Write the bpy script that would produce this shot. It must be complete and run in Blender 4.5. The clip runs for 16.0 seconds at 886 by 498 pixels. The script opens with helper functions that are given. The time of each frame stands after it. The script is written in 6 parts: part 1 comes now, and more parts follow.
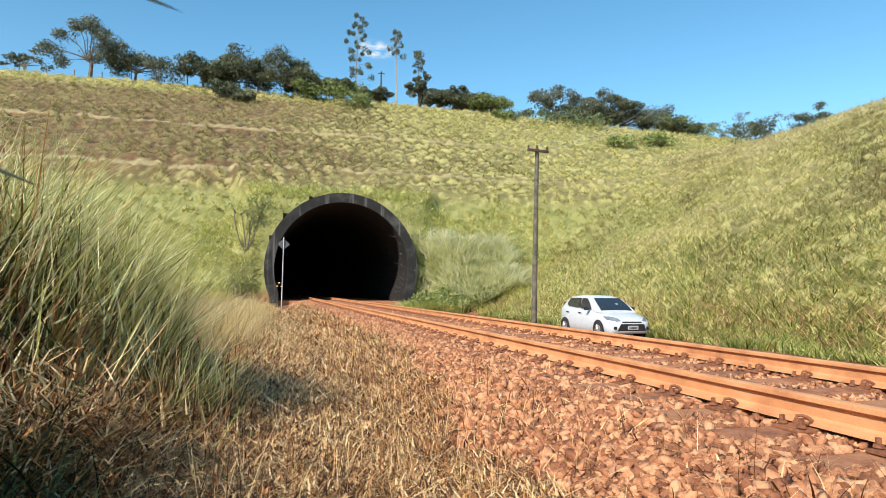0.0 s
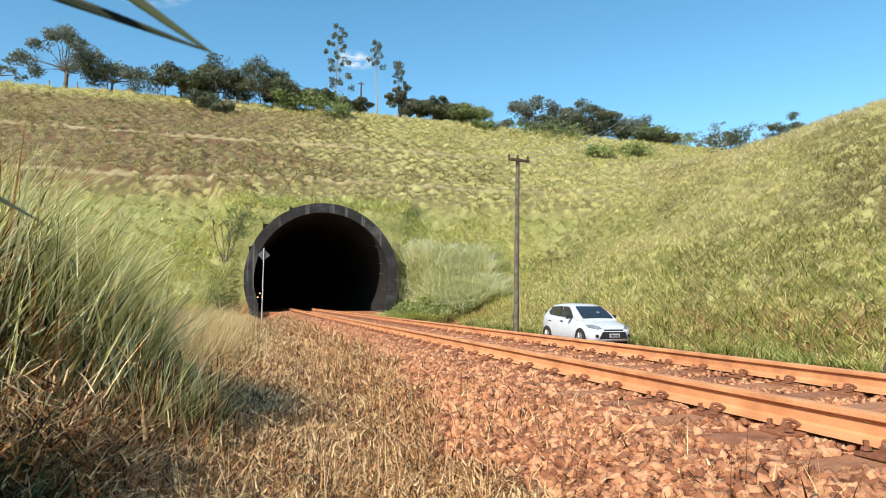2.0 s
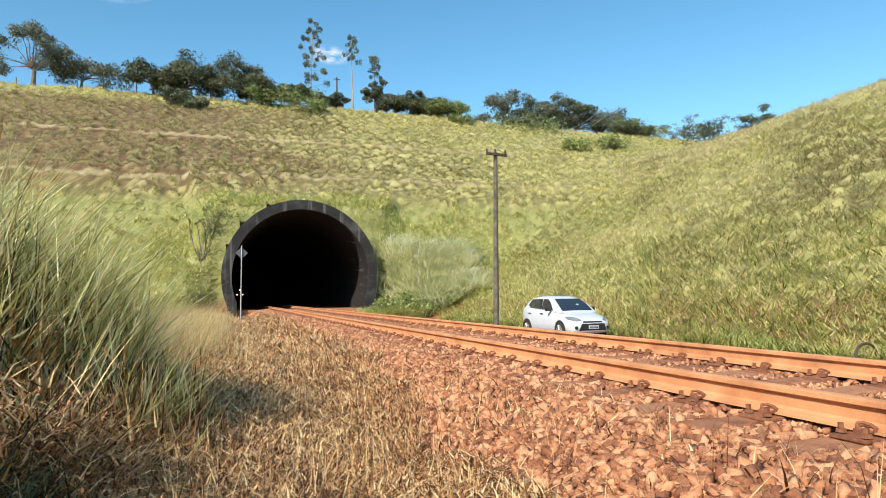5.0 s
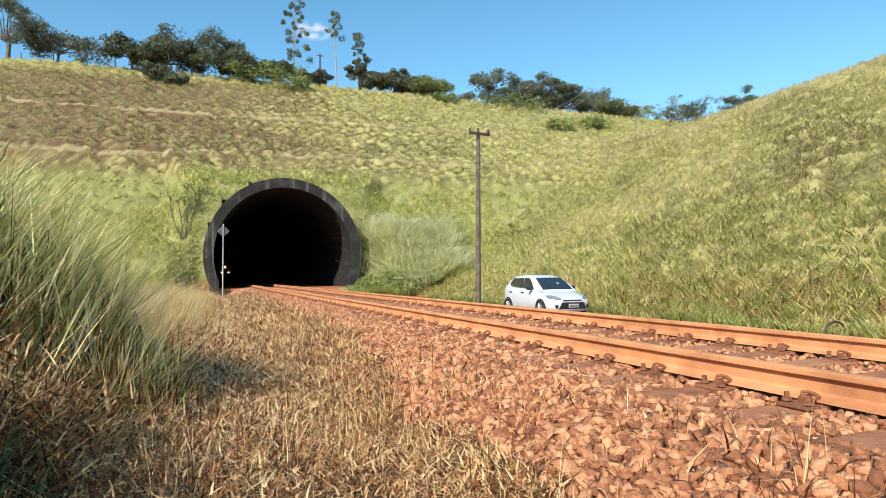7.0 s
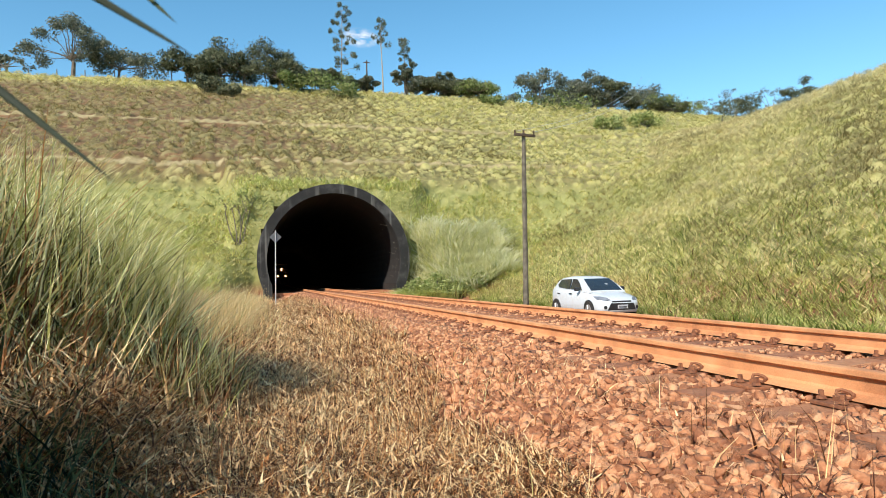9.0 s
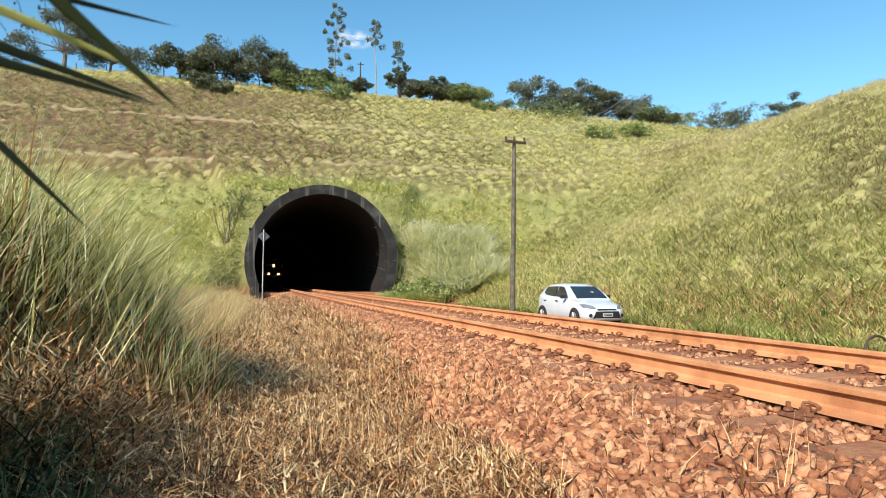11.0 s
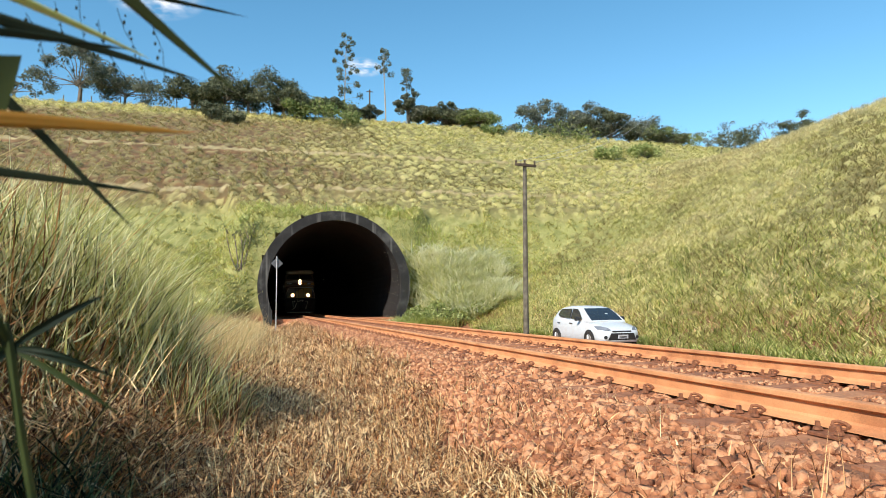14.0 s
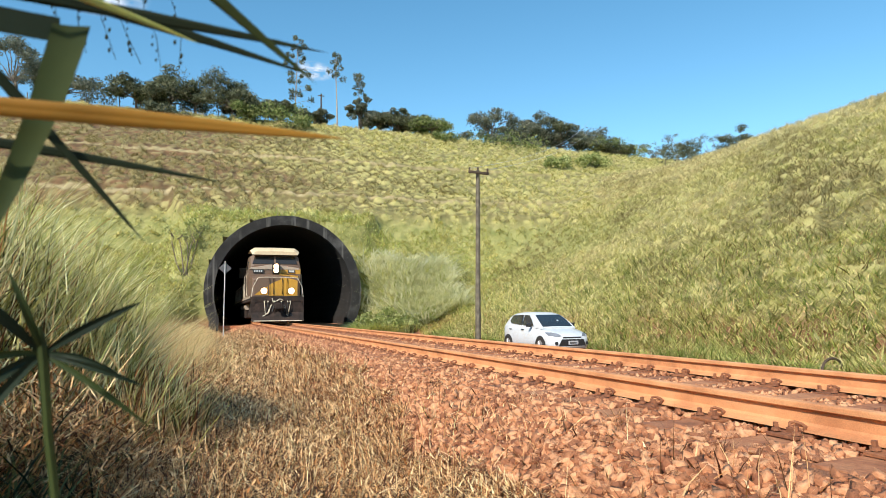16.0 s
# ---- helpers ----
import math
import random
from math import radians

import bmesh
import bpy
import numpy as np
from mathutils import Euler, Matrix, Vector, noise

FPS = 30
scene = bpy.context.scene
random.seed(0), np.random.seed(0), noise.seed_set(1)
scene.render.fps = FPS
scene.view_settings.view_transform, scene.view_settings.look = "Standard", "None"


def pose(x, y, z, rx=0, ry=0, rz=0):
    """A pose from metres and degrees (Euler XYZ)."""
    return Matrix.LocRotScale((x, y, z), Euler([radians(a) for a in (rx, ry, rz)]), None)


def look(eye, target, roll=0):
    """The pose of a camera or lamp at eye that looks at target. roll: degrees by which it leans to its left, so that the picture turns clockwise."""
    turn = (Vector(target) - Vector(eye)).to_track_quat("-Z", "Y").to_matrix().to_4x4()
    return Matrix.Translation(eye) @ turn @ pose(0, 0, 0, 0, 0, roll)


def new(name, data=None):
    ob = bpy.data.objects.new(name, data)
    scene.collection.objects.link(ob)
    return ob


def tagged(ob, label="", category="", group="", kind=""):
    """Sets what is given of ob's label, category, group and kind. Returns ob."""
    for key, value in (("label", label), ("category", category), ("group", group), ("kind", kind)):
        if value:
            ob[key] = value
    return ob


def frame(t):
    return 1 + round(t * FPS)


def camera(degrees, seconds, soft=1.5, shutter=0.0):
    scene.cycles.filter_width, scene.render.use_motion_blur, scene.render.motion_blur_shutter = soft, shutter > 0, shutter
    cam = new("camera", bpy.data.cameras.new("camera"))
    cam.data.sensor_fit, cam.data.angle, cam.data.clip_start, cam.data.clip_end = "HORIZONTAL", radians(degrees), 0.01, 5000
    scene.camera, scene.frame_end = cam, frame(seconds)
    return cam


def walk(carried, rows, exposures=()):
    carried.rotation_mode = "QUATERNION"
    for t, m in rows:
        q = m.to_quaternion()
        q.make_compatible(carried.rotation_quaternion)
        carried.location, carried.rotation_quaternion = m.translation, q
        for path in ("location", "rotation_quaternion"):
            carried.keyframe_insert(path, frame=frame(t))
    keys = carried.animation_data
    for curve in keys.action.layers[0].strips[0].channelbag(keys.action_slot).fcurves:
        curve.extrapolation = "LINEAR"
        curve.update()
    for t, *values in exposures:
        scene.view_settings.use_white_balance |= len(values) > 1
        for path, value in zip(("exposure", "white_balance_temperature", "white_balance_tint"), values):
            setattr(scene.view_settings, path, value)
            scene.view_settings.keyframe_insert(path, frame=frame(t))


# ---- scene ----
cam = camera(68.7, 16.0, soft=0.8)
cam.data.dof.use_dof, cam.data.dof.focus_distance, cam.data.dof.aperture_fstop = True, 25.0, 11.0

PATH = [
    (0, (-2.838, -0.302, 0.489), (-2.324, 1.627, 0.621), 0.8),
    (0.5, (-2.825, -0.28, 0.48), (-2.283, 1.641, 0.604), 0.4),
    (1, (-2.833, -0.279, 0.48), (-2.298, 1.642, 0.631), 0.2),
    (1.5, (-2.85, -0.275, 0.48), (-2.303, 1.64, 0.657), 0.6),
    (2, (-2.868, -0.267, 0.475), (-2.298, 1.643, 0.638), 0.3),
    (2.5, (-2.864, -0.252, 0.469), (-2.288, 1.657, 0.626), -0.3),
    (3, (-2.885, -0.263, 0.473), (-2.312, 1.643, 0.668), -0.4),
    (3.5, (-2.882, -0.254, 0.474), (-2.299, 1.649, 0.661), -0.4),
    (4, (-2.918, -0.272, 0.474), (-2.304, 1.621, 0.677), -0.4),
    (6.3, (-2.9, -0.312, 0.458), (-2.261, 1.582, 0.526), -0.6),
    (6.5, (-2.898, -0.335, 0.447), (-2.257, 1.558, 0.523), -0.5),
    (7, (-2.865, -0.416, 0.449), (-2.186, 1.463, 0.532), -0.6),
    (7.5, (-2.854, -0.522, 0.453), (-2.282, 1.392, 0.539), -2.1),
    (8, (-2.838, -0.567, 0.449), (-2.289, 1.355, 0.527), -1.7),
    (8.5, (-2.832, -0.571, 0.45), (-2.276, 1.348, 0.533), -1.4),
    (8.7, (-2.836, -0.573, 0.451), (-2.297, 1.35, 0.541), -1.5),
    (11, (-2.819, -0.659, 0.462), (-2.251, 1.255, 0.566), 0.2),
    (11.5, (-2.821, -0.654, 0.454), (-2.238, 1.256, 0.57), 0.0),
    (12, (-2.839, -0.646, 0.452), (-2.265, 1.267, 0.568), -0.2),
    (12.5, (-2.865, -0.649, 0.458), (-2.311, 1.269, 0.58), -0.0),
    (13, (-2.883, -0.658, 0.461), (-2.332, 1.259, 0.605), -0.3),
    (13.5, (-2.899, -0.676, 0.457), (-2.351, 1.241, 0.616), -0.9),
    (14, (-2.908, -0.688, 0.463), (-2.372, 1.231, 0.641), -0.7),
    (14.5, (-2.939, -0.662, 0.457), (-2.342, 1.241, 0.611), -0.6),
    (15, (-2.97, -0.653, 0.456), (-2.349, 1.243, 0.593), -0.2),
    (15.5, (-2.988, -0.643, 0.457), (-2.339, 1.241, 0.623), -1.1),
    (16, (-3.026, -0.65, 0.455), (-2.344, 1.22, 0.651), -0.6),
]
walk(cam, [(t, look(eye, target, roll)) for t, eye, target, roll in PATH])

# ---- world, sun ----
world = bpy.data.worlds.new("world")
scene.world = world
world.use_nodes = True
SUN_TO = Vector((-0.66, -0.57, 0.66)).normalized()
wt = world.node_tree
wt.nodes.clear()
sky = wt.nodes.new("ShaderNodeTexSky")
sky.sky_type = "NISHITA"
sky.sun_disc = False
sky.sun_elevation = math.asin(SUN_TO.z)
sky.sun_rotation = math.atan2(SUN_TO.x, SUN_TO.y)
sky.air_density, sky.dust_density, sky.ozone_density = 0.9, 0.0, 0.7
bg = wt.nodes.new("ShaderNodeBackground")
bg.inputs[1].default_value = 0.15
wo = wt.nodes.new("ShaderNodeOutputWorld")
tone = wt.nodes.new("ShaderNodeHueSaturation")
tone.inputs["Hue"].default_value, tone.inputs["Saturation"].default_value, tone.inputs["Value"].default_value = 0.482, 1.26, 1.1
wt.links.new(sky.outputs[0], tone.inputs["Color"])
wt.links.new(tone.outputs[0], bg.inputs[0])
wt.links.new(bg.outputs[0], wo.inputs[0])
sun = new("sun", bpy.data.lights.new("sun", "SUN"))
sun.data.energy, sun.data.angle, sun.data.color = 5.0, radians(0.5), (1.0, 0.93, 0.80)
sun.matrix_world = look(SUN_TO * 50, (0, 0, 0))
scene.view_settings.exposure = 0.31
scene.view_settings.use_white_balance = True
scene.view_settings.white_balance_temperature, scene.view_settings.white_balance_tint = 6500, 12


# ---- materials ----
def material(name, colours, scale=4.0, rough=0.8, metal=0.0, bump=0.3, fine=60.0, islands=0.0, objects=0.0, coord="Object", detail=6.0):
    """A procedural surface: large patches through `colours`, fine grain, bump, and a random shade from piece to piece."""
    m = bpy.data.materials.new(name)
    m.use_nodes = True
    nt = m.node_tree
    n, l = nt.nodes, nt.links
    p = n["Principled BSDF"]
    tc = n.new("ShaderNodeTexCoord")
    a = n.new("ShaderNodeTexNoise")
    a.inputs["Scale"].default_value, a.inputs["Detail"].default_value = scale, detail
    a.inputs["Roughness"].default_value = 0.6
    b = n.new("ShaderNodeTexNoise")
    b.inputs["Scale"].default_value, b.inputs["Detail"].default_value = fine, 3.0
    l.new(tc.outputs[coord], a.inputs["Vector"])
    l.new(tc.outputs[coord], b.inputs["Vector"])
    ramp = n.new("ShaderNodeValToRGB")
    e = ramp.color_ramp.elements
    k = len(colours)
    while len(e) < k:
        e.new(0.5)
    for i, c in enumerate(colours):
        e[i].position = 0.3 + 0.4 * i / max(1, k - 1)
        e[i].color = (*c, 1)
    src = a.outputs["Fac"]
    for amount, node, out in ((islands, "ShaderNodeNewGeometry", "Random Per Island"), (objects, "ShaderNodeObjectInfo", "Random")):
        if amount:
            g = n.new(node)
            mix = n.new("ShaderNodeMapRange")
            mix.inputs["To Min"].default_value, mix.inputs["To Max"].default_value = -amount, amount
            l.new(g.outputs[out], mix.inputs["Value"])
            add = n.new("ShaderNodeMath")
            add.operation = "ADD"
            l.new(src, add.inputs[0])
            l.new(mix.outputs[0], add.inputs[1])
            src = add.outputs[0]
    l.new(src, ramp.inputs["Fac"])
    grain = n.new("ShaderNodeMapRange")
    grain.inputs["To Min"].default_value, grain.inputs["To Max"].default_value = 0.7, 1.3
    l.new(b.outputs["Fac"], grain.inputs["Value"])
    mul = n.new("ShaderNodeVectorMath")
    mul.operation = "SCALE"
    l.new(ramp.outputs["Color"], mul.inputs[0])
    l.new(grain.outputs[0], mul.inputs["Scale"])
    l.new(mul.outputs[0], p.inputs["Base Color"])
    p.inputs["Roughness"].default_value, p.inputs["Metallic"].default_value = rough, metal
    if bump:
        bn = n.new("ShaderNodeBump")
        bn.inputs["Strength"].default_value, bn.inputs["Distance"].default_value = bump, 0.02
        l.new(b.outputs["Fac"], bn.inputs["Height"])
        l.new(bn.outputs[0], p.inputs["Normal"])
    return m


def leafy(name, colours, islands=0.25, scale=0.4, through_light=0.35, rough=0.6):
    """Leaf and blade surface: light comes partly through."""
    m = material(name, colours, scale=scale, rough=rough, bump=0.0, fine=9.0, islands=islands)
    nt = m.node_tree
    p = nt.nodes["Principled BSDF"]
    p.inputs["Specular IOR Level"].default_value = 0.25
    tr = nt.nodes.new("ShaderNodeBsdfTranslucent")
    mx = nt.nodes.new("ShaderNodeMixShader")
    mx.inputs[0].default_value = through_light
    nt.links.new(p.inputs["Base Color"].links[0].from_socket, tr.inputs[0])
    nt.links.new(p.outputs[0], mx.inputs[1])
    nt.links.new(tr.outputs[0], mx.inputs[2])
    nt.links.new(mx.outputs[0], nt.nodes["Material Output"].inputs[0])
    return m


def glow(name, colour, strength):
    m = bpy.data.materials.new(name)
    m.use_nodes = True
    p = m.node_tree.nodes["Principled BSDF"]
    p.inputs["Base Color"].default_value = (*colour, 1)
    p.inputs["Emission Color"].default_value = (*colour, 1)
    p.inputs["Emission Strength"].default_value = strength
    return m


def painted(name, colour, rough=0.35, dirt=(0.2, 0.12, 0.07), amount=0.25, metal=0.0):
    d = tuple(c * (1 - amount) + k * amount for c, k in zip(colour, dirt))
    return material(name, (d, colour, colour), scale=2.5, rough=rough, metal=metal, bump=0.03, fine=40)


M_RAIL = material("rusty_rail", ((0.46, 0.19, 0.08), (0.64, 0.29, 0.125), (0.72, 0.36, 0.17)), scale=3.0, rough=0.75, bump=0.15, fine=120)
M_STONE = material("red_dusted_stone", ((0.24, 0.09, 0.042), (0.47, 0.20, 0.092), (0.66, 0.34, 0.175)), scale=9.0, rough=0.95, bump=0.5, fine=70, islands=0.22)
M_STONE_ONE = material("red_dusted_single_stone", ((0.24, 0.09, 0.042), (0.47, 0.20, 0.092), (0.66, 0.34, 0.175)), scale=9.0, rough=0.95, bump=0.5, fine=70, objects=0.22)
M_TIMBER = material("weathered_timber", ((0.17, 0.07, 0.035), (0.33, 0.13, 0.06), (0.42, 0.19, 0.09)), scale=7.0, rough=0.9, bump=0.6, fine=45, objects=0.15)
M_IRON = material("rust_iron", ((0.16, 0.06, 0.03), (0.36, 0.14, 0.06)), scale=30.0, rough=0.85, bump=0.3, fine=160, objects=0.1)
M_BED = material("red_gravel_bed", ((0.30, 0.10, 0.045), (0.48, 0.18, 0.08), (0.58, 0.26, 0.13)), scale=7.0, rough=0.95, bump=0.7, fine=45)
M_CONCRETE = material("sooty_concrete", ((0.010, 0.0095, 0.009), (0.02, 0.019, 0.018), (0.075, 0.072, 0.068)), scale=0.8, rough=0.9, bump=0.3, fine=14, detail=9)
def streaked(m, low, high):
    """Pale lime runs down a face: noise drawn out along z."""
    n, l = m.node_tree.nodes, m.node_tree.links
    tc, mp, ns, rp, mx = n.new("ShaderNodeTexCoord"), n.new("ShaderNodeMapping"), n.new("ShaderNodeTexNoise"), n.new("ShaderNodeMapRange"), n.new("ShaderNodeMix")
    mp.inputs["Scale"].default_value = (3.2, 3.2, 0.12)
    ns.inputs["Scale"].default_value, ns.inputs["Detail"].default_value = 1.0, 5.0
    rp.inputs["From Min"].default_value, rp.inputs["From Max"].default_value = low, high
    mx.data_type = "RGBA"
    p = n["Principled BSDF"]
    l.new(tc.outputs["Object"], mp.inputs["Vector"])
    l.new(mp.outputs[0], ns.inputs["Vector"])
    l.new(ns.outputs["Fac"], rp.inputs["Value"])
    l.new(rp.outputs[0], mx.inputs[0])
    l.new(p.inputs["Base Color"].links[0].from_socket, mx.inputs[6])
    mx.inputs[7].default_value = (0.22, 0.21, 0.19, 1)
    l.new(mx.outputs[2], p.inputs["Base Color"])
    return m


streaked(M_CONCRETE, 0.56, 0.8)
# sooty lining, its colour darkened further to stand for shade inside the tunnel
M_SOOT_SHADE = material("soot_black_lining", ((0.005, 0.0045, 0.0045), (0.010, 0.009, 0.0085), (0.018, 0.015, 0.014)), scale=0.7, rough=0.95, bump=0.3, fine=10)
M_POLE = material("grey_wood_pole", ((0.05, 0.042, 0.03), (0.13, 0.11, 0.08), (0.22, 0.19, 0.14)), scale=5.0, rough=0.9, bump=0.4, fine=50)
M_DARKWOOD = material("dark_old_wood", ((0.05, 0.035, 0.025), (0.12, 0.08, 0.05)), scale=6.0, rough=0.9, bump=0.3, fine=60)
M_GALV = material("galvanised_steel", ((0.42, 0.42, 0.42), (0.58, 0.58, 0.57)), scale=5.0, rough=0.5, metal=0.4, bump=0.05, fine=80)
M_SIGNBACK = material("dull_sign_back", ((0.08, 0.08, 0.085), (0.14, 0.14, 0.145)), scale=6.0, rough=0.6, metal=0.2, bump=0.05, fine=80)
M_BARK = material("tree_bark", ((0.09, 0.07, 0.05), (0.22, 0.18, 0.14)), scale=3.0, rough=0.95, bump=0.5, fine=30)
M_BARKPALE = material("pale_bark", ((0.22, 0.2, 0.17), (0.42, 0.39, 0.34)), scale=3.0, rough=0.9, bump=0.4, fine=30)
M_LEAF = leafy("dark_tree_leaf", ((0.05, 0.062, 0.033), (0.115, 0.13, 0.07), (0.21, 0.21, 0.12)))
M_LEAFGREY = leafy("grey_tree_leaf", ((0.08, 0.095, 0.065), (0.15, 0.165, 0.11), (0.24, 0.24, 0.18)))
M_LEAFLIGHT = leafy("light_bush_leaf", ((0.40, 0.45, 0.11), (0.66, 0.68, 0.23), (0.86, 0.82, 0.40)))
M_BUSHLEAF = leafy("bush_leaf", ((0.09, 0.13, 0.035), (0.2, 0.25, 0.075), (0.36, 0.38, 0.15)))
M_FOOTLEAF = leafy("mid_green_bush_leaf", ((0.17, 0.22, 0.06), (0.34, 0.38, 0.125), (0.55, 0.56, 0.25)))
M_HILLGRASS = leafy("hill_grass", ((0.36, 0.35, 0.098), (0.66, 0.61, 0.225), (0.91, 0.82, 0.43)), scale=0.09, islands=0.26, through_light=0.5)
M_HILLDRY = leafy("hill_dry_grass", ((0.60, 0.49, 0.23), (0.76, 0.65, 0.34), (0.88, 0.78, 0.46)), scale=0.1, islands=0.2, through_light=0.5)
M_HILLRED = leafy("hill_brown_scrub", ((0.26, 0.205, 0.085), (0.42, 0.35, 0.15), (0.60, 0.52, 0.25)), scale=0.1, islands=0.22, through_light=0.5)
M_VERGE = leafy("verge_grass", ((0.16, 0.23, 0.04), (0.52, 0.57, 0.13), (0.84, 0.79, 0.33)), scale=0.5, islands=0.4, through_light=0.5)
M_CANE = leafy("pale_cane_grass", ((0.60, 0.61, 0.34), (0.86, 0.84, 0.56), (0.96, 0.94, 0.76)), scale=0.5, islands=0.3, through_light=0.55)
M_TALL = leafy("tall_green_grass", ((0.055, 0.06, 0.016), (0.44, 0.42, 0.12), (0.96, 0.92, 0.54)), scale=1.2, islands=0.44, through_light=0.42)
M_STRAW = leafy("dry_straw", ((0.11, 0.05, 0.018), (0.64, 0.32, 0.125), (0.97, 0.73, 0.40)), scale=1.6, islands=0.46, through_light=0.2)
M_RUSTGRASS = leafy("rust_brown_dead_grass", ((0.075, 0.026, 0.012), (0.52, 0.21, 0.065), (0.88, 0.55, 0.26)), scale=1.6, islands=0.46, through_light=0.2)
M_STALK = leafy("pale_green_stalk", ((0.42, 0.43, 0.13), (0.70, 0.68, 0.28), (0.92, 0.88, 0.52)), scale=1.0, islands=0.3, through_light=0.4)
M_SEED = leafy("tan_seed_heads", ((0.58, 0.43, 0.19), (0.76, 0.59, 0.31)), scale=1.0, islands=0.2, through_light=0.45)
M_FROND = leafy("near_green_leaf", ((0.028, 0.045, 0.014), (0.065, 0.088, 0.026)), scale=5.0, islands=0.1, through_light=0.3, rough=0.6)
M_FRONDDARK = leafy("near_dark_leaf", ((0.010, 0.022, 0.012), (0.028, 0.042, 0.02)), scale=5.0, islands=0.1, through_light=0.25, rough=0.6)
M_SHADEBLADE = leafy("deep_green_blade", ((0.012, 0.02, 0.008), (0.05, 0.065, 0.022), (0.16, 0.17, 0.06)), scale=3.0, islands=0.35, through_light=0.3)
M_FRONDDRY = leafy("near_dry_leaf", ((0.38, 0.18, 0.03), (0.55, 0.30, 0.05)), scale=5.0, islands=0.1, through_light=0.4, rough=0.5)


# ---- mesh helpers ----
def part(name, bm, mat, parent=None, label=""):
    me = bpy.data.meshes.new(name)
    bm.to_mesh(me)
    bm.free()
    me.materials.append(mat)
    ob = new(name, me)
    if parent is not None:
        ob.parent = parent
    if label:
        ob["label"] = label
    return ob


def mesh_part(name, verts, faces, mat, parent=None, label="", smooth=False):
    me = bpy.data.meshes.new(name)
    me.from_pydata([tuple(v) for v in verts], [], faces)
    me.materials.append(mat)
    if smooth:
        me.polygons.foreach_set("use_smooth", [True] * len(me.polygons))
    ob = new(name, me)
    if parent is not None:
        ob.parent = parent
    if label:
        ob["label"] = label
    return ob


def again(ob, m, parent):
    """Another piece on the same mesh."""
    c = new(ob.name.split(".")[0], ob.data)
    c.parent = parent
    c.matrix_basis = m
    return c


def raw_tris(name, verts, tris, mats, parent=None, face_mat=None):
    """A large mesh out of arrays: verts (n, 3), tris (m, 3)."""
    me = bpy.data.meshes.new(name)
    nv, nf = len(verts), len(tris)
    me.vertices.add(nv)
    me.vertices.foreach_set("co", np.asarray(verts, np.float32).ravel())
    me.loops.add(nf * 3)
    me.loops.foreach_set("vertex_index", np.asarray(tris, np.int32).ravel())
    me.polygons.add(nf)
    me.polygons.foreach_set("loop_start", np.arange(0, nf * 3, 3, dtype=np.int32))
    me.polygons.foreach_set("loop_total", np.full(nf, 3, np.int32))
    for m in mats:
        me.materials.append(m)
    if face_mat is not None:
        me.polygons.foreach_set("material_index", np.asarray(face_mat, np.int32))
    me.update(calc_edges=True)
    me.validate()
    ob = new(name, me)
    if parent is not None:
        ob.parent = parent
    return ob


def box(bm, sx, sy, sz, m=None, bevel=0.0, taper=None):
    """A bevelled box centred on the origin, put at m; taper = scale of its top face in x and y."""
    r = bmesh.ops.create_cube(bm, size=1.0)
    vs = r["verts"]
    for v in vs:
        k = taper if (taper and v.co.z > 0) else (1, 1)
        v.co = Vector((v.co.x * sx * k[0], v.co.y * sy * k[1], v.co.z * sz))
    if bevel:
        es = list({e for v in vs for e in v.link_edges})
        out = bmesh.ops.bevel(bm, geom=es, offset=bevel, segments=2, affect="EDGES", profile=0.6)
        vs = list({v for f in out["faces"] for v in f.verts} | {v for v in vs if v.is_valid})
    if m is not None:
        bmesh.ops.transform(bm, matrix=m, verts=vs)
    return vs


def rod(bm, a, b, r1, r2=None, seg=8):
    a, b = Vector(a), Vector(b)
    r2 = r1 if r2 is None else r2
    d = b - a
    m = Matrix.Translation((a + b) / 2) @ d.to_track_quat("Z", "Y").to_matrix().to_4x4()
    return bmesh.ops.create_cone(bm, cap_ends=True, segments=seg, radius1=r1, radius2=r2, depth=d.length, matrix=m)["verts"]


def bent(bm, pts, r, seg=6):
    """A bent rod through points."""
    rings = []
    pts = [Vector(p) for p in pts]
    for i, p in enumerate(pts):
        d = (pts[min(i + 1, len(pts) - 1)] - pts[max(i - 1, 0)]).normalized()
        q = d.to_track_quat("Z", "Y")
        rr = r[i] if isinstance(r, (list, tuple)) else r
        rings.append([bm.verts.new(p + q @ Vector((math.cos(k * 2 * math.pi / seg) * rr, math.sin(k * 2 * math.pi / seg) * rr, 0))) for k in range(seg)])
    for a, b in zip(rings, rings[1:]):
        for k in range(seg):
            bm.faces.new((a[k], a[(k + 1) % seg], b[(k + 1) % seg], b[k]))
    bm.faces.new(rings[0][::-1])
    bm.faces.new(rings[-1])


def extruded(bm, profile, axis_from, axis_to, plane="xz"):
    """Extrude a closed (u, v) profile along y (plane xz) or x (plane yz)."""
    def at(u, v, w):
        return (u, w, v) if plane == "xz" else (w, u, v)
    a = [bm.verts.new(at(u, v, axis_from)) for u, v in profile]
    b = [bm.verts.new(at(u, v, axis_to)) for u, v in profile]
    k = len(profile)
    for i in range(k):
        bm.faces.new((a[i], a[(i + 1) % k], b[(i + 1) % k], b[i]))
    bm.faces.new(a[::-1])
    bm.faces.new(b)
    bmesh.ops.recalc_face_normals(bm, faces=bm.faces[:])
    return a + b


rng = np.random.default_rng(7)


# ---- lie of the land ----
def smooth01(t):
    t = np.clip(t, 0, 1)
    return t * t * (3 - 2 * t)


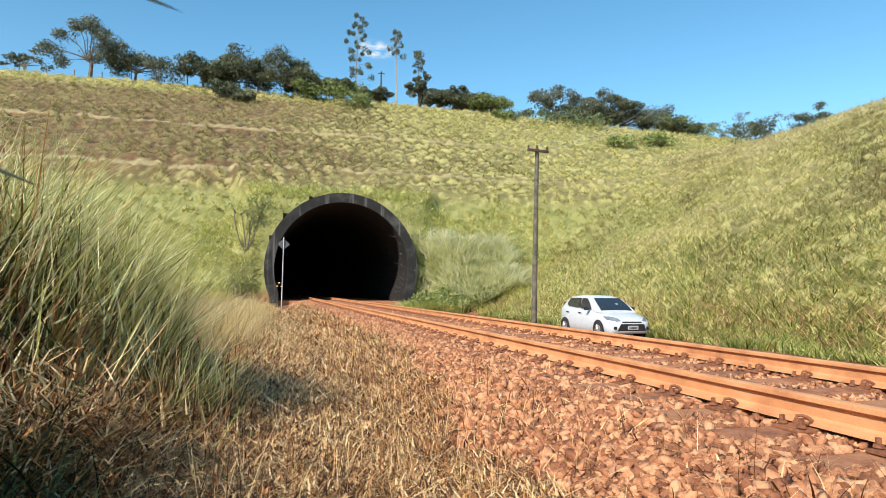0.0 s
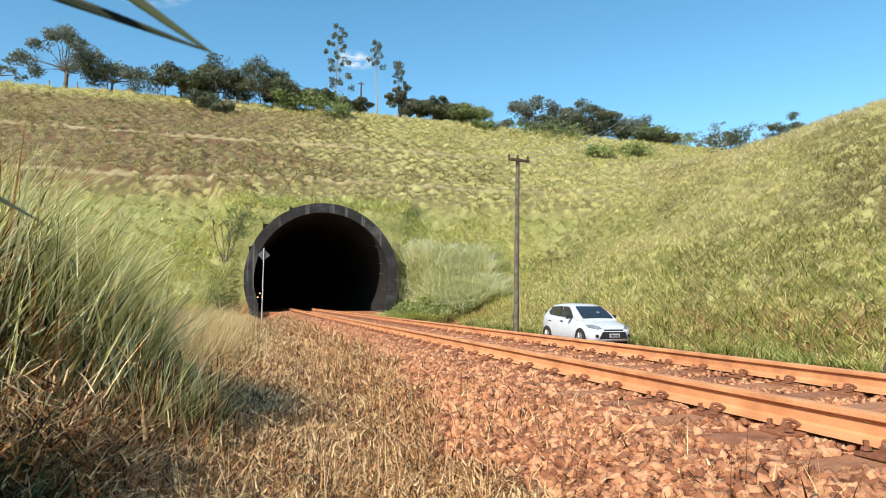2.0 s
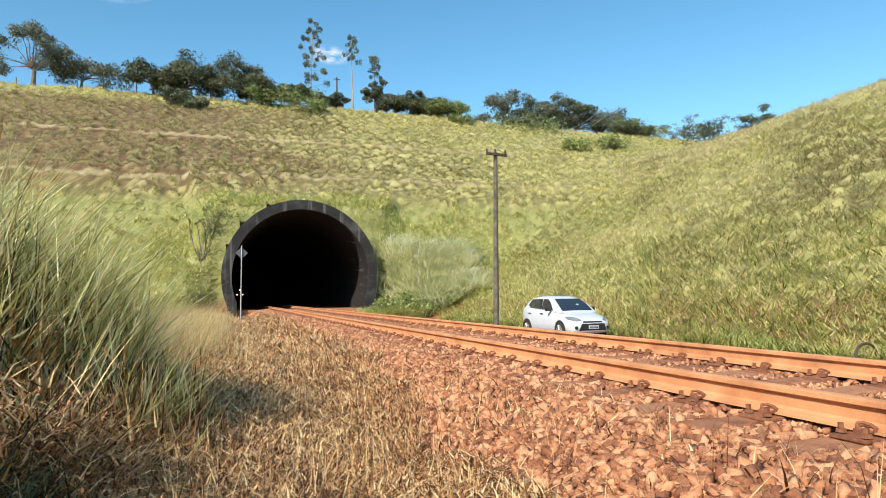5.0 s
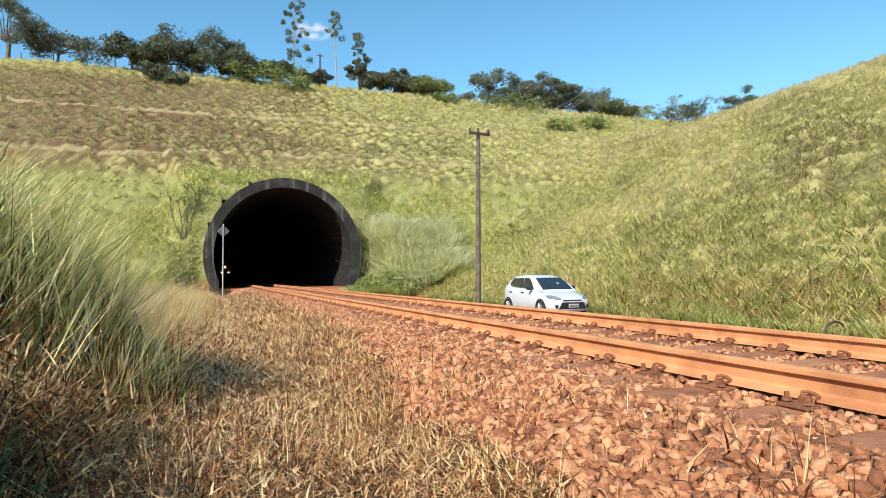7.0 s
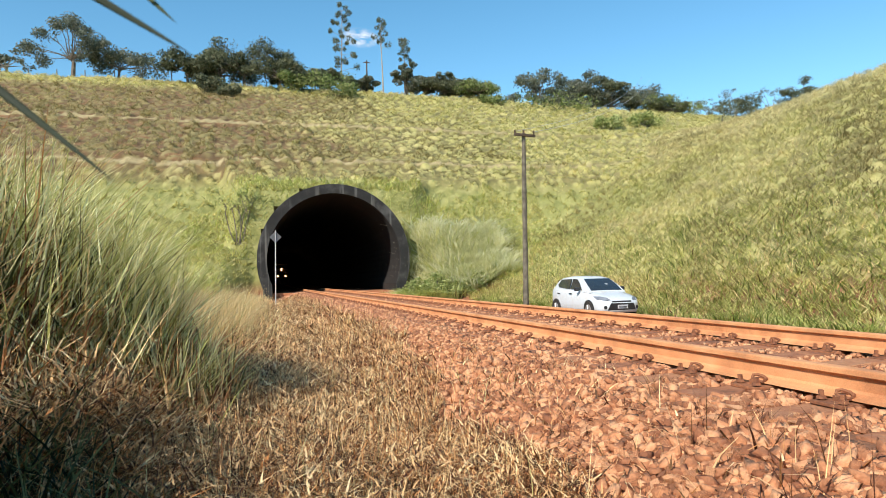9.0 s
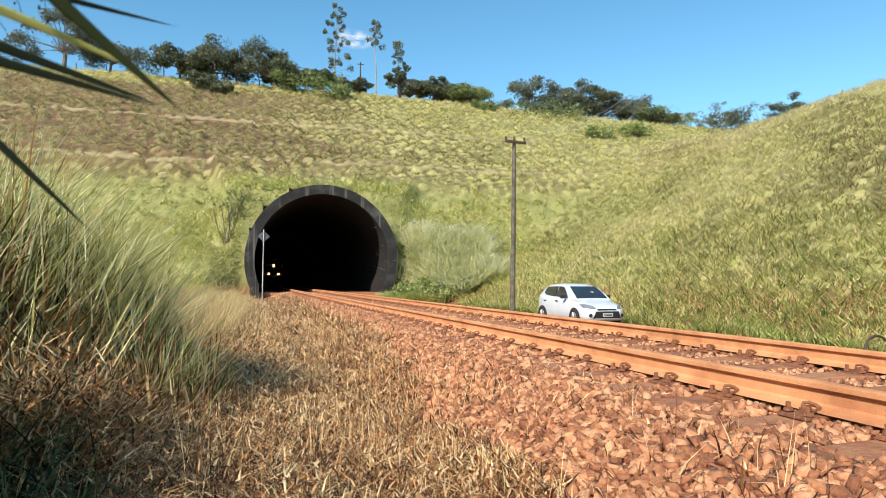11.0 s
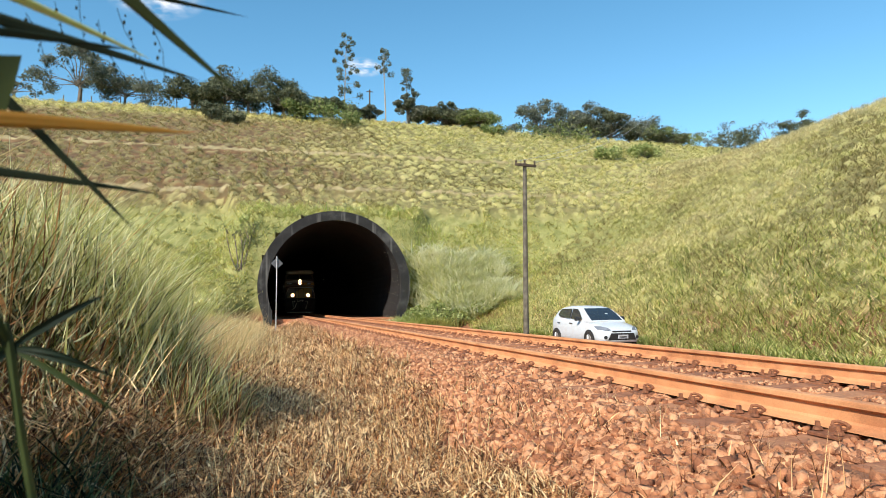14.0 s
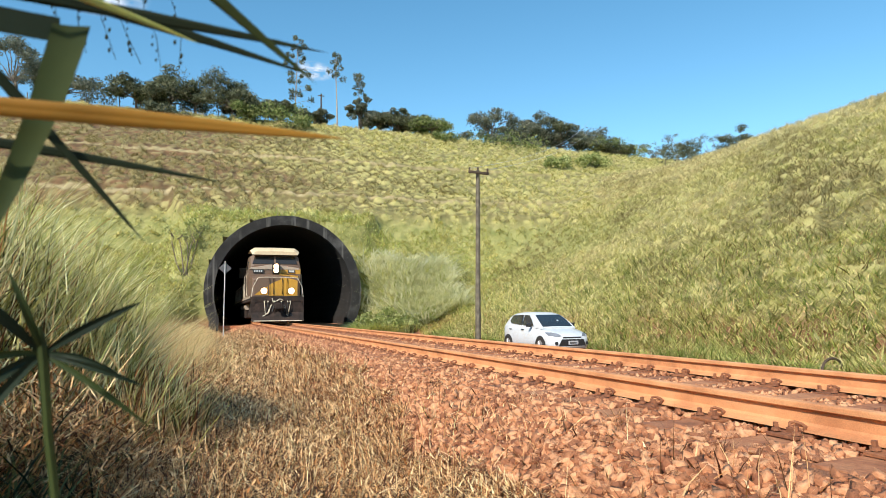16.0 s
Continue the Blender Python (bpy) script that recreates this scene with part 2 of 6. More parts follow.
def wobble(x, y, s, seed=0.0):
    """Cheap smooth unevenness, about -1 to 1."""
    return (np.sin(x * s + 1.3 + seed) * np.cos(y * s * 1.17 - 0.7 * seed) + 0.6 * np.sin(x * s * 2.3 - y * s * 1.9 + seed * 2.1) + 0.35 * np.cos(x * s * 4.1 + y * s * 4.7 + seed)) / 1.95


def cell_tuft(u, v):
    """One tussock to a cell, rows shifted against each other: height 0 to 1."""
    r = np.floor(v)
    u = u + (np.sin(r * 12.9898) * 437.585) % 1.0
    c = np.floor(u)
    h = (np.sin(r * 78.233 + c * 37.719) * 4375.85) % 1.0
    g = (np.sin(r * 39.346 + c * 11.135) * 2917.31) % 1.0
    du, dv = u - c - 0.5 + 0.24 * (g - 0.5), v - r - 0.5 + 0.2 * (h - 0.5)
    return (0.3 + 0.7 * h) * np.clip(1 - (du * du + dv * dv) / (0.30 + 0.16 * g) ** 2, 0, 1)


def tufts(x, y, east=False):
    """Short tussocks in broken rows along the slope, 0 to 1."""
    wx, wy = 0.3 * np.sin(y * 0.9 + 0.6 * np.sin(x * 0.37)), 0.3 * np.sin(x * 0.43) + 0.16 * np.sin(x * 1.7 + y * 0.6)
    wy = wy + 0.28 * np.sin(x * 0.83 + 2.2 * np.sin(y * 0.31)) + 0.12 * np.sin(x * 3.1 + y)
    a = np.maximum(cell_tuft((x + wx) / 1.45, (y + wy) / 1.0), 0.8 * cell_tuft((x - wx) / 0.85 + 7, (y + wy) / 0.7 + 3))
    b = np.maximum(cell_tuft((y + wx) / 0.66, (x + wy) / 0.5), 0.7 * cell_tuft((y - wx) / 0.43 + 5, (x - wy) / 0.4 + 9))
    return np.where(east, b, a)


PORTAL_X, PORTAL_Z, PORTAL_R = 2.09, 2.01, 5.33
PORTAL_Y0 = 45.27
FAR = 1.094


def drawn_in(x, y):
    """The back slope is laid out at a smaller size about this point, then enlarged by FAR."""
    return -2.85 + (x + 2.85) / FAR, -0.4 + (y + 0.4) / FAR


def enlarged(x, y, z):
    return -2.85 + (x + 2.85) * FAR, -0.4 + (y + 0.4) * FAR, 0.47 + (z - 0.47) * FAR


def back_slope(x, y):
    x, y = drawn_in(x, y)
    return 0.47 + (back_slope_small(x, y) - 0.47) * FAR


def back_slope_small(x, y):
    side = smooth01((np.abs(x - 1.67) - 4.95) / 2.6)
    run = 0.111 * (1 - side) + np.where(x > 1.67, 0.77, 0.91) * side
    bank = (y - 42.3 + np.where(x > 1.67, 2.6, 2.2) * side) / run
    slope = 6.3 + 0.488 * (y - 42.6)
    for by in (48.6, 59.6):
        d = y - by + 0.2 * wobble(x, y, 0.12)
        slope = slope + 0.35 * (smooth01((d + 0.9) / 0.9) - smooth01((d - 0.3) / 3.0))
    top = 23.5 - 1.1 * smooth01((x - 22) / 14) + 0.015 * (y - 78) + 0.5 * wobble(x, y, 0.06)
    s = np.minimum(np.minimum(bank, slope), top)
    return s


def right_slope(x, y):
    toe = 11.3 + 0.3 * wobble(x, y, 0.2, 3)
    s = -1.05 + 0.53 * (x - toe)
    top = 16.6 + 1.0 * smooth01((58 - y) / 22) + 0.04 * (x - 43) + 0.35 * wobble(x, y, 0.09, 5)
    k = 1.2
    return -k * np.log(np.exp(-np.clip(s, -60, 60) / k) + np.exp(-np.clip(top, -60, 60) / k))


def left_slope(x, y):
    return np.minimum(-0.8 + 0.45 * (-x - 30), 20.0)


def flat(x, y):
    """Track bed and road level."""
    z = np.full_like(x, -0.72)
    z = np.where(x > -2.2, -0.72 + 0.49 * smooth01((x + 2.2) / 1.75), z)
    z = np.where(x > 2.2, -0.23 - 0.82 * smooth01((x - 2.2) / 2.6), z)
    return z + 0.03 * wobble(x, y, 1.1) * (np.abs(x - 0.8) > 2)


def land(x, y):
    x, y = np.asarray(x, float), np.asarray(y, float)
    f = flat(x, y)
    b, r = np.clip(back_slope(x, y), -30, 60), np.clip(right_slope(x, y), -30, 60)
    k = 0.4 + 1.4 * smooth01((y - 24) / 14) * smooth01((x - 7) / 4)
    top = np.maximum(b, r)
    up = np.maximum(top + k * np.log1p(np.exp(-np.abs(b - r) / k)), left_slope(x, y))
    rough = 0.12 * wobble(x, y, 0.55, 2) + 0.05 * wobble(x, y, 1.9, 4) + np.where(r > b, 0.38, 0.42) * tufts(x, y, r > b)
    z = np.maximum(f, up + rough * smooth01((up + 0.6) / 1.5))
    far = np.sqrt(x * x + (y - 40) ** 2)
    return np.where(far > 160, z + 0.02 * (far - 160) * 0.0, z)


def axis(parts):
    out = []
    for a, b, n in parts:
        out += list(np.linspace(a, b, n, endpoint=False))
    out.append(parts[-1][1])
    return np.array(out)


def build_ground():
    xs = axis([(-1500, -200, 8), (-200, -60, 14), (-60, -12, 130), (-12, -4, 32), (-4, 5, 60), (5, 16, 44), (16, 62, 140), (60, 200, 24), (200, 1500, 8)])
    ys = axis([(-600, -60, 8), (-60, -6, 22), (-6, 10, 64), (10, 45.6, 70), (45.6, 48.0, 14), (48.0, 98, 250), (98, 200, 20), (200, 1800, 10)])
    gx, gy = np.meshgrid(xs, ys)
    gz = land(gx, gy)
    v = np.stack([gx.ravel(), gy.ravel(), gz.ravel()], 1)
    nx = len(xs)
    j, i = np.meshgrid(np.arange(len(ys) - 1), np.arange(nx - 1), indexing="ij")
    a = (j * nx + i).ravel()
    q = np.stack([a, a + 1, a + nx + 1, a + nx], 1)
    c = v[q].mean(1)
    dx, dz = np.abs(c[:, 0] - PORTAL_X), c[:, 2] - PORTAL_Z
    inside = np.where(dz > 0, dx * dx + dz * dz < 5.22 ** 2, dx < 4.75)
    hole = inside & (c[:, 1] > 45.5) & (c[:, 1] < 48.0) & (c[:, 2] > -0.15)
    q = q[~hole]
    t = np.concatenate([q[:, [0, 1, 2]], q[:, [0, 2, 3]]])
    ob = raw_tris("ground", v, t, [M_GROUND])
    cover = tufts(v[:, 0], v[:, 1], right_slope(v[:, 0], v[:, 1]) > back_slope(v[:, 0], v[:, 1]))
    ob.data.attributes.new("tussock", "FLOAT", "POINT").data.foreach_set("value", cover.astype(np.float32))
    ob.data.polygons.foreach_set("use_smooth", [True] * len(ob.data.polygons))
    return tagged(ob, "red earth cutting with grassy slopes and berms", "ground", kind="structure")


def ground_material():
    """Red earth near the track, straw on the berms, green and brown scrub on the slopes."""
    m = bpy.data.materials.new("earth_and_turf")
    m.use_nodes = True
    n, l = m.node_tree.nodes, m.node_tree.links
    p = n["Principled BSDF"]
    geo = n.new("ShaderNodeNewGeometry")
    sep = n.new("ShaderNodeSeparateXYZ")
    l.new(geo.outputs["Position"], sep.inputs[0])

    def noise_at(scale, detail=6.0):
        t = n.new("ShaderNodeTexNoise")
        t.inputs["Scale"].default_value, t.inputs["Detail"].default_value = scale, detail
        t.inputs["Roughness"].default_value = 0.65
        l.new(geo.outputs["Position"], t.inputs["Vector"])
        return t.outputs["Fac"]

    def ramp(src, stops):
        r = n.new("ShaderNodeValToRGB")
        e = r.color_ramp.elements
        while len(e) < len(stops):
            e.new(0.5)
        for el, (pos, c) in zip(e, stops):
            el.position, el.color = pos, (*c, 1)
        l.new(src, r.inputs["Fac"])
        return r.outputs["Color"]

    def mix(fac, a, b):
        k = n.new("ShaderNodeMix")
        k.data_type = "RGBA"
        l.new(fac, k.inputs[0])
        l.new(a, k.inputs[6])
        l.new(b, k.inputs[7])
        return k.outputs[2]

    def step(src, a, b):
        r = n.new("ShaderNodeMapRange")
        r.inputs["From Min"].default_value, r.inputs["From Max"].default_value = a, b
        l.new(src, r.inputs["Value"])
        return r.outputs[0]

    turf = ramp(noise_at(0.55, 9), [(0.3, (0.11, 0.095, 0.032)), (0.5, (0.19, 0.165, 0.058)), (0.7, (0.30, 0.24, 0.095))])
    scrub = ramp(noise_at(0.9, 9), [(0.3, (0.07, 0.042, 0.02)), (0.5, (0.14, 0.078, 0.034)), (0.68, (0.27, 0.135, 0.06))])
    earth = ramp(noise_at(2.5, 9), [(0.3, (0.14, 0.055, 0.028)), (0.5, (0.25, 0.105, 0.05)), (0.7, (0.36, 0.17, 0.085))])
    # brown scrub towards the west part of the slope
    west = n.new("ShaderNodeMath")
    west.operation = "MULTIPLY_ADD"
    l.new(noise_at(0.07, 3), west.inputs[0])
    west.inputs[1].default_value = 40.0
    l.new(sep.outputs["X"], west.inputs[2])
    rise = n.new("ShaderNodeMath")
    rise.operation = "MULTIPLY"
    l.new(step(sep.outputs["Z"], 7.5, 10.5), rise.inputs[0])
    l.new(step(sep.outputs["Z"], 24.8, 22.8), rise.inputs[1])
    high = rise.outputs[0]
    both = n.new("ShaderNodeMath")
    both.operation = "MULTIPLY"
    l.new(step(west.outputs[0], 30.0, 14.0), both.inputs[0])
    l.new(high, both.inputs[1])
    base = mix(both.outputs[0], turf, scrub)
    # pale tussock tops in broken rows, bare soil between them
    grown = n.new("ShaderNodeAttribute")
    grown.attribute_name = "tussock"
    pale_east = ramp(noise_at(0.6, 9), [(0.3, (0.29, 0.265, 0.088)), (0.5, (0.42, 0.375, 0.135)), (0.7, (0.55, 0.47, 0.20))])
    pale_west = ramp(noise_at(0.6, 9), [(0.3, (0.15, 0.115, 0.045)), (0.5, (0.23, 0.18, 0.074)), (0.7, (0.33, 0.265, 0.118))])
    base = mix(step(grown.outputs["Fac"], 0.12, 0.42), base, mix(both.outputs[0], pale_east, pale_west))
    # light short grass low on the banks round the portal
    lawn = ramp(noise_at(1.1, 9), [(0.3, (0.15, 0.165, 0.045)), (0.5, (0.27, 0.265, 0.085)), (0.7, (0.38, 0.35, 0.14))])
    bank = n.new("ShaderNodeMath")
    bank.operation = "MULTIPLY"
    l.new(step(sep.outputs["Z"], 8.6, 7.2), bank.inputs[0])
    l.new(step(sep.outputs["Y"], 37.0, 41.0), bank.inputs[1])
    base = mix(bank.outputs[0], base, lawn)
    # trodden pale soil along the two berms, fading to the east
    straw = ramp(noise_at(1.4, 5), [(0.3, (0.26, 0.20, 0.095)), (0.7, (0.44, 0.355, 0.19))])
    for by in (53.1, 65.1):
        off = n.new("ShaderNodeMath")
        off.operation = "MULTIPLY_ADD"
        l.new(noise_at(0.25, 2), off.inputs[0])
        off.inputs[1].default_value = 0.9
        l.new(sep.outputs["Y"], off.inputs[2])
        far = n.new("ShaderNodeMath")
        far.operation = "SUBTRACT"
        l.new(off.outputs[0], far.inputs[0])
        far.inputs[1].default_value = by + 0.35
        ab = n.new("ShaderNodeMath")
        ab.operation = "ABSOLUTE"
        l.new(far.outputs[0], ab.inputs[0])
        east = n.new("ShaderNodeMath")
        east.operation = "MULTIPLY"
        l.new(step(ab.outputs[0], 0.24, 0.08), east.inputs[0])
        l.new(step(sep.outputs["X"], 42.0, 14.0), east.inputs[1])
        base = mix(east.outputs[0], base, straw)
    low = step(sep.outputs["Z"], -0.2, 0.6)
    base = mix(low, earth, base)
    l.new(base, p.inputs["Base Color"])
    p.inputs["Roughness"].default_value = 0.95
    bn = n.new("ShaderNodeBump")
    bn.inputs["Strength"].default_value, bn.inputs["Distance"].default_value = 0.8, 0.15
    l.new(noise_at(3.0, 8), bn.inputs["Height"])
    l.new(bn.outputs[0], p.inputs["Normal"])
    return m


M_GROUND = ground_material()
build_ground()


# ---- tunnel ----
def arch(r, n=40, drop=2.75):
    """Horseshoe outline from foot to foot: (x, z) about the portal's centre."""
    a0 = math.radians(-22)
    pts = [(math.cos(a0) * r, -drop)]
    for i in range(n + 1):
        a = a0 + (math.pi - 2 * a0) * i / n
        pts.append((math.cos(a) * r, math.sin(a) * r))
    pts.append((-math.cos(a0) * r, -drop))
    return [(PORTAL_X + x, PORTAL_Z + z) for x, z in pts]


def build_tunnel():
    t = tagged(new("tunnel_portal"), "soot-blackened concrete tunnel portal with a round collar", "tunnel", kind="structure")
    out, inn = arch(PORTAL_R), arch(PORTAL_R - 0.66)
    k = len(out)
    bm = bmesh.new()
    y0, y1 = PORTAL_Y0, 47.9
    def ring(pts, y):
        return [bm.verts.new((x, y, z)) for x, z in pts]
    oa, ia, ob, ib = ring(out, y0), ring(inn, y0), ring(out, y1), ring(inn, y1)
    for i in range(k - 1):
        bm.faces.new((oa[i], oa[i + 1], ia[i + 1], ia[i]))
        bm.faces.new((oa[i + 1], oa[i], ob[i], ob[i + 1]))
        bm.faces.new((ia[i], ia[i + 1], ib[i + 1], ib[i]))
    bmesh.ops.bevel(bm, geom=[e for e in bm.edges if all(abs(v.co.y - y0) < 1e-5 for v in e.verts) and len(e.link_faces) == 2 and e.calc_face_angle(0) > 0.8], offset=0.04, segments=2, affect="EDGES")
    part("collar", bm, M_CONCRETE, t, "stained concrete collar")
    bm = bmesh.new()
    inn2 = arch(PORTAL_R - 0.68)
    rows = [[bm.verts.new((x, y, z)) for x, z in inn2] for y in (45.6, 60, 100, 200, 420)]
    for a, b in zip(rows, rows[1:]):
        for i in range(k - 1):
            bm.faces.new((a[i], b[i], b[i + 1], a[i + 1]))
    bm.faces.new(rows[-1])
    part("lining", bm, M_SOOT_SHADE, t, "sooty tunnel lining, its colour darkened for the shade inside")
    bm = bmesh.new()
    box(bm, 9.6, 380, 0.3, pose(PORTAL_X, 46.0 + 190, -0.42))
    tf = part("tunnel_floor", bm, M_BED, None)
    tagged(tf, "dark gravel floor inside the tunnel", "floor", kind="structure")


build_tunnel()


# ---- railway track ----
RAIL_FOOT, RAIL_TALL = -0.186, 0.80
RAIL_TOP = RAIL_FOOT * (1 - RAIL_TALL)


def rail_profile(cx):
    half = [(0.034, -0.004), (0.036, -0.012), (0.037, -0.040), (0.031, -0.046), (0.009, -0.052), (0.0085, -0.135), (0.020, -0.152), (0.072, -0.172), (0.075, -0.186)]
    half = [(x, RAIL_FOOT + (z - RAIL_FOOT) * RAIL_TALL) for x, z in half]
    right = [(cx + x, z) for x, z in half]
    left = [(cx - x, z) for x, z in reversed(half)]
    return [(cx + 0.024, RAIL_TOP)] + right + left + [(cx - 0.024, RAIL_TOP)]


GAUGE = 1.67
SPACING = 0.56


def build_track():
    t = tagged(new("railway_track"), "rusty broad gauge railway track on timber sleepers", "railway track")
    for cx in (0.0, GAUGE):
        bm = bmesh.new()
        extruded(bm, rail_profile(cx), -40, 330)
        part("rail", bm, M_RAIL, t, "rust-orange steel rail")
    # one sleeper, tie plate, clip and screw; the rest share their meshes
    bm = bmesh.new()
    box(bm, 2.8, 0.24, 0.17, bevel=0.015)
    bmesh.ops.subdivide_edges(bm, edges=[e for e in bm.edges if e.calc_length() > 2], cuts=9)
    for v in bm.verts:
        v.co += Vector((0, 0.012 * math.sin(v.co.x * 5.1), 0.006 * math.sin(v.co.x * 9.0 + v.co.y * 30)))
    first = part("sleeper", bm, M_TIMBER, t, "weathered timber sleeper under red dust")
    bm = bmesh.new()
    box(bm, 0.38, 0.19, 0.018, pose(0, 0, -0.004), bevel=0.004)
    for s in (-1, 1):
        box(bm, 0.026, 0.07, 0.034, pose(s * 0.098, 0, 0.016), bevel=0.006)
    plate = part("tie_plate", bm, M_IRON, t, "rusted iron tie plate")
    bm = bmesh.new()
    pts = [(-0.095, -0.06, 0.018), (-0.10, 0.01, 0.022), (-0.10, 0.045, 0.036), (-0.082, 0.055, 0.052), (-0.062, 0.035, 0.056), (-0.05, -0.01, 0.048), (-0.056, -0.05, 0.036), (-0.085, -0.065, 0.03)]
    bent(bm, [(-0.074 + (a + 0.074) * 0.85, b * 0.72, 0.02 + (c - 0.02) * 0.85) for a, b, c in pts], 0.0095, 6)
    clip = part("spring_clip", bm, M_IRON, t, "rusted spring clip")
    bm = bmesh.new()
    rod(bm, (0, 0, 0), (0, 0, 0.016), 0.026, 0.022, 8)
    box(bm, 0.022, 0.022, 0.03, pose(0, 0, 0.03), bevel=0.003)
    screw = part("sleeper_screw", bm, M_IRON, t, "square headed rusted sleeper screw")
    k0 = True
    y = 2.02 - SPACING * 24
    while y < 46.0:
        yy = y + random.uniform(-0.015, 0.015)
        m = pose(GAUGE / 2 + random.uniform(-0.05, 0.05), yy, -0.297 + random.uniform(-0.006, 0.006), 0, random.uniform(-0.5, 0.5), random.uniform(-1.2, 1.2))
        if k0:
            first.matrix_basis = m
        else:
            again(first, m, t)
        for cx in (0.0, GAUGE):
            mp = pose(cx, yy, -0.2)
            if k0 and cx == 0:
                plate.matrix_basis = mp
            else:
                again(plate, mp, t)
            for s in (0, 180):
                mc = pose(cx, yy, -0.195, 0, 0, s) @ pose(random.uniform(-0.006, 0.006), 0, 0, 0, 0, random.uniform(-6, 6))
                if k0 and cx == 0 and s == 0:
                    clip.matrix_basis = mc
                else:
                    again(clip, mc, t)
                for dy in (-0.07, 0.07):
                    ms = pose(cx, yy, -0.19, 0, 0, s) @ pose(-0.152 + 0.012 * (dy > 0), dy * (1 if s == 0 else 0.7), 0, random.uniform(-4, 4), random.uniform(-4, 4), random.uniform(0, 90))
                    if k0 and cx == 0 and s == 0 and dy < 0:
                        screw.matrix_basis = ms
                    else:
                        again(screw, ms, t)
        k0 = False
        y += SPACING
    return t


TRACK = build_track()


def build_pole():
    p = tagged(new("utility_pole"), "tall weathered wooden utility pole with a crossarm beside the road", "utility pole")
    bx, by, top = 8.1, 25.5, 6.75
    bm = bmesh.new()
    rod(bm, (bx - 0.02, by, -1.3), (bx + 0.1, by, top), 0.125, 0.085, 12)
    part("shaft", bm, M_POLE, p)
    bm = bmesh.new()
    box(bm, 1.05, 0.10, 0.11, pose(bx + 0.1, by - 0.12, top - 0.12, 0, 0, 10), bevel=0.01)
    part("crossarm", bm, M_DARKWOOD, p, "dark wooden crossarm")
    for s in (-0.45, 0.42):
        bm = bmesh.new()
        rod(bm, (bx + 0.1 + s, by - 0.12, top - 0.08), (bx + 0.1 + s, by - 0.12, top + 0.05), 0.035, 0.045, 8)
        rod(bm, (bx + 0.1 + s, by - 0.12, top + 0.05), (bx + 0.1 + s, by - 0.12, top + 0.10), 0.05, 0.03, 8)
        part("insulator", bm, M_DARKWOOD, p, "brown insulator")
    bm = bmesh.new()
    rod(bm, (bx + 0.10, by, top), (bx + 0.10, by, top + 0.14), 0.04, 0.05, 8)
    part("insulator", bm, M_DARKWOOD, p, "brown insulator")
    return p


build_pole()


def build_sign():
    s = tagged(new("track_sign"), "diamond track sign seen from behind on a pale steel post", "railway sign")
    bx, by = -2.27, 31.0
    bm = bmesh.new()
    rod(bm, (bx, by, -0.9), (bx + 0.02, by, 2.95), 0.026, 0.026, 8)
    part("post", bm, M_GALV, s, "pale galvanised post")
    bm = bmesh.new()
    box(bm, 0.40, 0.015, 0.40, pose(bx + 0.02, by + 0.05, 2.62, 0, 45, 0), bevel=0.004)
    part("plate", bm, M_SIGNBACK, s, "dull grey sign back")


build_sign()


# ---- grass and scrub ----
def blades(pos, h, w, lean, bend, segs=3, yaw=None, up=None):
    """Arched grass blades as arrays: foot points, heights, widths, sideways reach (share of height), droop."""
    clear = (pos[:, 0] + 2.88) ** 2 + (pos[:, 1] + 0.45) ** 2 > (1.1 + 0.9 * h) ** 2
    pos = pos + np.where(clear, 0.0, -40.0)[:, None] * np.array([0.0, 0.0, 1.0])
    n = len(pos)
    a = rng.uniform(0, 2 * np.pi, n) if yaw is None else yaw
    d = np.stack([np.cos(a), np.sin(a), np.zeros(n)], 1)
    side = np.stack([-np.sin(a), np.cos(a), np.zeros(n)], 1)
    tw = rng.uniform(-0.9, 0.9, n)[:, None]
    side = side * np.cos(tw) + d * np.sin(tw)
    rows = []
    for k in range(segs + 1):
        t = k / segs
        reach = (lean * t + bend * t * t * 0.9) * h
        lift = (t - bend * 0.55 * t * t * t) * h
        c = pos + d * reach[:, None]
        c[:, 2] += lift
        half = w * (1 - t) ** 0.7 * 0.5
        if k < segs:
            rows += [c - side * half[:, None], c + side * half[:, None]]
        else:
            rows += [c]
    v = np.stack(rows, 1)
    m = v.shape[1]
    tri = []
    for k in range(segs - 1):
        i = 2 * k
        tri += [(i, i + 1, i + 3), (i, i + 3, i + 2)]
    i = 2 * (segs - 1)
    tri += [(i, i + 1, i + 2)]
    t = (np.arange(n) * m)[:, None, None] + np.array(tri)[None]
    return v.reshape(-1, 3), t.reshape(-1, 3), len(tri)


def grass_field(name, sets, mats, label, category="grass"):
    """Join several sets of blades, (verts, tris, tris per blade, material per blade), in one object."""
    vs, ts, fm, off = [], [], [], 0
    for v, t, k, mi in sets:
        vs.append(v)
        ts.append(t + off)
        fm.append(np.repeat(np.broadcast_to(mi, (len(t) // k,)), k))
        off += len(v)
    ob = raw_tris(name, np.concatenate(vs), np.concatenate(ts), mats, face_mat=np.concatenate(fm))
    return tagged(ob, label, category, kind="stuff")


def on_land(x, y, sink=0.02):
    return np.stack([x, y, land(x, y) - sink], 1)


def clumps(cx, cy, per, spread):
    x = np.repeat(cx, per) + rng.normal(0, spread, len(cx) * per)
    y = np.repeat(cy, per) + rng.normal(0, spread, len(cx) * per)
    return x, y


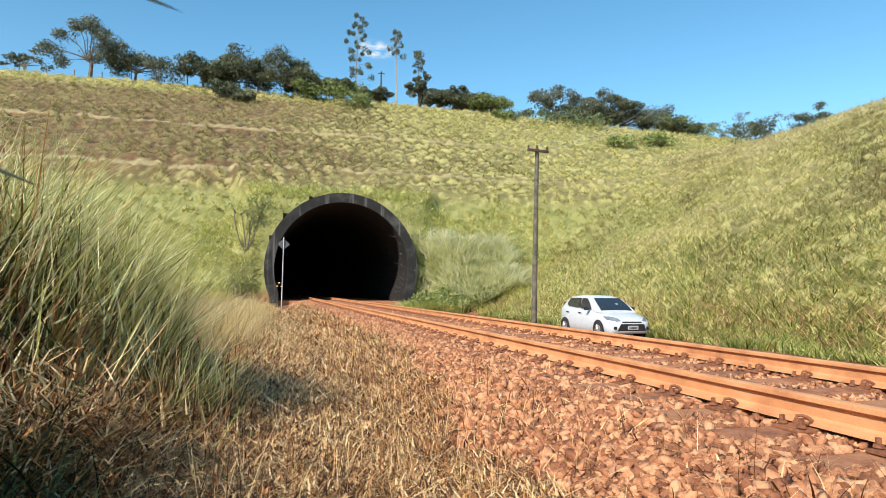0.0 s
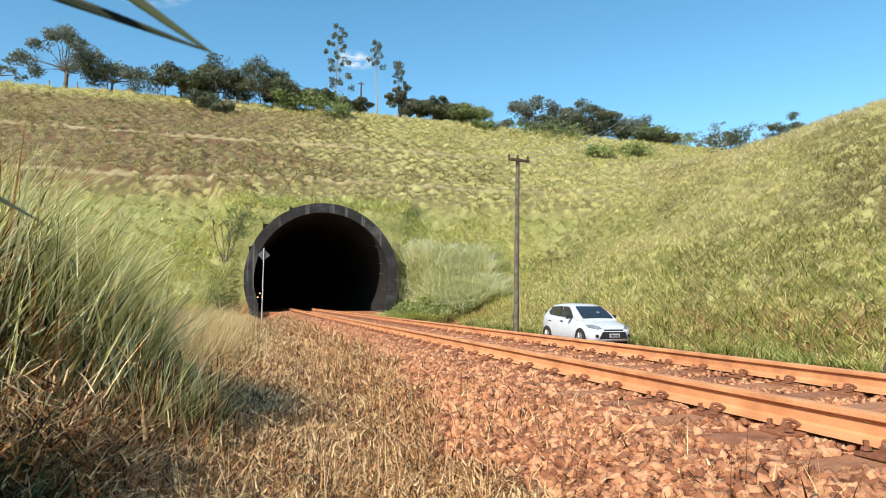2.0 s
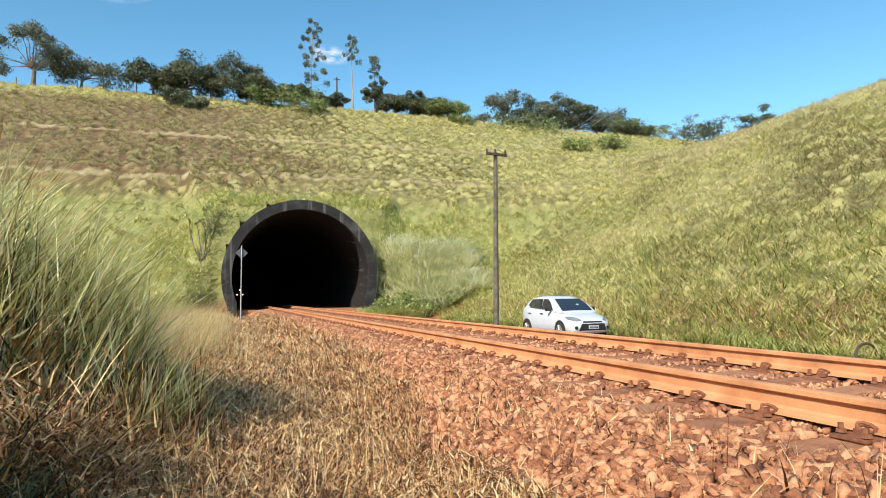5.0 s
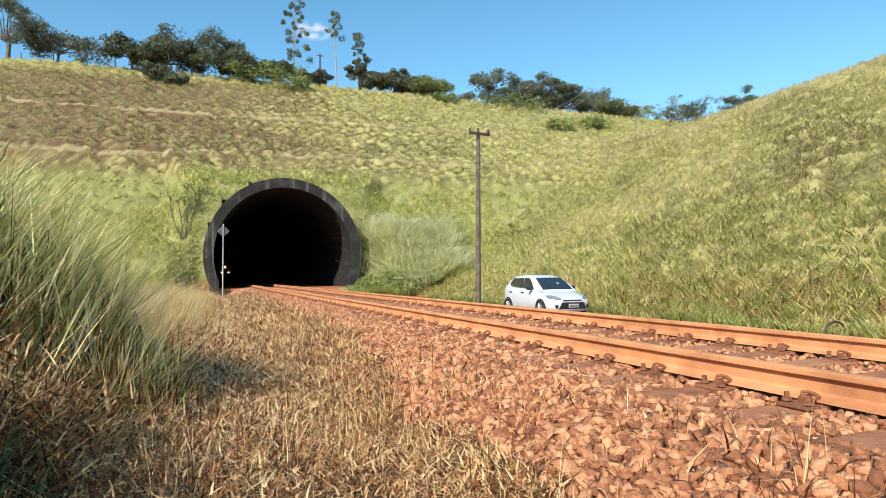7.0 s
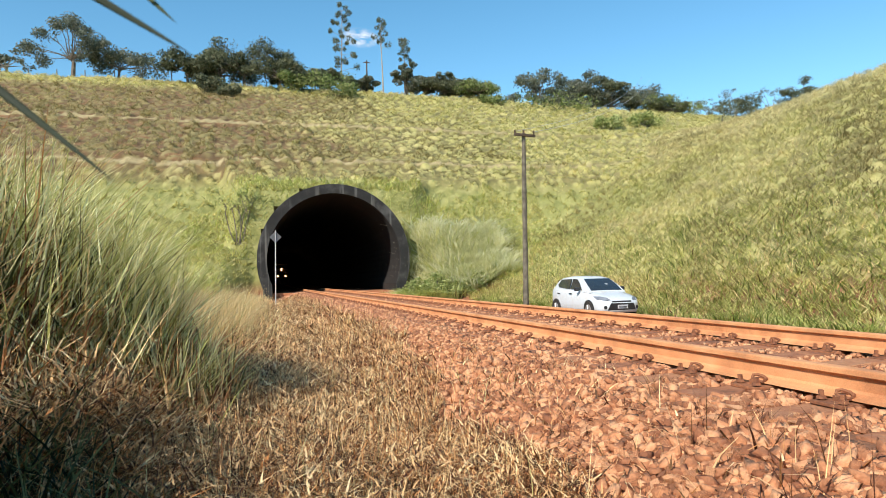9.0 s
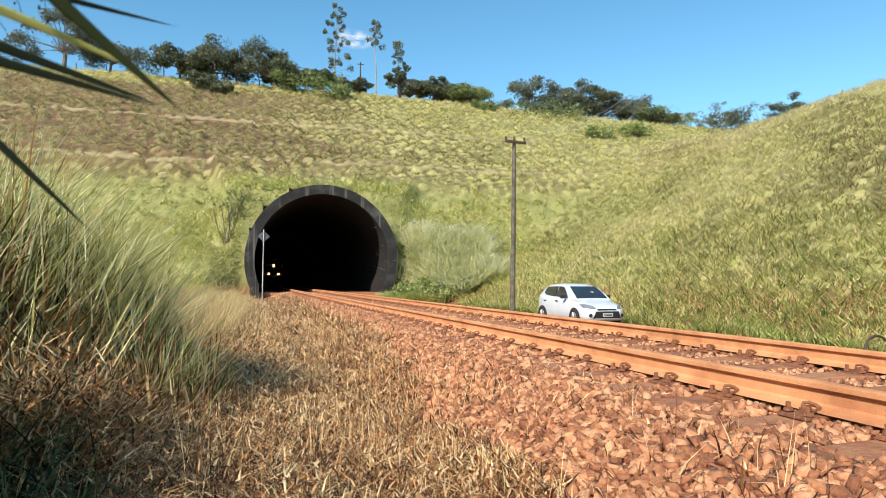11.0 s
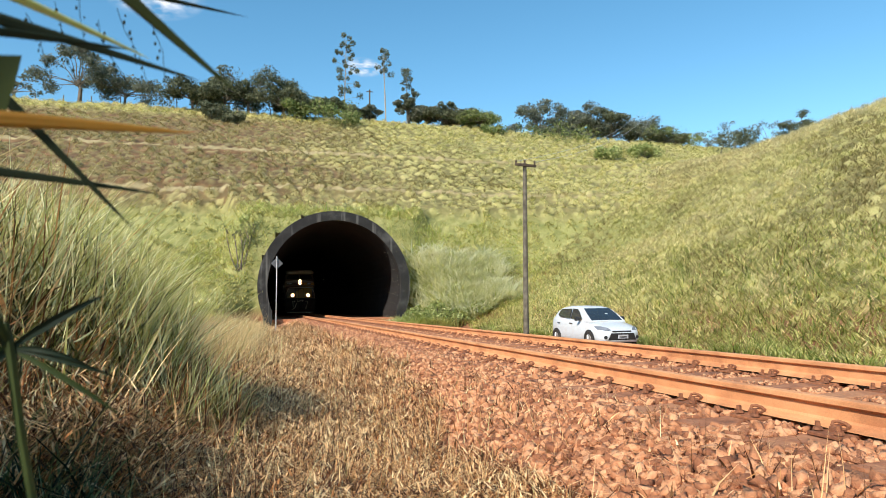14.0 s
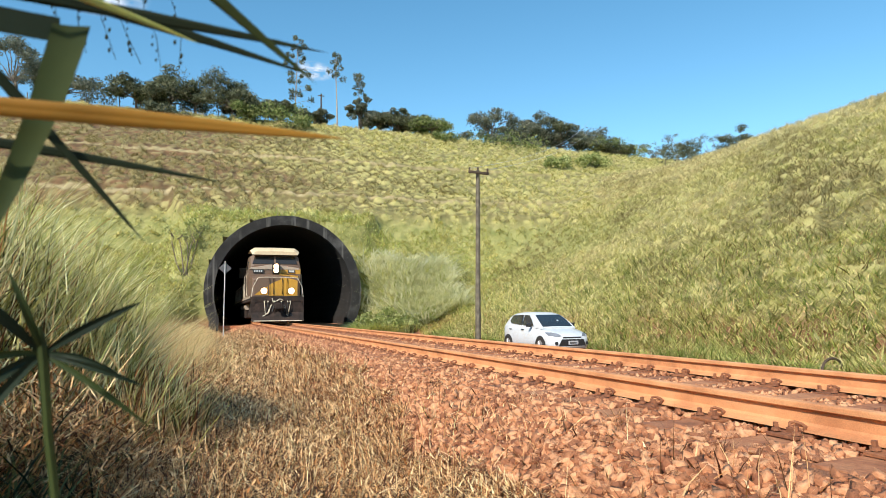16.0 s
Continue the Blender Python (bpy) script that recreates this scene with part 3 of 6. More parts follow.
def hill_kind(x, y):
    """0 green, 1 dry, 2 brown scrub: dry on berms and crests, brown on the west slope."""
    z = (land(x, y) - 0.47) / FAR + 0.47
    true_x = x
    x, y = drawn_in(x, y)
    n = wobble(x, y, 0.16, 1) * 0.5 + wobble(x, y, 0.5, 6) * 0.35 + rng.normal(0, 0.28, len(x))
    kind = np.zeros(len(x), int)
    west = smooth01((30 - x) / 30) * smooth01((z - 6.8) / 1.5) * smooth01((22.8 - z) / 2.0)
    kind[n + 1.35 * west > 0.6] = 2
    for by in (48.6, 59.6):
        d = y - by + 0.2 * wobble(x, y, 0.12)
        kind[(np.abs(d + 0.2) < 0.14) & (x < 38) & (rng.random(len(x)) < 0.2 * (1 - smooth01((x - 10) / 32)) + 0.3)] = 1
    ridge = (true_x > 35 + 4 * wobble(x, y, 0.1)) & (y < 58)
    kind[ridge & (rng.random(len(x)) < 0.75)] = 1
    kind[(z > 22.6) & (rng.random(len(x)) < 0.35)] = 1
    kind[(n > 0.62) & (kind == 0)] = 1
    return kind


def clear_of_portal(x, y):
    z = land(x, y)
    dx = np.abs(x - PORTAL_X)
    return (y < 45.0) | (y > 49) | (dx * dx + np.maximum(z - PORTAL_Z, 0) ** 2 > 5.55 ** 2)


def build_hill_grass():
    sets = []
    n = 90000
    cx, cy = rng.uniform(-50, 66, n), rng.uniform(45.5, 92, n)
    ok = (back_slope(cx, cy) > right_slope(cx, cy) - 0.3) & clear_of_portal(cx, cy)
    ok &= rng.random(n) < 0.015 + 2.2 * np.clip(tufts(cx, cy) - 0.22, 0, 1)
    cx, cy = cx[ok], cy[ok]
    kind = hill_kind(cx, cy)
    keep = rng.random(len(cx)) < np.where(kind == 2, 0.8, 1.0)
    cx, cy, kind = cx[keep], cy[keep], kind[keep]
    x, y = clumps(cx, cy, 11, 0.09)
    x = x + rng.normal(0, 0.16, len(x))
    big = np.repeat(rng.uniform(0.5, 1.3, len(cx)), 11)
    ok = np.repeat(clear_of_portal(cx, cy), 11) & clear_of_portal(x, y)
    x, y, big, kind6 = x[ok], y[ok], big[ok], np.repeat(kind, 11)[ok]
    p = on_land(x, y)
    p[:, 2] += rng.uniform(0, 0.16, len(x)) * big
    h = rng.uniform(0.10, 0.26, len(x)) * big
    v, t, k = blades(p, h, rng.uniform(0.05, 0.11, len(x)), rng.uniform(0.4, 1.7, len(x)), rng.uniform(0, 0.5, len(x)), 1)
    sets.append((v, t, k, kind6))
    n = 125000
    cx = 11.1 + 40 * rng.random(n) ** 1.15
    cy = rng.uniform(-8, 64, n)
    ok = (right_slope(cx, cy) > back_slope(cx, cy) - 0.3) & (rng.random(n) < 0.10 + 1.4 * np.clip(tufts(cx, cy, True) - 0.1, 0, 1))
    cx, cy = cx[ok], cy[ok]
    kind = hill_kind(cx, cy)
    patch = wobble(cx, cy, 0.22, 8) + 0.5 * wobble(cx, cy, 0.7, 9) + rng.normal(0, 0.3, len(cx))
    kind[(patch > 0.42 - 0.35 * smooth01((cx - 18) / 14) * smooth01((34 - cy) / 12)) & (cx > 16)] = 2
    kind[(patch < -0.55) & (cx > 13)] = 1
    crest = cx - 39.0 - 1.5 * wobble(cx, cy, 0.3)
    kind[(crest > 0) & (rng.random(len(cx)) < 0.4 + 0.15 * crest)] = 1
    x, y = clumps(cx, cy, 9, 0.10)
    big = np.repeat(rng.uniform(0.5, 1.3, len(cx)), 9)
    p = on_land(x, y)
    p[:, 2] += rng.uniform(0, 0.18, len(x)) * big
    h = rng.uniform(0.12, 0.3, len(x)) * big
    v, t, k = blades(p, h, rng.uniform(0.03, 0.065, len(x)), rng.uniform(0.4, 1.5, len(x)), rng.uniform(0, 0.6, len(x)), 1)
    sets.append((v, t, k, np.repeat(kind, 9)))
    # thicker growth on the steep banks beside the portal
    n = 70000
    x, y = rng.uniform(-14, 19, n), rng.uniform(42.0, 50.5, n)
    edge = 49.0 + 1.4 * wobble(x, y, 0.6) - 0.5 * smooth01((np.abs(x - PORTAL_X) - 5) / 9)
    ok = clear_of_portal(x, y) & (y < edge) & (land(x, y) > -0.4) & ((np.abs(x - PORTAL_X) > 5.7) | (y > 46.5))
    x, y = x[ok], y[ok]
    v, t, k = blades(on_land(x, y), rng.uniform(0.10, 0.26, len(x)), rng.uniform(0.05, 0.10, len(x)), rng.uniform(0.2, 1.2, len(x)), rng.uniform(0, 0.6, len(x)), 1)
    sets.append((v, t, k, np.where(wobble(x, y, 0.8, 3) + rng.normal(0, 0.5, len(x)) > 0.25, 3, 0)))
    return grass_field("hill_grass", sets, [M_HILLGRASS, M_HILLDRY, M_HILLRED, M_LEAFLIGHT], "green, straw and brown scrub grass on the cutting slopes")


build_hill_grass()


def build_verge():
    n = 46000
    x = 10.6 + 9 * rng.random(n) ** 1.6
    y = rng.uniform(-8, 45, n)
    h = rng.uniform(0.3, 0.75, n) * (0.75 + 0.35 * wobble(x, y, 0.9))
    v, t, k = blades(on_land(x, y), h, rng.uniform(0.018, 0.045, n), rng.uniform(0.3, 1.1, n), rng.uniform(0.1, 0.8, n), 2)
    mi = (rng.random(n) < 0.16 + 0.1 * wobble(x, y, 0.6)).astype(int)
    sets = [(v, t, k, mi)]
    n = 5000
    x, y = rng.uniform(2.7, 9.2, n), rng.uniform(2, 41, n)
    ok = (x < 4.4) | (rng.random(n) < 0.12) | (y > 36)
    x, y = x[ok], y[ok]
    v, t, k = blades(on_land(x, y), rng.uniform(0.1, 0.3, len(x)), rng.uniform(0.012, 0.02, len(x)), rng.uniform(0.1, 0.8, len(x)), rng.uniform(0.1, 0.8, len(x)), 2)
    sets.append((v, t, k, np.where(rng.random(len(x)) < 0.5, 1, 0)))
    return grass_field("verge_grass", sets, [M_VERGE, M_STRAW], "lush green verge grass with straw stalks beyond the road")


build_verge()


def build_cane():
    sets = []
    n = 60000
    x, y = rng.uniform(7.0, 15.2, n), rng.uniform(41.5, 49.0, n)
    g = land(x, y)
    ok = (g < 4.7 - 0.1 * (x - 7) + 0.5 * wobble(x, y, 1.4)) & (g > 0.2 * (x - 8.5) - 0.6 + 0.6 * wobble(x, y, 0.9, 4)) & ((x > 8.4) | (y > 43.6)) & clear_of_portal(x, y) & (y > 42.4 - 0.12 * (x - 7) + 0.4 * wobble(x, y, 0.9)) & (x < 14.4 + 0.8 * wobble(x, y, 1.1, 2))
    x, y = x[ok][:15000], y[ok][:15000]
    n = len(x)
    h = rng.uniform(0.5, 1.5, n)
    v, t, k = blades(on_land(x, y, 0.1), h, rng.uniform(0.05, 0.11, n), rng.uniform(0.3, 1.4, n), rng.uniform(0.2, 1.0, n), 3)
    sets.append((v, t, k, (rng.random(n) < 0.12).astype(int)))
    # greener leafy growth at the foot of the collar and along its sides
    n = 7000
    x = np.concatenate([rng.normal(7.6, 1.2, n * 2 // 3), rng.normal(-5.6, 1.4, n // 3)])
    y = np.concatenate([rng.uniform(41.6, 44.6, n * 2 // 3), rng.uniform(42.0, 44.6, n // 3)])
    ok = (x > 5.7) | (x < -3.8)
    x, y = x[ok], y[ok]
    v, t, k = blades(on_land(x, y, 0.05), rng.uniform(0.4, 1.5, len(x)) * np.where(x < 0, 0.4, np.clip(1.1 - 0.13 * np.abs(x - 7.8), 0.3, 1)), rng.uniform(0.05, 0.12, len(x)), rng.uniform(0.2, 0.7, len(x)), rng.uniform(0.3, 0.9, len(x)), 3)
    sets.append((v, t, k, np.full(len(x), 1)))
    # fringe over the crown of the collar
    n = 2600
    x = rng.uniform(-8, 11.0, n)
    y = rng.uniform(46.0, 48.6, n)
    ok = clear_of_portal(x, y)
    x, y = x[ok], y[ok]
    n = len(x)
    v, t, k = blades(on_land(x, y, 0.05), rng.uniform(0.3, 0.9, n), rng.uniform(0.04, 0.08, n), rng.uniform(0.2, 0.7, n), rng.uniform(0.2, 0.9, n), 2)
    sets.append((v, t, k, np.full(n, 1)))
    return grass_field("cane_grass", sets, [M_CANE, M_LEAFLIGHT], "pale silvery cane grass growing beside the tunnel portal")


build_cane()


def build_near_grass():
    sets = []
    # dry grass between the bush and the ballast: dense near, thinner far off
    for n, y0, y1 in ((5000, -9, 0.9), (19000, 0.9, 5.5), (19000, 5.0, 14), (13000, 13, 39)):
        x = -0.75 - 4.0 * rng.random(n) ** 0.9
        y = rng.uniform(y0, y1, n)
        edge = -1.5 + 0.45 * smooth01((y - 3) / 6) + 0.22 * wobble(x, y, 1.3)
        ok = (x < edge) | (rng.random(n) < 0.10 + 0.1 * smooth01((y - 6) / 14))
        x, y = x[ok], y[ok]
        rise = smooth01((-1.5 - x) / 2.2)
        h = rng.uniform(0.14, 0.34, len(x)) * (0.8 + 0.9 * rise) * (0.85 + 0.25 * wobble(x, y, 2.0))
        w = rng.uniform(0.006, 0.016, len(x)) * (1 + 0.10 * np.maximum(y - 3, 0))
        v, t, k = blades(on_land(x, y), h, np.minimum(w, 0.04), rng.uniform(0.1, 0.9, len(x)), rng.uniform(0.1, 1.2, len(x)), 2)
        rusty = rng.random(len(x)) < 0.38 + 0.35 * smooth01((-2.4 - x) / 1.2) * (y < 9) + 0.2 * wobble(x, y, 0.9)
        sets.append((v, t, k, np.where(rusty, 1, 0)))
        # upright stalks
        m = len(x) // 3
        xs, ys = x[:m], y[:m]
        v, t, k = blades(on_land(xs, ys), h[:m] * rng.uniform(0.9, 1.8, m), np.full(m, 0.005) * (1 + 0.1 * np.maximum(ys - 3, 0)), rng.uniform(0.0, 0.25, m), rng.uniform(0, 0.35, m), 2)
        sets.append((v, t, k, rng.choice(3, m, p=(0.5, 0.4, 0.1))))
    # short curled leaves at all heights
    for n, y0, y1, big in ((6000, -9, 0.9, 1.6), (54000, 0.9, 5.0, 0.85), (44000, 5.0, 12, 1.2), (20000, 12, 32, 2.2)):
        x = -0.8 - 3.95 * rng.random(n) ** 0.9
        y = rng.uniform(y0, y1, n)
        edge = -1.48 + 0.45 * smooth01((y - 3) / 6) + 0.22 * wobble(x, y, 1.3)
        ok = (x < edge) | (rng.random(n) < 0.05 + 0.12 * smooth01((y - 6) / 14))
        x, y = x[ok], y[ok]
        p = on_land(x, y)
        p[:, 2] += rng.random(len(x)) ** 1.3 * (0.10 + 0.3 * smooth01((-1.3 - x) / 2.0))
        v, t, k = blades(p, rng.uniform(0.03, 0.085, len(x)) * big, rng.uniform(0.007, 0.016, len(x)) * big, rng.uniform(0.1, 2.2, len(x)), rng.uniform(0.2, 1.6, len(x)), 2)
        rusty = rng.random(len(x)) < 0.34 + 0.5 * smooth01((-2.5 - x) / 0.9) * (y < 10) + 0.15 * wobble(x, y, 0.9)
        sets.append((v, t, k, np.where(rusty, 1, 0)))
    # sprouts between the stones
    n = 2600
    cx, cy = -1.7 + 1.25 * rng.random(60), rng.uniform(1.2, 12, 60)
    x, y = clumps(cx, cy, 26, 0.05)
    v, t, k = blades(on_land(x, y), rng.uniform(0.06, 0.2, len(x)), rng.uniform(0.003, 0.006, len(x)), rng.uniform(0.1, 0.8, len(x)), rng.uniform(0.1, 0.9, len(x)), 2)
    sets.append((v, t, k, np.where(rng.random(len(x)) < 0.5, 1, 0)))
    # rust brown heap of dead leaves under the bush
    n = 24000
    x, y = rng.normal(-3.6, 0.55, n), rng.uniform(1.9, 7.5, n)
    ok = x < -2.7
    x, y = x[ok], y[ok]
    p = on_land(x, y)
    p[:, 2] += rng.random(len(x)) ** 1.3 * (0.5 + 0.2 * smooth01((y - 2.6) / 1.4)) * smooth01((-2.6 - x) / 1.2) * (0.8 + 0.4 * wobble(x, y, 2.3, 3))
    h = rng.uniform(0.06, 0.18, len(x))
    v, t, k = blades(p, h, rng.uniform(0.007, 0.015, len(x)), rng.uniform(0.1, 1.6, len(x)), rng.uniform(0.3, 1.5, len(x)), 2)
    sets.append((v, t, k, np.where(rng.random(len(x)) < 0.6, 1, 0)))
    n = 20000
    x, y = rng.normal(-3.55, 0.32, n), rng.uniform(2.5, 4.7, n)
    ok = x < -2.75
    x, y = x[ok], y[ok]
    p = on_land(x, y)
    p[:, 2] += rng.random(len(x)) ** 1.5 * 0.8 * smooth01((-2.65 - x) / 1.1) * (0.75 + 0.5 * wobble(x, y, 2.9, 5))
    v, t, k = blades(p, rng.uniform(0.05, 0.15, len(x)), rng.uniform(0.006, 0.013, len(x)), rng.uniform(0.2, 1.8, len(x)), rng.uniform(0.3, 1.5, len(x)), 2)
    sets.append((v, t, k, np.where(rng.random(len(x)) < 0.5, 1, 0)))
    return grass_field("dry_grass", sets, [M_STRAW, M_RUSTGRASS, M_TALL], "dry straw and rust coloured grass beside the ballast")


build_near_grass()


def build_tall_grass():
    sets = []
    def tussock(n, cx, cy, sx, sy, h0, mats_p, w=(0.009, 0.019), lean=(0.05, 1.0), curls=0.8):
        n = int(n * 1.5)
        for share, foot_from, foot_to, long, wide, droop in ((0.30, 0.15, 0.6, (0.22, 0.55), 1.1, 0.25), (curls, 0.0, 0.55, (0.05, 0.15), 1.7, 1.4), (0.34, 0.24, 0.62, (0.08, 0.24), 1.1, 0.9)):
            m = int(n * share)
            x, y = cx + rng.normal(0, sx, m), cy + rng.normal(0, sy, m)
            tall = h0 * (0.5 + 0.5 * np.exp(-((x - cx) / (1.7 * sx)) ** 2))
            p = on_land(x, y)
            p[:, 2] += (foot_from + (foot_to - foot_from) * rng.random(m)) * tall
            h = tall * rng.uniform(*long, m)
            yaw = np.arctan2(y - cy, x - cx) + rng.normal(0, 1.7, m)
            v, t, k = blades(p, h, rng.uniform(*w, m) * wide, rng.uniform(*lean, m) * (1.0 if droop < 1 else 1.6), rng.uniform(0.0, droop, m), 3 if droop < 0.5 else 2, yaw=yaw)
            pm = np.array(mats_p) if droop < 1.2 else np.array([0.12, 0.40, 0.42, 0.06])
            sets.append((v, t, k, rng.choice(4, m, p=pm / pm.sum())))
    green, mixed, brown = (0.6, 0.28, 0.07, 0.05), (0.42, 0.28, 0.2, 0.1), (0.08, 0.34, 0.52, 0.06)
    tussock(3200, -4.7, 5.2, 0.45, 0.7, 2.4, green)
    tussock(1800, -4.1, 5.4, 0.26, 0.4, 1.65, green)
    tussock(900, -3.7, 5.3, 0.18, 0.3, 1.1, mixed)
    tussock(2600, -5.6, 6.2, 0.6, 0.9, 2.7, green)
    tussock(2400, -5.3, 3.9, 0.4, 0.4, 2.3, green)
    tussock(1800, -4.15, 5.9, 0.3, 0.6, 1.5, green)
    tussock(1200, -4.9, 8.2, 0.45, 1.2, 1.5, green)
    tussock(1500, -3.55, 4.6, 0.18, 0.25, 0.95, green, lean=(0.0, 0.4))
    tussock(900, -3.25, 4.9, 0.16, 0.4, 0.8, mixed, lean=(0.0, 0.4))
    tussock(3000, -4.35, 3.9, 0.4, 0.6, 1.1, brown)
    tussock(2600, -4.9, 2.6, 0.4, 0.4, 1.15, brown)
    tussock(2400, -5.2, 1.5, 0.5, 0.7, 2.0, green)
    tussock(2600, -6.2, 2.2, 0.6, 1.0, 2.6, green)
    # next two stand out of view, added tall to shade the lower-left grass
    tussock(4200, -5.3, 0.6, 0.4, 0.5, 2.9, mixed)
    tussock(4200, -5.4, -0.6, 0.4, 0.5, 3.0, mixed)
    tussock(1500, -5.4, -3.0, 0.6, 1.3, 1.8, mixed)
    tussock(1200, -5.6, -6.5, 0.6, 1.3, 1.6, mixed)
    tussock(1800, -4.1, 2.75, 0.3, 0.3, 0.75, (0.06, 0.3, 0.6, 0.04))
    tussock(1500, -4.3, 11.5, 0.5, 2.0, 0.9, mixed)
    # deep green blades low beside the path, colour darkened for shade under the bush
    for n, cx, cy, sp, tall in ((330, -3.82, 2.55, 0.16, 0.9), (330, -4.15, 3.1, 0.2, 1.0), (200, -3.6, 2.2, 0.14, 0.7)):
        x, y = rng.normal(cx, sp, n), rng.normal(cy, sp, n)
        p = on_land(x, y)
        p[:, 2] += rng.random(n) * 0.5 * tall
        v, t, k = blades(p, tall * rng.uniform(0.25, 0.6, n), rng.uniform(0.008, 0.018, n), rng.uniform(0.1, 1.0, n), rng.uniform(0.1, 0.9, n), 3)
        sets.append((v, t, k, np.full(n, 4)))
    # pale stiff stalks fanning out of the bush's side
    for n, cx, cy, sx, sy, low, top in ((900, -4.15, 5.2, 0.28, 0.4, 0.7, 1.35), (500, -3.8, 5.1, 0.2, 0.35, 0.45, 1.0), (800, -4.7, 5.0, 0.35, 0.5, 0.9, 1.75), (260, -3.45, 4.7, 0.1, 0.3, 0.0, 0.45)):
        x, y = cx + sx * np.clip(rng.normal(0, 1, n), -1.7, 1.3), rng.normal(cy, sy, n)
        p = on_land(x, y)
        p[:, 2] += rng.uniform(low, top, n)
        v, t, k = blades(p, rng.uniform(0.3, 0.75, n), rng.uniform(0.008, 0.015, n), rng.uniform(0.1, 1.3, n), rng.uniform(0, 0.3, n), 3, yaw=rng.normal(0.1, 1.2, n))
        sets.append((v, t, k, rng.choice((0, 5), n, p=(0.35, 0.65))))
    # long stiff blades standing out of the bush
    n = 1500
    x, y = rng.normal(-4.9, 0.55, n), rng.normal(4.9, 1.0, n)
    p = on_land(x, y)
    p[:, 2] += rng.uniform(0.6, 1.6, n) * np.exp(-((x + 5.1) / 1.1) ** 2)
    yaw = rng.normal(0.3, 1.1, n)
    v, t, k = blades(p, rng.uniform(0.4, 0.95, n), rng.uniform(0.010, 0.019, n), rng.uniform(0.1, 1.1, n), rng.uniform(0, 0.25, n), 3, yaw=yaw)
    sets.append((v, t, k, rng.choice(4, n, p=(0.7, 0.25, 0.05, 0.0))))
    # tan seed heads on fine stems further along
    n = 11000
    x, y = rng.normal(-4.0, 0.6, n), rng.uniform(10, 26, n)
    h = rng.uniform(0.4, 1.45, n) * (0.6 + 0.4 * smooth01((-2.8 - x) / 0.8))
    v, t, k = blades(on_land(x, y), h, rng.uniform(0.006, 0.02, n), rng.uniform(0.0, 0.5, n), rng.uniform(0.1, 0.9, n), 3)
    sets.append((v, t, k, np.where(rng.random(n) < 0.93, 3, 0)))
    # far verge on the west side, up to the portal
    n = 9000
    x, y = rng.uniform(-12, -2.7, n), rng.uniform(16, 45, n)
    v, t, k = blades(on_land(x, y), rng.uniform(0.25, 0.7, n), rng.uniform(0.02, 0.05, n), rng.uniform(0.1, 0.7, n), rng.uniform(0.1, 0.8, n), 2)
    sets.append((v, t, k, np.where(rng.random(n) < 0.55, 0, 3)))
    return grass_field("tall_grass", sets, [M_TALL, M_STRAW, M_RUSTGRASS, M_SEED, M_SHADEBLADE, M_STALK], "tall arching green grass with dead brown leaves below")


build_tall_grass()


# ---- trees ----
# foot x, y, height of the foot seen, height, crown width
DENSE_TREES = [
    (-7.6, 80.0, 24.8, 4.2, 5.5),
    (2.0, 79.0, 23.4, 3.4, 4.6),
    (-10.9, 78.0, 24.2, 3.2, 5.2),
    (-4.7, 80.0, 24.9, 5.2, 7.9),
    (-0.7, 78.0, 23.8, 3.8, 6.3),
    (20.3, 80.0, 24.1, 3.0, 5.4),
    (39.9, 80.0, 21.4, 7.2, 6.6),
    (49.1, 82.0, 22.4, 7.0, 7.4),
    (44.6, 80.0, 21.6, 7.0, 5.6),
    (36.6, 79.0, 20.7, 4.6, 5.6),
    (52.6, 80.0, 21.4, 5.2, 5.6),
    (23.2, 80.0, 23.6, 3.4, 5.0),
    (5.2, 79.0, 23.6, 3.2, 4.0),
    (15.1, 79.0, 24.3, 4.4, 2.9),
]
UMBRELLA_TREES = [
    (-23.4, 80.0, 24.6, 6.9, 6.6),
    (-18.5, 80.0, 24.2, 4.1, 6.3),
    (33.6, 80.0, 21.2, 7.4, 6.4),
    (84.0, 86.0, 29.9, 4.0, 6.0),
    (9.2, 80.0, 23.9, 2.6, 3.4),
    (17.6, 80.0, 23.9, 3.2, 3.8),
    (40.6, 81.0, 21.9, 6.6, 5.4),
]
SPARSE_TREES = [
    (-29.9, 80.0, 23.6, 4.0, 3.5),
    (72.3, 88.0, 29.0, 4.7, 4.8),
    (67.2, 88.0, 27.8, 2.3, 4.9),
    (79.6, 88.0, 29.7, 2.6, 5.4),
]
LIGHT_TREES = [
    (24.3, 78.0, 22.4, 3.7, 4.9),
    (54.1, 79.0, 21.8, 4.5, 7.2),
]
SLENDER_TREES = [
    (6.7, 79.0, 24.5, 10.1, 3.5),
    (11.8, 78.0, 23.4, 9.7, 2.3),
    (15.0, 80.0, 26.4, 5.2, 1.8),
]
BUSH_TREES = [
    (-8.5, 74.0, 20.5, 2.7, 3.0),
    (-6.5, 72.0, 19.9, 1.7, 2.2),
    (5.5, 74.0, 22.1, 2.3, 4.9),
    (34.3, 63.0, 16.5, 2.4, 2.5),
    (39.8, 64.5, 17.0, 2.0, 3.0),
    (24.6, 75.0, 20.7, 1.6, 2.6),
    (54.8, 66.0, 20.0, 2.3, 5.2),
    (0.9, 76.0, 23.1, 2.2, 3.9),
    (33.6, 74.0, 20.2, 1.5, 7.9),
]


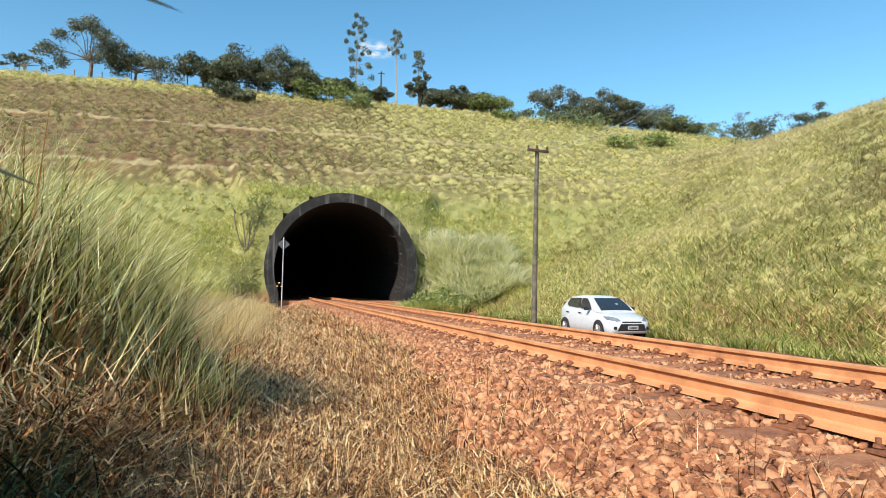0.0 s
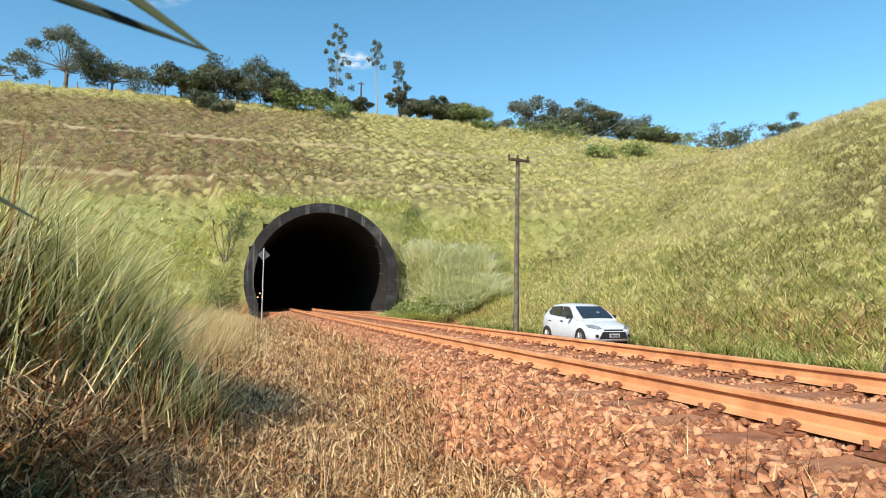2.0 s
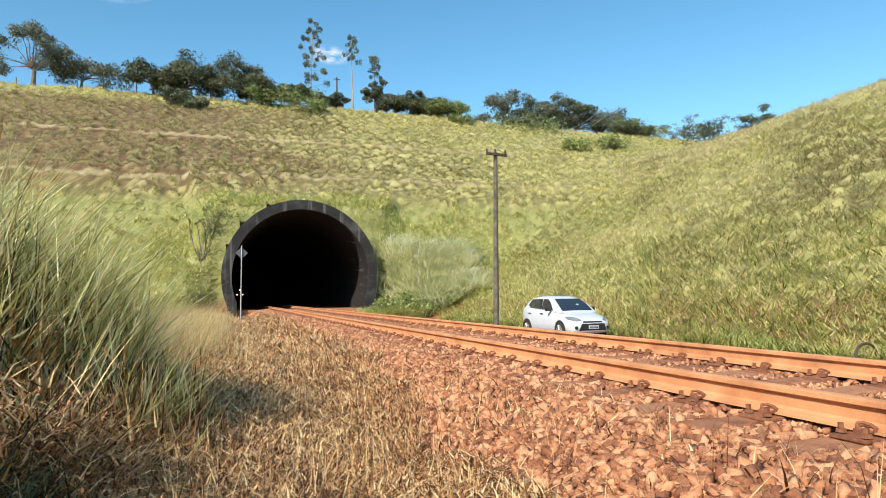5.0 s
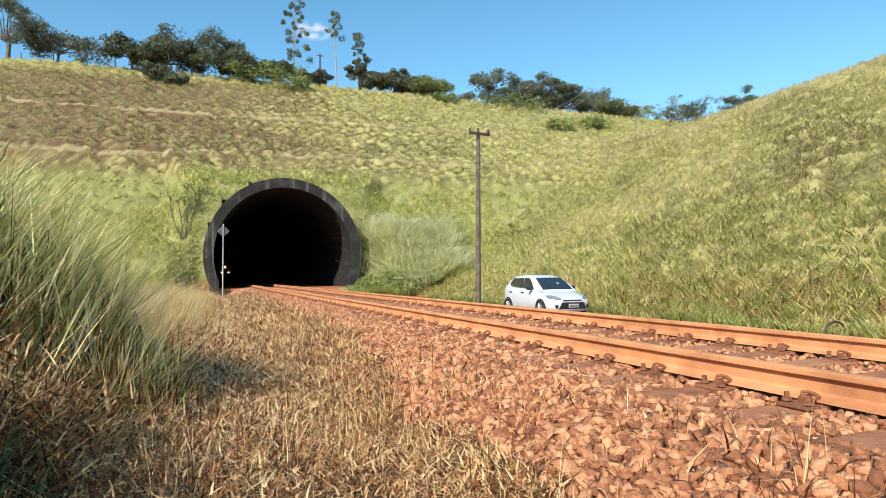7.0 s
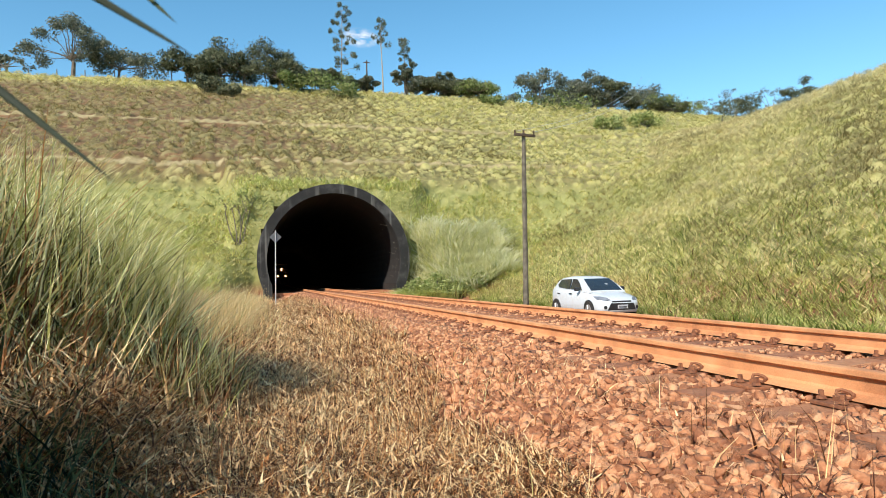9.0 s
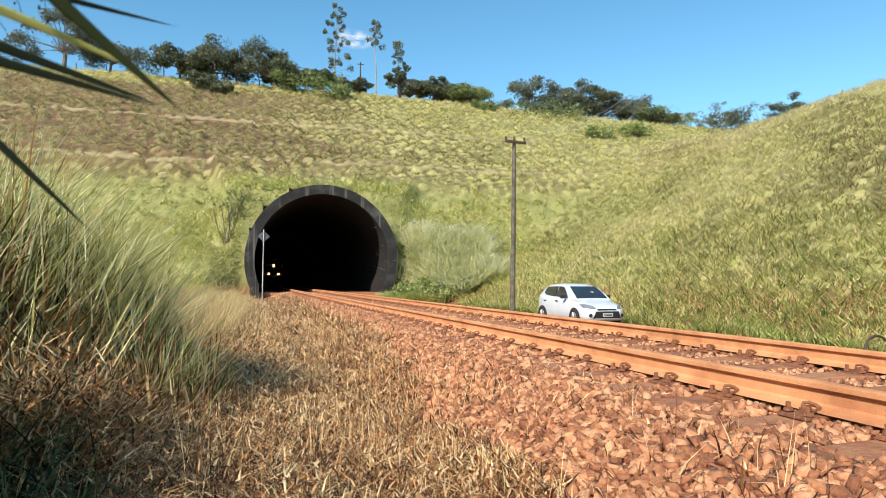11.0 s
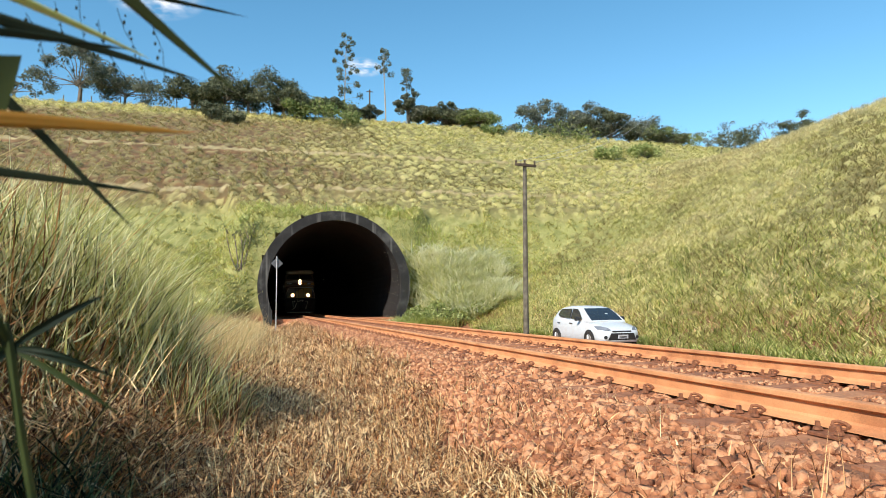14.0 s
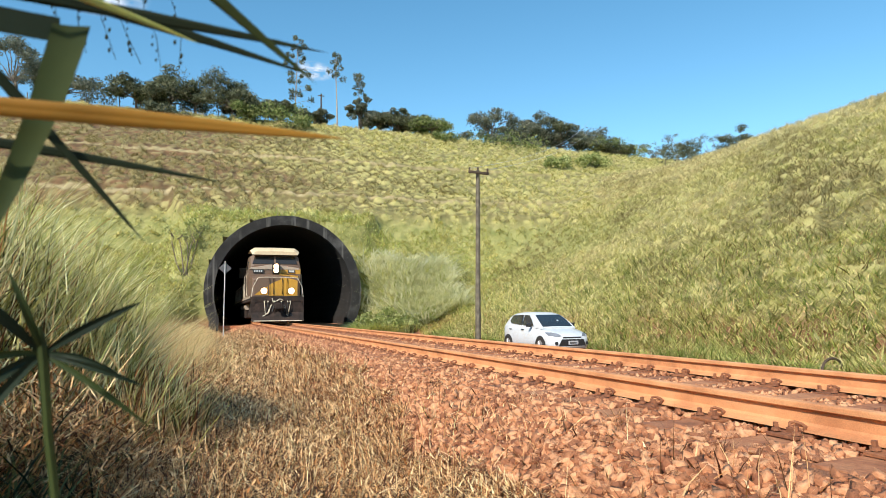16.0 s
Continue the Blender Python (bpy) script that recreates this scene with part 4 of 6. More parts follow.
def leaf_cloud(centres, radii, count, size, flatten=0.75):
    """Many small leaf quads about several clump centres, as arrays."""
    c = np.asarray(centres, float)
    r = np.asarray(radii, float)
    k = rng.integers(0, len(c), count)
    d = rng.normal(0, 1, (count, 3))
    d /= np.linalg.norm(d, axis=1)[:, None]
    rad = r[k] * rng.uniform(0.35, 1.05, count) ** 0.6
    p = c[k] + d * rad[:, None] * np.array([1, 1, flatten])
    a = rng.normal(0, 1, (count, 3))
    a /= np.linalg.norm(a, axis=1)[:, None]
    b = np.cross(a, d)
    b /= np.linalg.norm(b, axis=1)[:, None] + 1e-6
    s = size * rng.uniform(0.5, 1.3, count)[:, None]
    v = np.stack([p - a * s, p + b * s * 0.55, p + a * s, p - b * s * 0.55], 1).reshape(-1, 3)
    i = np.arange(count) * 4
    t = np.concatenate([np.stack([i, i + 1, i + 2], 1), np.stack([i, i + 2, i + 3], 1)])
    return v, t


def limb(bm, a, b, r1, r2, sag=0.0):
    a, b = Vector(a), Vector(b)
    m = (a + b) / 2 + Vector((random.uniform(-0.1, 0.1), random.uniform(-0.1, 0.1), 0.06)) * (b - a).length
    bent(bm, [a, a.lerp(m, 0.6), m.lerp(b, 0.5), b], [r1, r1 * 0.8, (r1 + r2) / 2, r2], 6)


def tree(kind, x, y, seen_z, height, width, leaf, bark, label):
    x, y, top = enlarged(x, y, seen_z + height)
    width *= {"dense": 1.6, "slender": 1.2}.get(kind, 1.65)
    g = float(land(np.array([x]), np.array([y]))[0])
    H = max(top - g, 1.2)
    t = tagged(new({"bush": "bush"}.get(kind, "tree")), label, "bush" if kind == "bush" else "tree")
    t.location = (x, y, g - 0.1)
    bm = bmesh.new()
    w = width / 2
    cs, rs = [], []
    if kind == "slender":
        lean = random.uniform(-0.25, 0.25)
        bent(bm, [(0, 0, 0), (lean * 0.4, 0, H * 0.35), (lean, 0.05, H * 0.7), (lean * 1.2, 0, H * 0.98)], [0.12, 0.09, 0.06, 0.02], 7)
        bare = 0.62 if width < 3.2 else 0.28
        for i in range(30 if width > 3.2 else 15):
            z = H * (bare + (1 - bare) * (i + 0.6) / (30.5 if width > 3.2 else 15.5))
            a = i * 2.4
            q = w * random.uniform(0.35, 1.0) * (1.1 - 0.5 * z / H)
            e = Vector((lean + math.cos(a) * q, math.sin(a) * q, z + random.uniform(0.1, 0.5)))
            limb(bm, (lean * z / H, 0, z - 0.3), e, 0.03, 0.01)
            cs.append(e)
            rs.append(random.uniform(0.28, 0.55))
        count, size, fl = 2400 if width > 3.2 else 900, 0.13, 1.0
    elif kind == "bush":
        for i in range(9):
            a = i * 2.4
            q = w * random.uniform(0.2, 0.85)
            e = Vector((math.cos(a) * q, math.sin(a) * q * 0.7, H * random.uniform(0.3, 0.85)))
            limb(bm, (0, 0, 0), e, 0.035, 0.01)
            cs.append(e)
            rs.append(w * random.uniform(0.25, 0.45))
        count, size, fl = 1700, 0.16, 0.85
    else:
        fork = H * (0.33 if kind == "dense" else 0.38)
        limb(bm, (0, 0, 0), (random.uniform(-0.2, 0.2), 0, fork), 0.055 * H ** 0.8 + 0.03, 0.12)
        n = {"dense": 22, "umbrella": 15, "sparse": 10, "light": 13}[kind]
        for i in range(n):
            a = i * 2.4 + random.uniform(-0.3, 0.3)
            q = w * math.sqrt((i + 0.4) / n) * random.uniform(0.75, 1.0)
            crown = 1 - 0.5 * (q / w) ** 2
            z = H * (random.uniform(0.62, 0.98) * crown if kind == "umbrella" else random.uniform(0.46, 0.97) * crown + 0.04)
            e = Vector((math.cos(a) * q, math.sin(a) * q * 0.8, z - 0.25))
            m = Vector((e.x * 0.45, e.y * 0.45, fork + (e.z - fork) * 0.55))
            limb(bm, (0, 0, fork * random.uniform(0.8, 1.0)), m, 0.08, 0.045)
            limb(bm, m, e, 0.045, 0.015)
            cs.append(e)
            rs.append(w * random.uniform(0.17, 0.32) * (0.8 if kind == "sparse" else 1.0))
            for s in range(2):
                o = e + Vector((random.uniform(-1, 1), random.uniform(-1, 1), random.uniform(-0.3, 0.5))) * w * 0.22
                limb(bm, m.lerp(e, 0.6), o, 0.02, 0.008)
                cs.append(o)
                rs.append(w * random.uniform(0.11, 0.22))
        count = {"dense": 7500, "umbrella": 6500, "sparse": 1100, "light": 3000}[kind]
        size, fl = 0.15, 0.7
    part("trunk", bm, bark, t, "branching trunk")
    v, tr = leaf_cloud(cs, rs, count, size, fl)
    raw_tris("crown", v, tr, [leaf], t)
    return t


for kind, rows, leaf, bark, label in (
        ("dense", DENSE_TREES, M_LEAF, M_BARK, "dense dark green tree on the hill crest"),
        ("umbrella", UMBRELLA_TREES, M_LEAFGREY, M_BARK, "spreading grey-green tree with a flat crown on the crest"),
        ("sparse", SPARSE_TREES, M_LEAFGREY, M_BARKPALE, "thin half-bare grey tree on the hill crest"),
        ("light", LIGHT_TREES, M_BUSHLEAF, M_BARK, "light green rounded tree at the crest's edge"),
        ("slender", SLENDER_TREES, M_LEAF, M_BARKPALE, "tall slender tree with sparse tufts of leaves"),
        ("bush", BUSH_TREES, M_BUSHLEAF, M_BARK, "leafy green bush on the upper slope")):
    for i, (x, y, z, h, w) in enumerate(rows):
        lf = M_LEAFGREY if kind == "dense" and i in (6, 7, 9, 13) else M_FOOTLEAF if kind == "bush" and i in (3, 4) else M_LEAF if (kind == "bush" and i in (0, 1, 6)) or (kind == "umbrella" and i == 3) else leaf
        tree(kind, x, y, z, h, w, lf, bark, label)


def portal_tree():
    t = tagged(new("tree"), "small thin-stemmed tree growing beside the tunnel portal", "tree")
    x, y = -4.4, 46.7
    g = float(land(np.array([x]), np.array([y]))[0])
    t.location = (x, y, g)
    bm = bmesh.new()
    cs, rs = [], []
    for i in range(5):
        e = Vector((-0.9 + 0.45 * i + random.uniform(-0.1, 0.1), random.uniform(-0.3, 0.3), 2.6 + random.uniform(-0.3, 0.5)))
        limb(bm, (-0.25 + 0.12 * i, 0, 0), e, 0.05, 0.02)
        for k in range(4):
            o = e + Vector((random.uniform(-0.6, 0.6), random.uniform(-0.4, 0.4), random.uniform(0.1, 1.1)))
            limb(bm, e.lerp(o, -0.3), o, 0.02, 0.007)
            cs.append(o)
            rs.append(random.uniform(0.25, 0.45))
    part("trunk", bm, M_BARK, t, "several thin dark stems")
    v, tr = leaf_cloud(cs, rs, 900, 0.06)
    raw_tris("crown", v, tr, [M_FOOTLEAF], t)


portal_tree()


def foot_bush(x, y, h, w):
    """A low rounded bush of many stems."""
    t = tagged(new("bush"), "light green leafy bush at the foot of the tunnel collar", "bush", "bushes beside the tunnel collar")
    t.location = (x, y, float(land(np.array([x]), np.array([y]))[0]) - 0.05)
    bm = bmesh.new()
    cs, rs = [], []
    for i in range(16):
        a = i * 2.4
        q = w * 0.5 * math.sqrt((i + 0.3) / 16)
        e = Vector((math.cos(a) * q, math.sin(a) * q * 0.8, h * (0.9 - 0.55 * (2 * q / w) ** 2) * random.uniform(0.75, 1.05)))
        limb(bm, (0, 0, 0), e, 0.025, 0.007)
        cs.append(e)
        rs.append(w * random.uniform(0.12, 0.22))
        cs.append(e * 0.6)
        rs.append(w * random.uniform(0.12, 0.2))
    part("stems", bm, M_BARK, t, "thin crowded stems")
    v, tr = leaf_cloud(cs, rs, 2600, 0.085)
    raw_tris("crown", v, tr, [M_FOOTLEAF], t)


for x, y, h, w in ((7.3, 42.9, 1.7, 2.0), (8.6, 42.5, 2.0, 2.4), (10.0, 42.2, 1.4, 2.2), (11.6, 42.1, 0.9, 2.0), (9.2, 43.7, 2.3, 2.2)):
    foot_bush(x, y, h, w)


# ---- car ----
M_CARPAINT = painted("white_car_paint", (0.60, 0.63, 0.66), rough=0.25, dirt=(0.5, 0.38, 0.28), amount=0.25)
M_TRIM = material("black_trim", ((0.015, 0.015, 0.016), (0.03, 0.03, 0.032)), scale=8, rough=0.6, bump=0.1, fine=90)
M_TYRE = material("tyre_rubber", ((0.02, 0.018, 0.016), (0.05, 0.04, 0.033)), scale=9, rough=0.85, bump=0.2, fine=60)
M_RIM = material("silver_rim", ((0.35, 0.35, 0.36), (0.55, 0.55, 0.56)), scale=9, rough=0.35, metal=0.7, bump=0.05, fine=60)
M_PLATE = material("grey_number_plate", ((0.38, 0.38, 0.4), (0.5, 0.5, 0.52)), scale=12, rough=0.5, bump=0.05, fine=60)


def glassy(name, tint, rough=0.05):
    m = material(name, (tint, tuple(c * 1.6 for c in tint)), scale=2, rough=rough, bump=0.0)
    m.node_tree.nodes["Principled BSDF"].inputs["Coat Weight"].default_value = 0.6
    return m


M_CARGLASS = glassy("dark_car_glass", (0.02, 0.025, 0.03))
M_LAMPGLASS = glassy("clear_lamp_glass", (0.16, 0.17, 0.19), 0.1)


def skin(bm, rings, caps=True):
    vr = [[bm.verts.new(p) for p in r] for r in rings]
    k = len(vr[0])
    for a, b in zip(vr, vr[1:]):
        for i in range(k):
            bm.faces.new((a[i], a[(i + 1) % k], b[(i + 1) % k], b[i]))
    if caps:
        bm.faces.new(vr[0][::-1])
        bm.faces.new(vr[-1])
    bmesh.ops.recalc_face_normals(bm, faces=bm.faces[:])


def smooth(ob, angle=40):
    ob.data.polygons.foreach_set("use_smooth", [True] * len(ob.data.polygons))
    ob.data.set_sharp_from_angle(angle=radians(angle))
    return ob


def sheet(bm, corners, depth, normal):
    """A thin curved-edge panel: corners in order, given depth along normal."""
    n = Vector(normal).normalized() * depth
    a = [bm.verts.new(Vector(c)) for c in corners]
    b = [bm.verts.new(Vector(c) + n) for c in corners]
    k = len(a)
    bm.faces.new(a[::-1])
    bm.faces.new(b)
    for i in range(k):
        bm.faces.new((a[i], a[(i + 1) % k], b[(i + 1) % k], b[i]))
    bmesh.ops.recalc_face_normals(bm, faces=bm.faces[:])


def build_car():
    """A small hatchback; its nose points to -y, feet at z = 0."""
    car = tagged(new("car"), "white small hatchback car parked beside the track", "car")
    # y, half width, sill height, shoulder height, top height
    st = [(-1.97, 0.50, 0.30, 0.48, 0.54), (-1.90, 0.68, 0.22, 0.55, 0.64), (-1.72, 0.79, 0.20, 0.62, 0.735), (-1.35, 0.83, 0.20, 0.70, 0.83),
          (-0.95, 0.845, 0.20, 0.76, 0.905), (-0.3, 0.85, 0.20, 0.80, 0.965), (0.6, 0.85, 0.20, 0.86, 1.02), (1.3, 0.845, 0.20, 0.90, 1.05),
          (1.72, 0.80, 0.24, 0.92, 1.05), (1.90, 0.72, 0.30, 0.88, 1.0), (1.96, 0.60, 0.36, 0.75, 0.9)]
    rings = []
    for y, w, zb, zs, zt in st:
        half = [(w * 0.90, zb), (w * 0.985, zb + 0.12), (w, (zb + zs) / 2), (w * 0.985, zs), (w * 0.90, zt - 0.02), (w * 0.6, zt + 0.012), (w * 0.25, zt + 0.025)]
        rings.append([(x, y, z) for x, z in half] + [(-x, y, z) for x, z in reversed(half)])
    bm = bmesh.new()
    skin(bm, rings)
    smooth(part("body", bm, M_CARPAINT, car), 50)
    gh = [(-1.06, 0.72, 0.93), (-0.66, 0.69, 1.19), (-0.22, 0.63, 1.43), (0.15, 0.61, 1.49), (0.7, 0.605, 1.50), (1.25, 0.59, 1.465), (1.56, 0.61, 1.34), (1.84, 0.67, 1.04)]
    rings = []
    for y, w, zt in gh:
        lo = min(0.95, zt - 0.01)
        f = (zt - lo) / 0.48
        wb = 0.72 + 0.04 * min(1, f * 2)
        half = [(wb, lo - 0.03), (wb - (wb - w) * 0.6, lo + (zt - lo) * 0.6), (w, zt - 0.05 * f), (w * 0.75, zt), (w * 0.3, zt + 0.012)]
        rings.append([(x, y, z) for x, z in half] + [(-x, y, z) for x, z in reversed(half)])
    bm = bmesh.new()
    skin(bm, rings)
    smooth(part("cabin", bm, M_CARPAINT, car), 50)
    # windscreen
    bm = bmesh.new()
    sheet(bm, [(-0.62, -0.99, 0.965), (0.62, -0.99, 0.965), (0.585, -0.64, 1.195), (0.52, -0.30, 1.385), (-0.52, -0.30, 1.385), (-0.585, -0.64, 1.195)], 0.025, (0, -0.55, 0.83))
    part("windscreen", bm, M_CARGLASS, car, "dark reflecting windscreen")
    for s in (-1, 1):
        for name, pts in (("front_window", [(-0.58, 1.0), (0.28, 1.03), (0.28, 1.40), (-0.08, 1.385), (-0.30, 1.25)]), ("rear_window", [(0.36, 1.03), (1.22, 1.09), (1.36, 1.18), (1.18, 1.38), (0.36, 1.40)])):
            bm = bmesh.new()
            sheet(bm, [(s * (0.755 - (z - 1.04) * 0.33), y, z) for y, z in pts], 0.014, (s, 0, 0.3))
            part(name, bm, M_CARGLASS, car, "dark side window")
        for y0 in (0.20, 1.15):
            bm = bmesh.new()
            box(bm, 0.03, 0.18, 0.035, pose(s * 0.855, y0 - 0.05, 0.86), bevel=0.008)
            part("door_handle", bm, M_TRIM, car, "black door handle")
        bm = bmesh.new()
        box(bm, 0.20, 0.10, 0.14, pose(s * 0.93, -0.50, 1.03, 0, 0, s * -12), bevel=0.03)
        part("mirror", bm, M_TRIM, car, "black door mirror")
        bm = bmesh.new()
        sheet(bm, [(s * 0.42, -1.925, 0.655), (s * 0.60, -1.885, 0.615), (s * 0.79, -1.66, 0.67), (s * 0.79, -1.42, 0.775), (s * 0.67, -1.68, 0.775), (s * 0.51, -1.83, 0.73)], 0.02, (s * 0.4, -0.8, 0.45))
        part("headlight", bm, M_LAMPGLASS, car, "clear swept-back headlight")
        bm = bmesh.new()
        rod(bm, (s * 0.62, -1.90, 0.40), (s * 0.62, -1.945, 0.40), 0.06, 0.06, 12)
        part("fog_lamp", bm, M_TRIM, car, "round fog lamp")
        bm = bmesh.new()
        box(bm, 0.012, 0.02, 0.30, pose(s * 0.735, 0.32, 1.23, 0, s * -18, 0))
        part("pillar_trim", bm, M_TRIM, car)
    bm = bmesh.new()
    sheet(bm, [(-0.55, -1.945, 0.30), (0.55, -1.945, 0.30), (0.44, -1.985, 0.54), (-0.44, -1.985, 0.54)], 0.03, (0, -1, 0.1))
    part("grille", bm, M_TRIM, car, "black lower grille")
    bm = bmesh.new()
    box(bm, 0.74, 0.04, 0.05, pose(0, -1.955, 0.60), bevel=0.01)
    part("upper_grille", bm, M_TRIM, car, "slim black upper grille")
    bm = bmesh.new()
    box(bm, 0.40, 0.02, 0.13, pose(0, -2.03, 0.42), bevel=0.006)
    pl = part("number_plate", bm, M_PLATE, car, "grey number plate")
    bm = bmesh.new()
    for i in range(7):
        box(bm, 0.03, 0.004, 0.06, pose(-0.135 + 0.045 * i, -2.042, 0.41))
    part("plate_bars", bm, M_TRIM, pl)
    bm = bmesh.new()
    bent(bm, [(0, 0.0, 1.48), (0, 0.15, 1.60), (0, 0.25, 1.68)], 0.006, 5)
    part("aerial", bm, M_TRIM, car)
    for y in (-1.17, 1.32):
        for s in (-1, 1):
            bm = bmesh.new()
            rod(bm, (s * 0.84, y, 0.30), (s * 0.858, y, 0.30), 0.355, 0.355, 24)
            part("wheel_arch", bm, M_TRIM, car, "dark wheel arch")
            bm = bmesh.new()
            prof = [(0.20, -0.09), (0.29, -0.09), (0.30, -0.07), (0.30, 0.07), (0.29, 0.09), (0.20, 0.09)]
            n = 24
            rg = [[(s * 0.785 + dx, y + math.cos(a) * r, 0.30 + math.sin(a) * r) for r, dx in prof] for a in (2 * math.pi * i / n for i in range(n + 1))]
            skin(bm, rg, caps=False)
            wh = part("wheel", bm, M_TYRE, car, "black tyre")
            bm = bmesh.new()
            rod(bm, (s * 0.84, y, 0.30), (s * 0.875, y, 0.30), 0.205, 0.19, 20)
            for i in range(5):
                a = 2 * math.pi * i / 5
                rod(bm, (s * 0.878, y, 0.30), (s * 0.878, y + math.cos(a) * 0.18, 0.30 + math.sin(a) * 0.18), 0.03, 0.02, 6)
            part("rim", bm, M_RIM, wh, "silver rim")
    car.matrix_basis = pose(9.12, 21.5, -1.06, 0, 0, 1.5)
    return car


build_car()


# ---- locomotive ----
M_LOCOGREY = painted("dirty_grey_paint", (0.14, 0.088, 0.058), rough=0.5, dirt=(0.2, 0.10, 0.045), amount=0.5)
M_LOCOYELLOW = painted("dirty_yellow_paint", (0.52, 0.27, 0.03), rough=0.45, dirt=(0.25, 0.14, 0.05), amount=0.35)
M_LOCOBROW = painted("dusty_pale_grey_paint", (0.38, 0.31, 0.24), rough=0.6, dirt=(0.3, 0.16, 0.08), amount=0.4)
M_LOCODARK = material("grimy_black_underframe", ((0.008, 0.005, 0.004), (0.024, 0.014, 0.010), (0.055, 0.030, 0.020)), scale=3, rough=0.85, bump=0.3, fine=30)
M_LOCOROOF = painted("pale_dusty_roof", (0.62, 0.5, 0.32), rough=0.7, dirt=(0.5, 0.3, 0.15), amount=0.4)
M_LOCORAIL = painted("pale_handrail", (0.62, 0.55, 0.42), rough=0.5)
M_BOARD = material("dark_number_board", ((0.02, 0.02, 0.02), (0.05, 0.05, 0.05)), scale=5, rough=0.4, bump=0.0)
M_BARS = material("white_letter_bars", ((0.5, 0.5, 0.48), (0.65, 0.65, 0.62)), scale=5, rough=0.5, bump=0.0)
M_LOCOGLASS = glassy("dusty_dark_glass", (0.012, 0.010, 0.008), 0.45)
M_BEAM = glow("headlight_glow", (1.0, 0.60, 0.32), 3.2)


def build_locomotive():
    """A six-axle diesel with a wide cab; nose to -y, front plate at y = 0, rail top at z = 0."""
    lo = tagged(new("locomotive"), "grimy grey and yellow diesel locomotive with its headlights lit", "locomotive")

    def p(name, fill, mat, label="", parent=lo):
        bm = bmesh.new()
        fill(bm)
        return part(name, bm, mat, parent, label)

    p("frame", lambda b: (box(b, 3.0, 21.4, 0.28, pose(0, 11.2, 1.42), bevel=0.03), box(b, 2.2, 20.6, 0.3, pose(0, 11.2, 1.14), bevel=0.02)), M_LOCODARK, "grimy underframe")
    # front plate with its wedge of a plough
    def pilot(b):
        box(b, 3.0, 0.14, 1.15, pose(0, 0.10, 0.95), bevel=0.04)
        extruded(b, [(-0.30, 0.12), (0.10, 0.12), (0.10, 0.62), (-0.02, 0.62)], -1.45, 1.45, "yz")
    p("pilot", pilot, M_LOCODARK, "dark front plate with a plough")
    p("plough_edge", lambda b: box(b, 2.7, 0.05, 0.05, pose(0, -0.31, 0.14), bevel=0.01), M_LOCORAIL, "pale worn plough edge")
    def coupler(b):
        box(b, 0.26, 0.5, 0.28, pose(0, -0.18, 0.98), bevel=0.04)
        box(b, 0.34, 0.22, 0.36, pose(-0.04, -0.48, 0.98), bevel=0.06)
        box(b, 0.12, 0.2, 0.3, pose(0.16, -0.50, 0.98), bevel=0.04)
    p("coupler", coupler, M_LOCODARK, "grimy knuckle coupler")
    for s in (-1, 1):
        p("air_hose", lambda b: bent(b, [(s * 0.35, 0.0, 1.05), (s * 0.42, -0.12, 0.95), (s * 0.5, -0.16, 0.65), (s * 0.75, -0.14, 0.45), (s * 0.95, -0.1, 0.35)], 0.03, 6), M_LOCORAIL if s < 0 else M_TRIM, "hanging brake hose")
    p("cable", lambda b: bent(b, [(-0.32, -0.02, 1.42), (-0.26, -0.08, 1.2), (-0.05, -0.1, 1.28), (0.1, -0.1, 1.38), (0.3, -0.05, 1.32)], 0.03, 6), M_LOCORAIL, "looped pale jumper cable")
    for s in (-1, 1):
        p("step", lambda b: [box(b, 0.5, 0.3, 0.04, pose(s * 1.28, 0.35, 0.4 + 0.33 * i), bevel=0.008) for i in range(4)], M_LOCODARK, "steel steps")
    for k, (x0, x1, low) in enumerate(((-0.75, -0.55, 0.5), (-0.55, -0.72, 0.62), (0.55, 0.62, 0.55), (0.7, 0.5, 0.42), (0.2, 0.34, 0.6), (-0.2, -0.3, 0.66))):
        p("brake_hose", lambda b: bent(b, [(x0, 0.02, 1.22), (x0, -0.12, 1.15), ((x0 + x1) / 2 - 0.05, -0.17, low), (x1, -0.16, low + 0.05), (x1 + 0.04, -0.05, low + 0.3)], 0.022, 6), M_LOCORAIL if k % 3 == 0 else M_TRIM, "hanging rubber hose")
    p("angle_cocks", lambda b: [box(b, 0.07, 0.1, 0.09, pose(x, -0.02, 1.24), bevel=0.015) for x in (-0.75, -0.55, -0.2, 0.2, 0.55, 0.7)], M_LOCORAIL, "dusty pale hose cocks")
    p("uncoupling_lever", lambda b: bent(b, [(-1.4, -0.02, 1.0), (-1.3, -0.06, 1.32), (-0.2, -0.07, 1.34), (0.2, -0.07, 1.34), (1.3, -0.06, 1.32), (1.4, -0.02, 1.0)], 0.018, 6), M_LOCODARK, "grimy uncoupling lever")
    for s in (-1, 1):
        p("walkway_edge", lambda b: box(b, 0.05, 21.2, 0.13, pose(s * 1.515, 11.2, 1.50), bevel=0.012), M_LOCOBROW, "dusty walkway edge")
        p("air_tank", lambda b: rod(b, (s * 1.22, 8.0, 1.02), (s * 1.22, 13.6, 1.02), 0.19, 0.19, 14), M_LOCOBROW, "dusty air tank")
        p("battery_box", lambda b: [box(b, 0.34, 0.86, 0.55, pose(s * 1.22, 5.1 + 0.95 * i, 1.85), bevel=0.03) for i in range(3)], M_LOCOBROW, "dusty battery boxes")
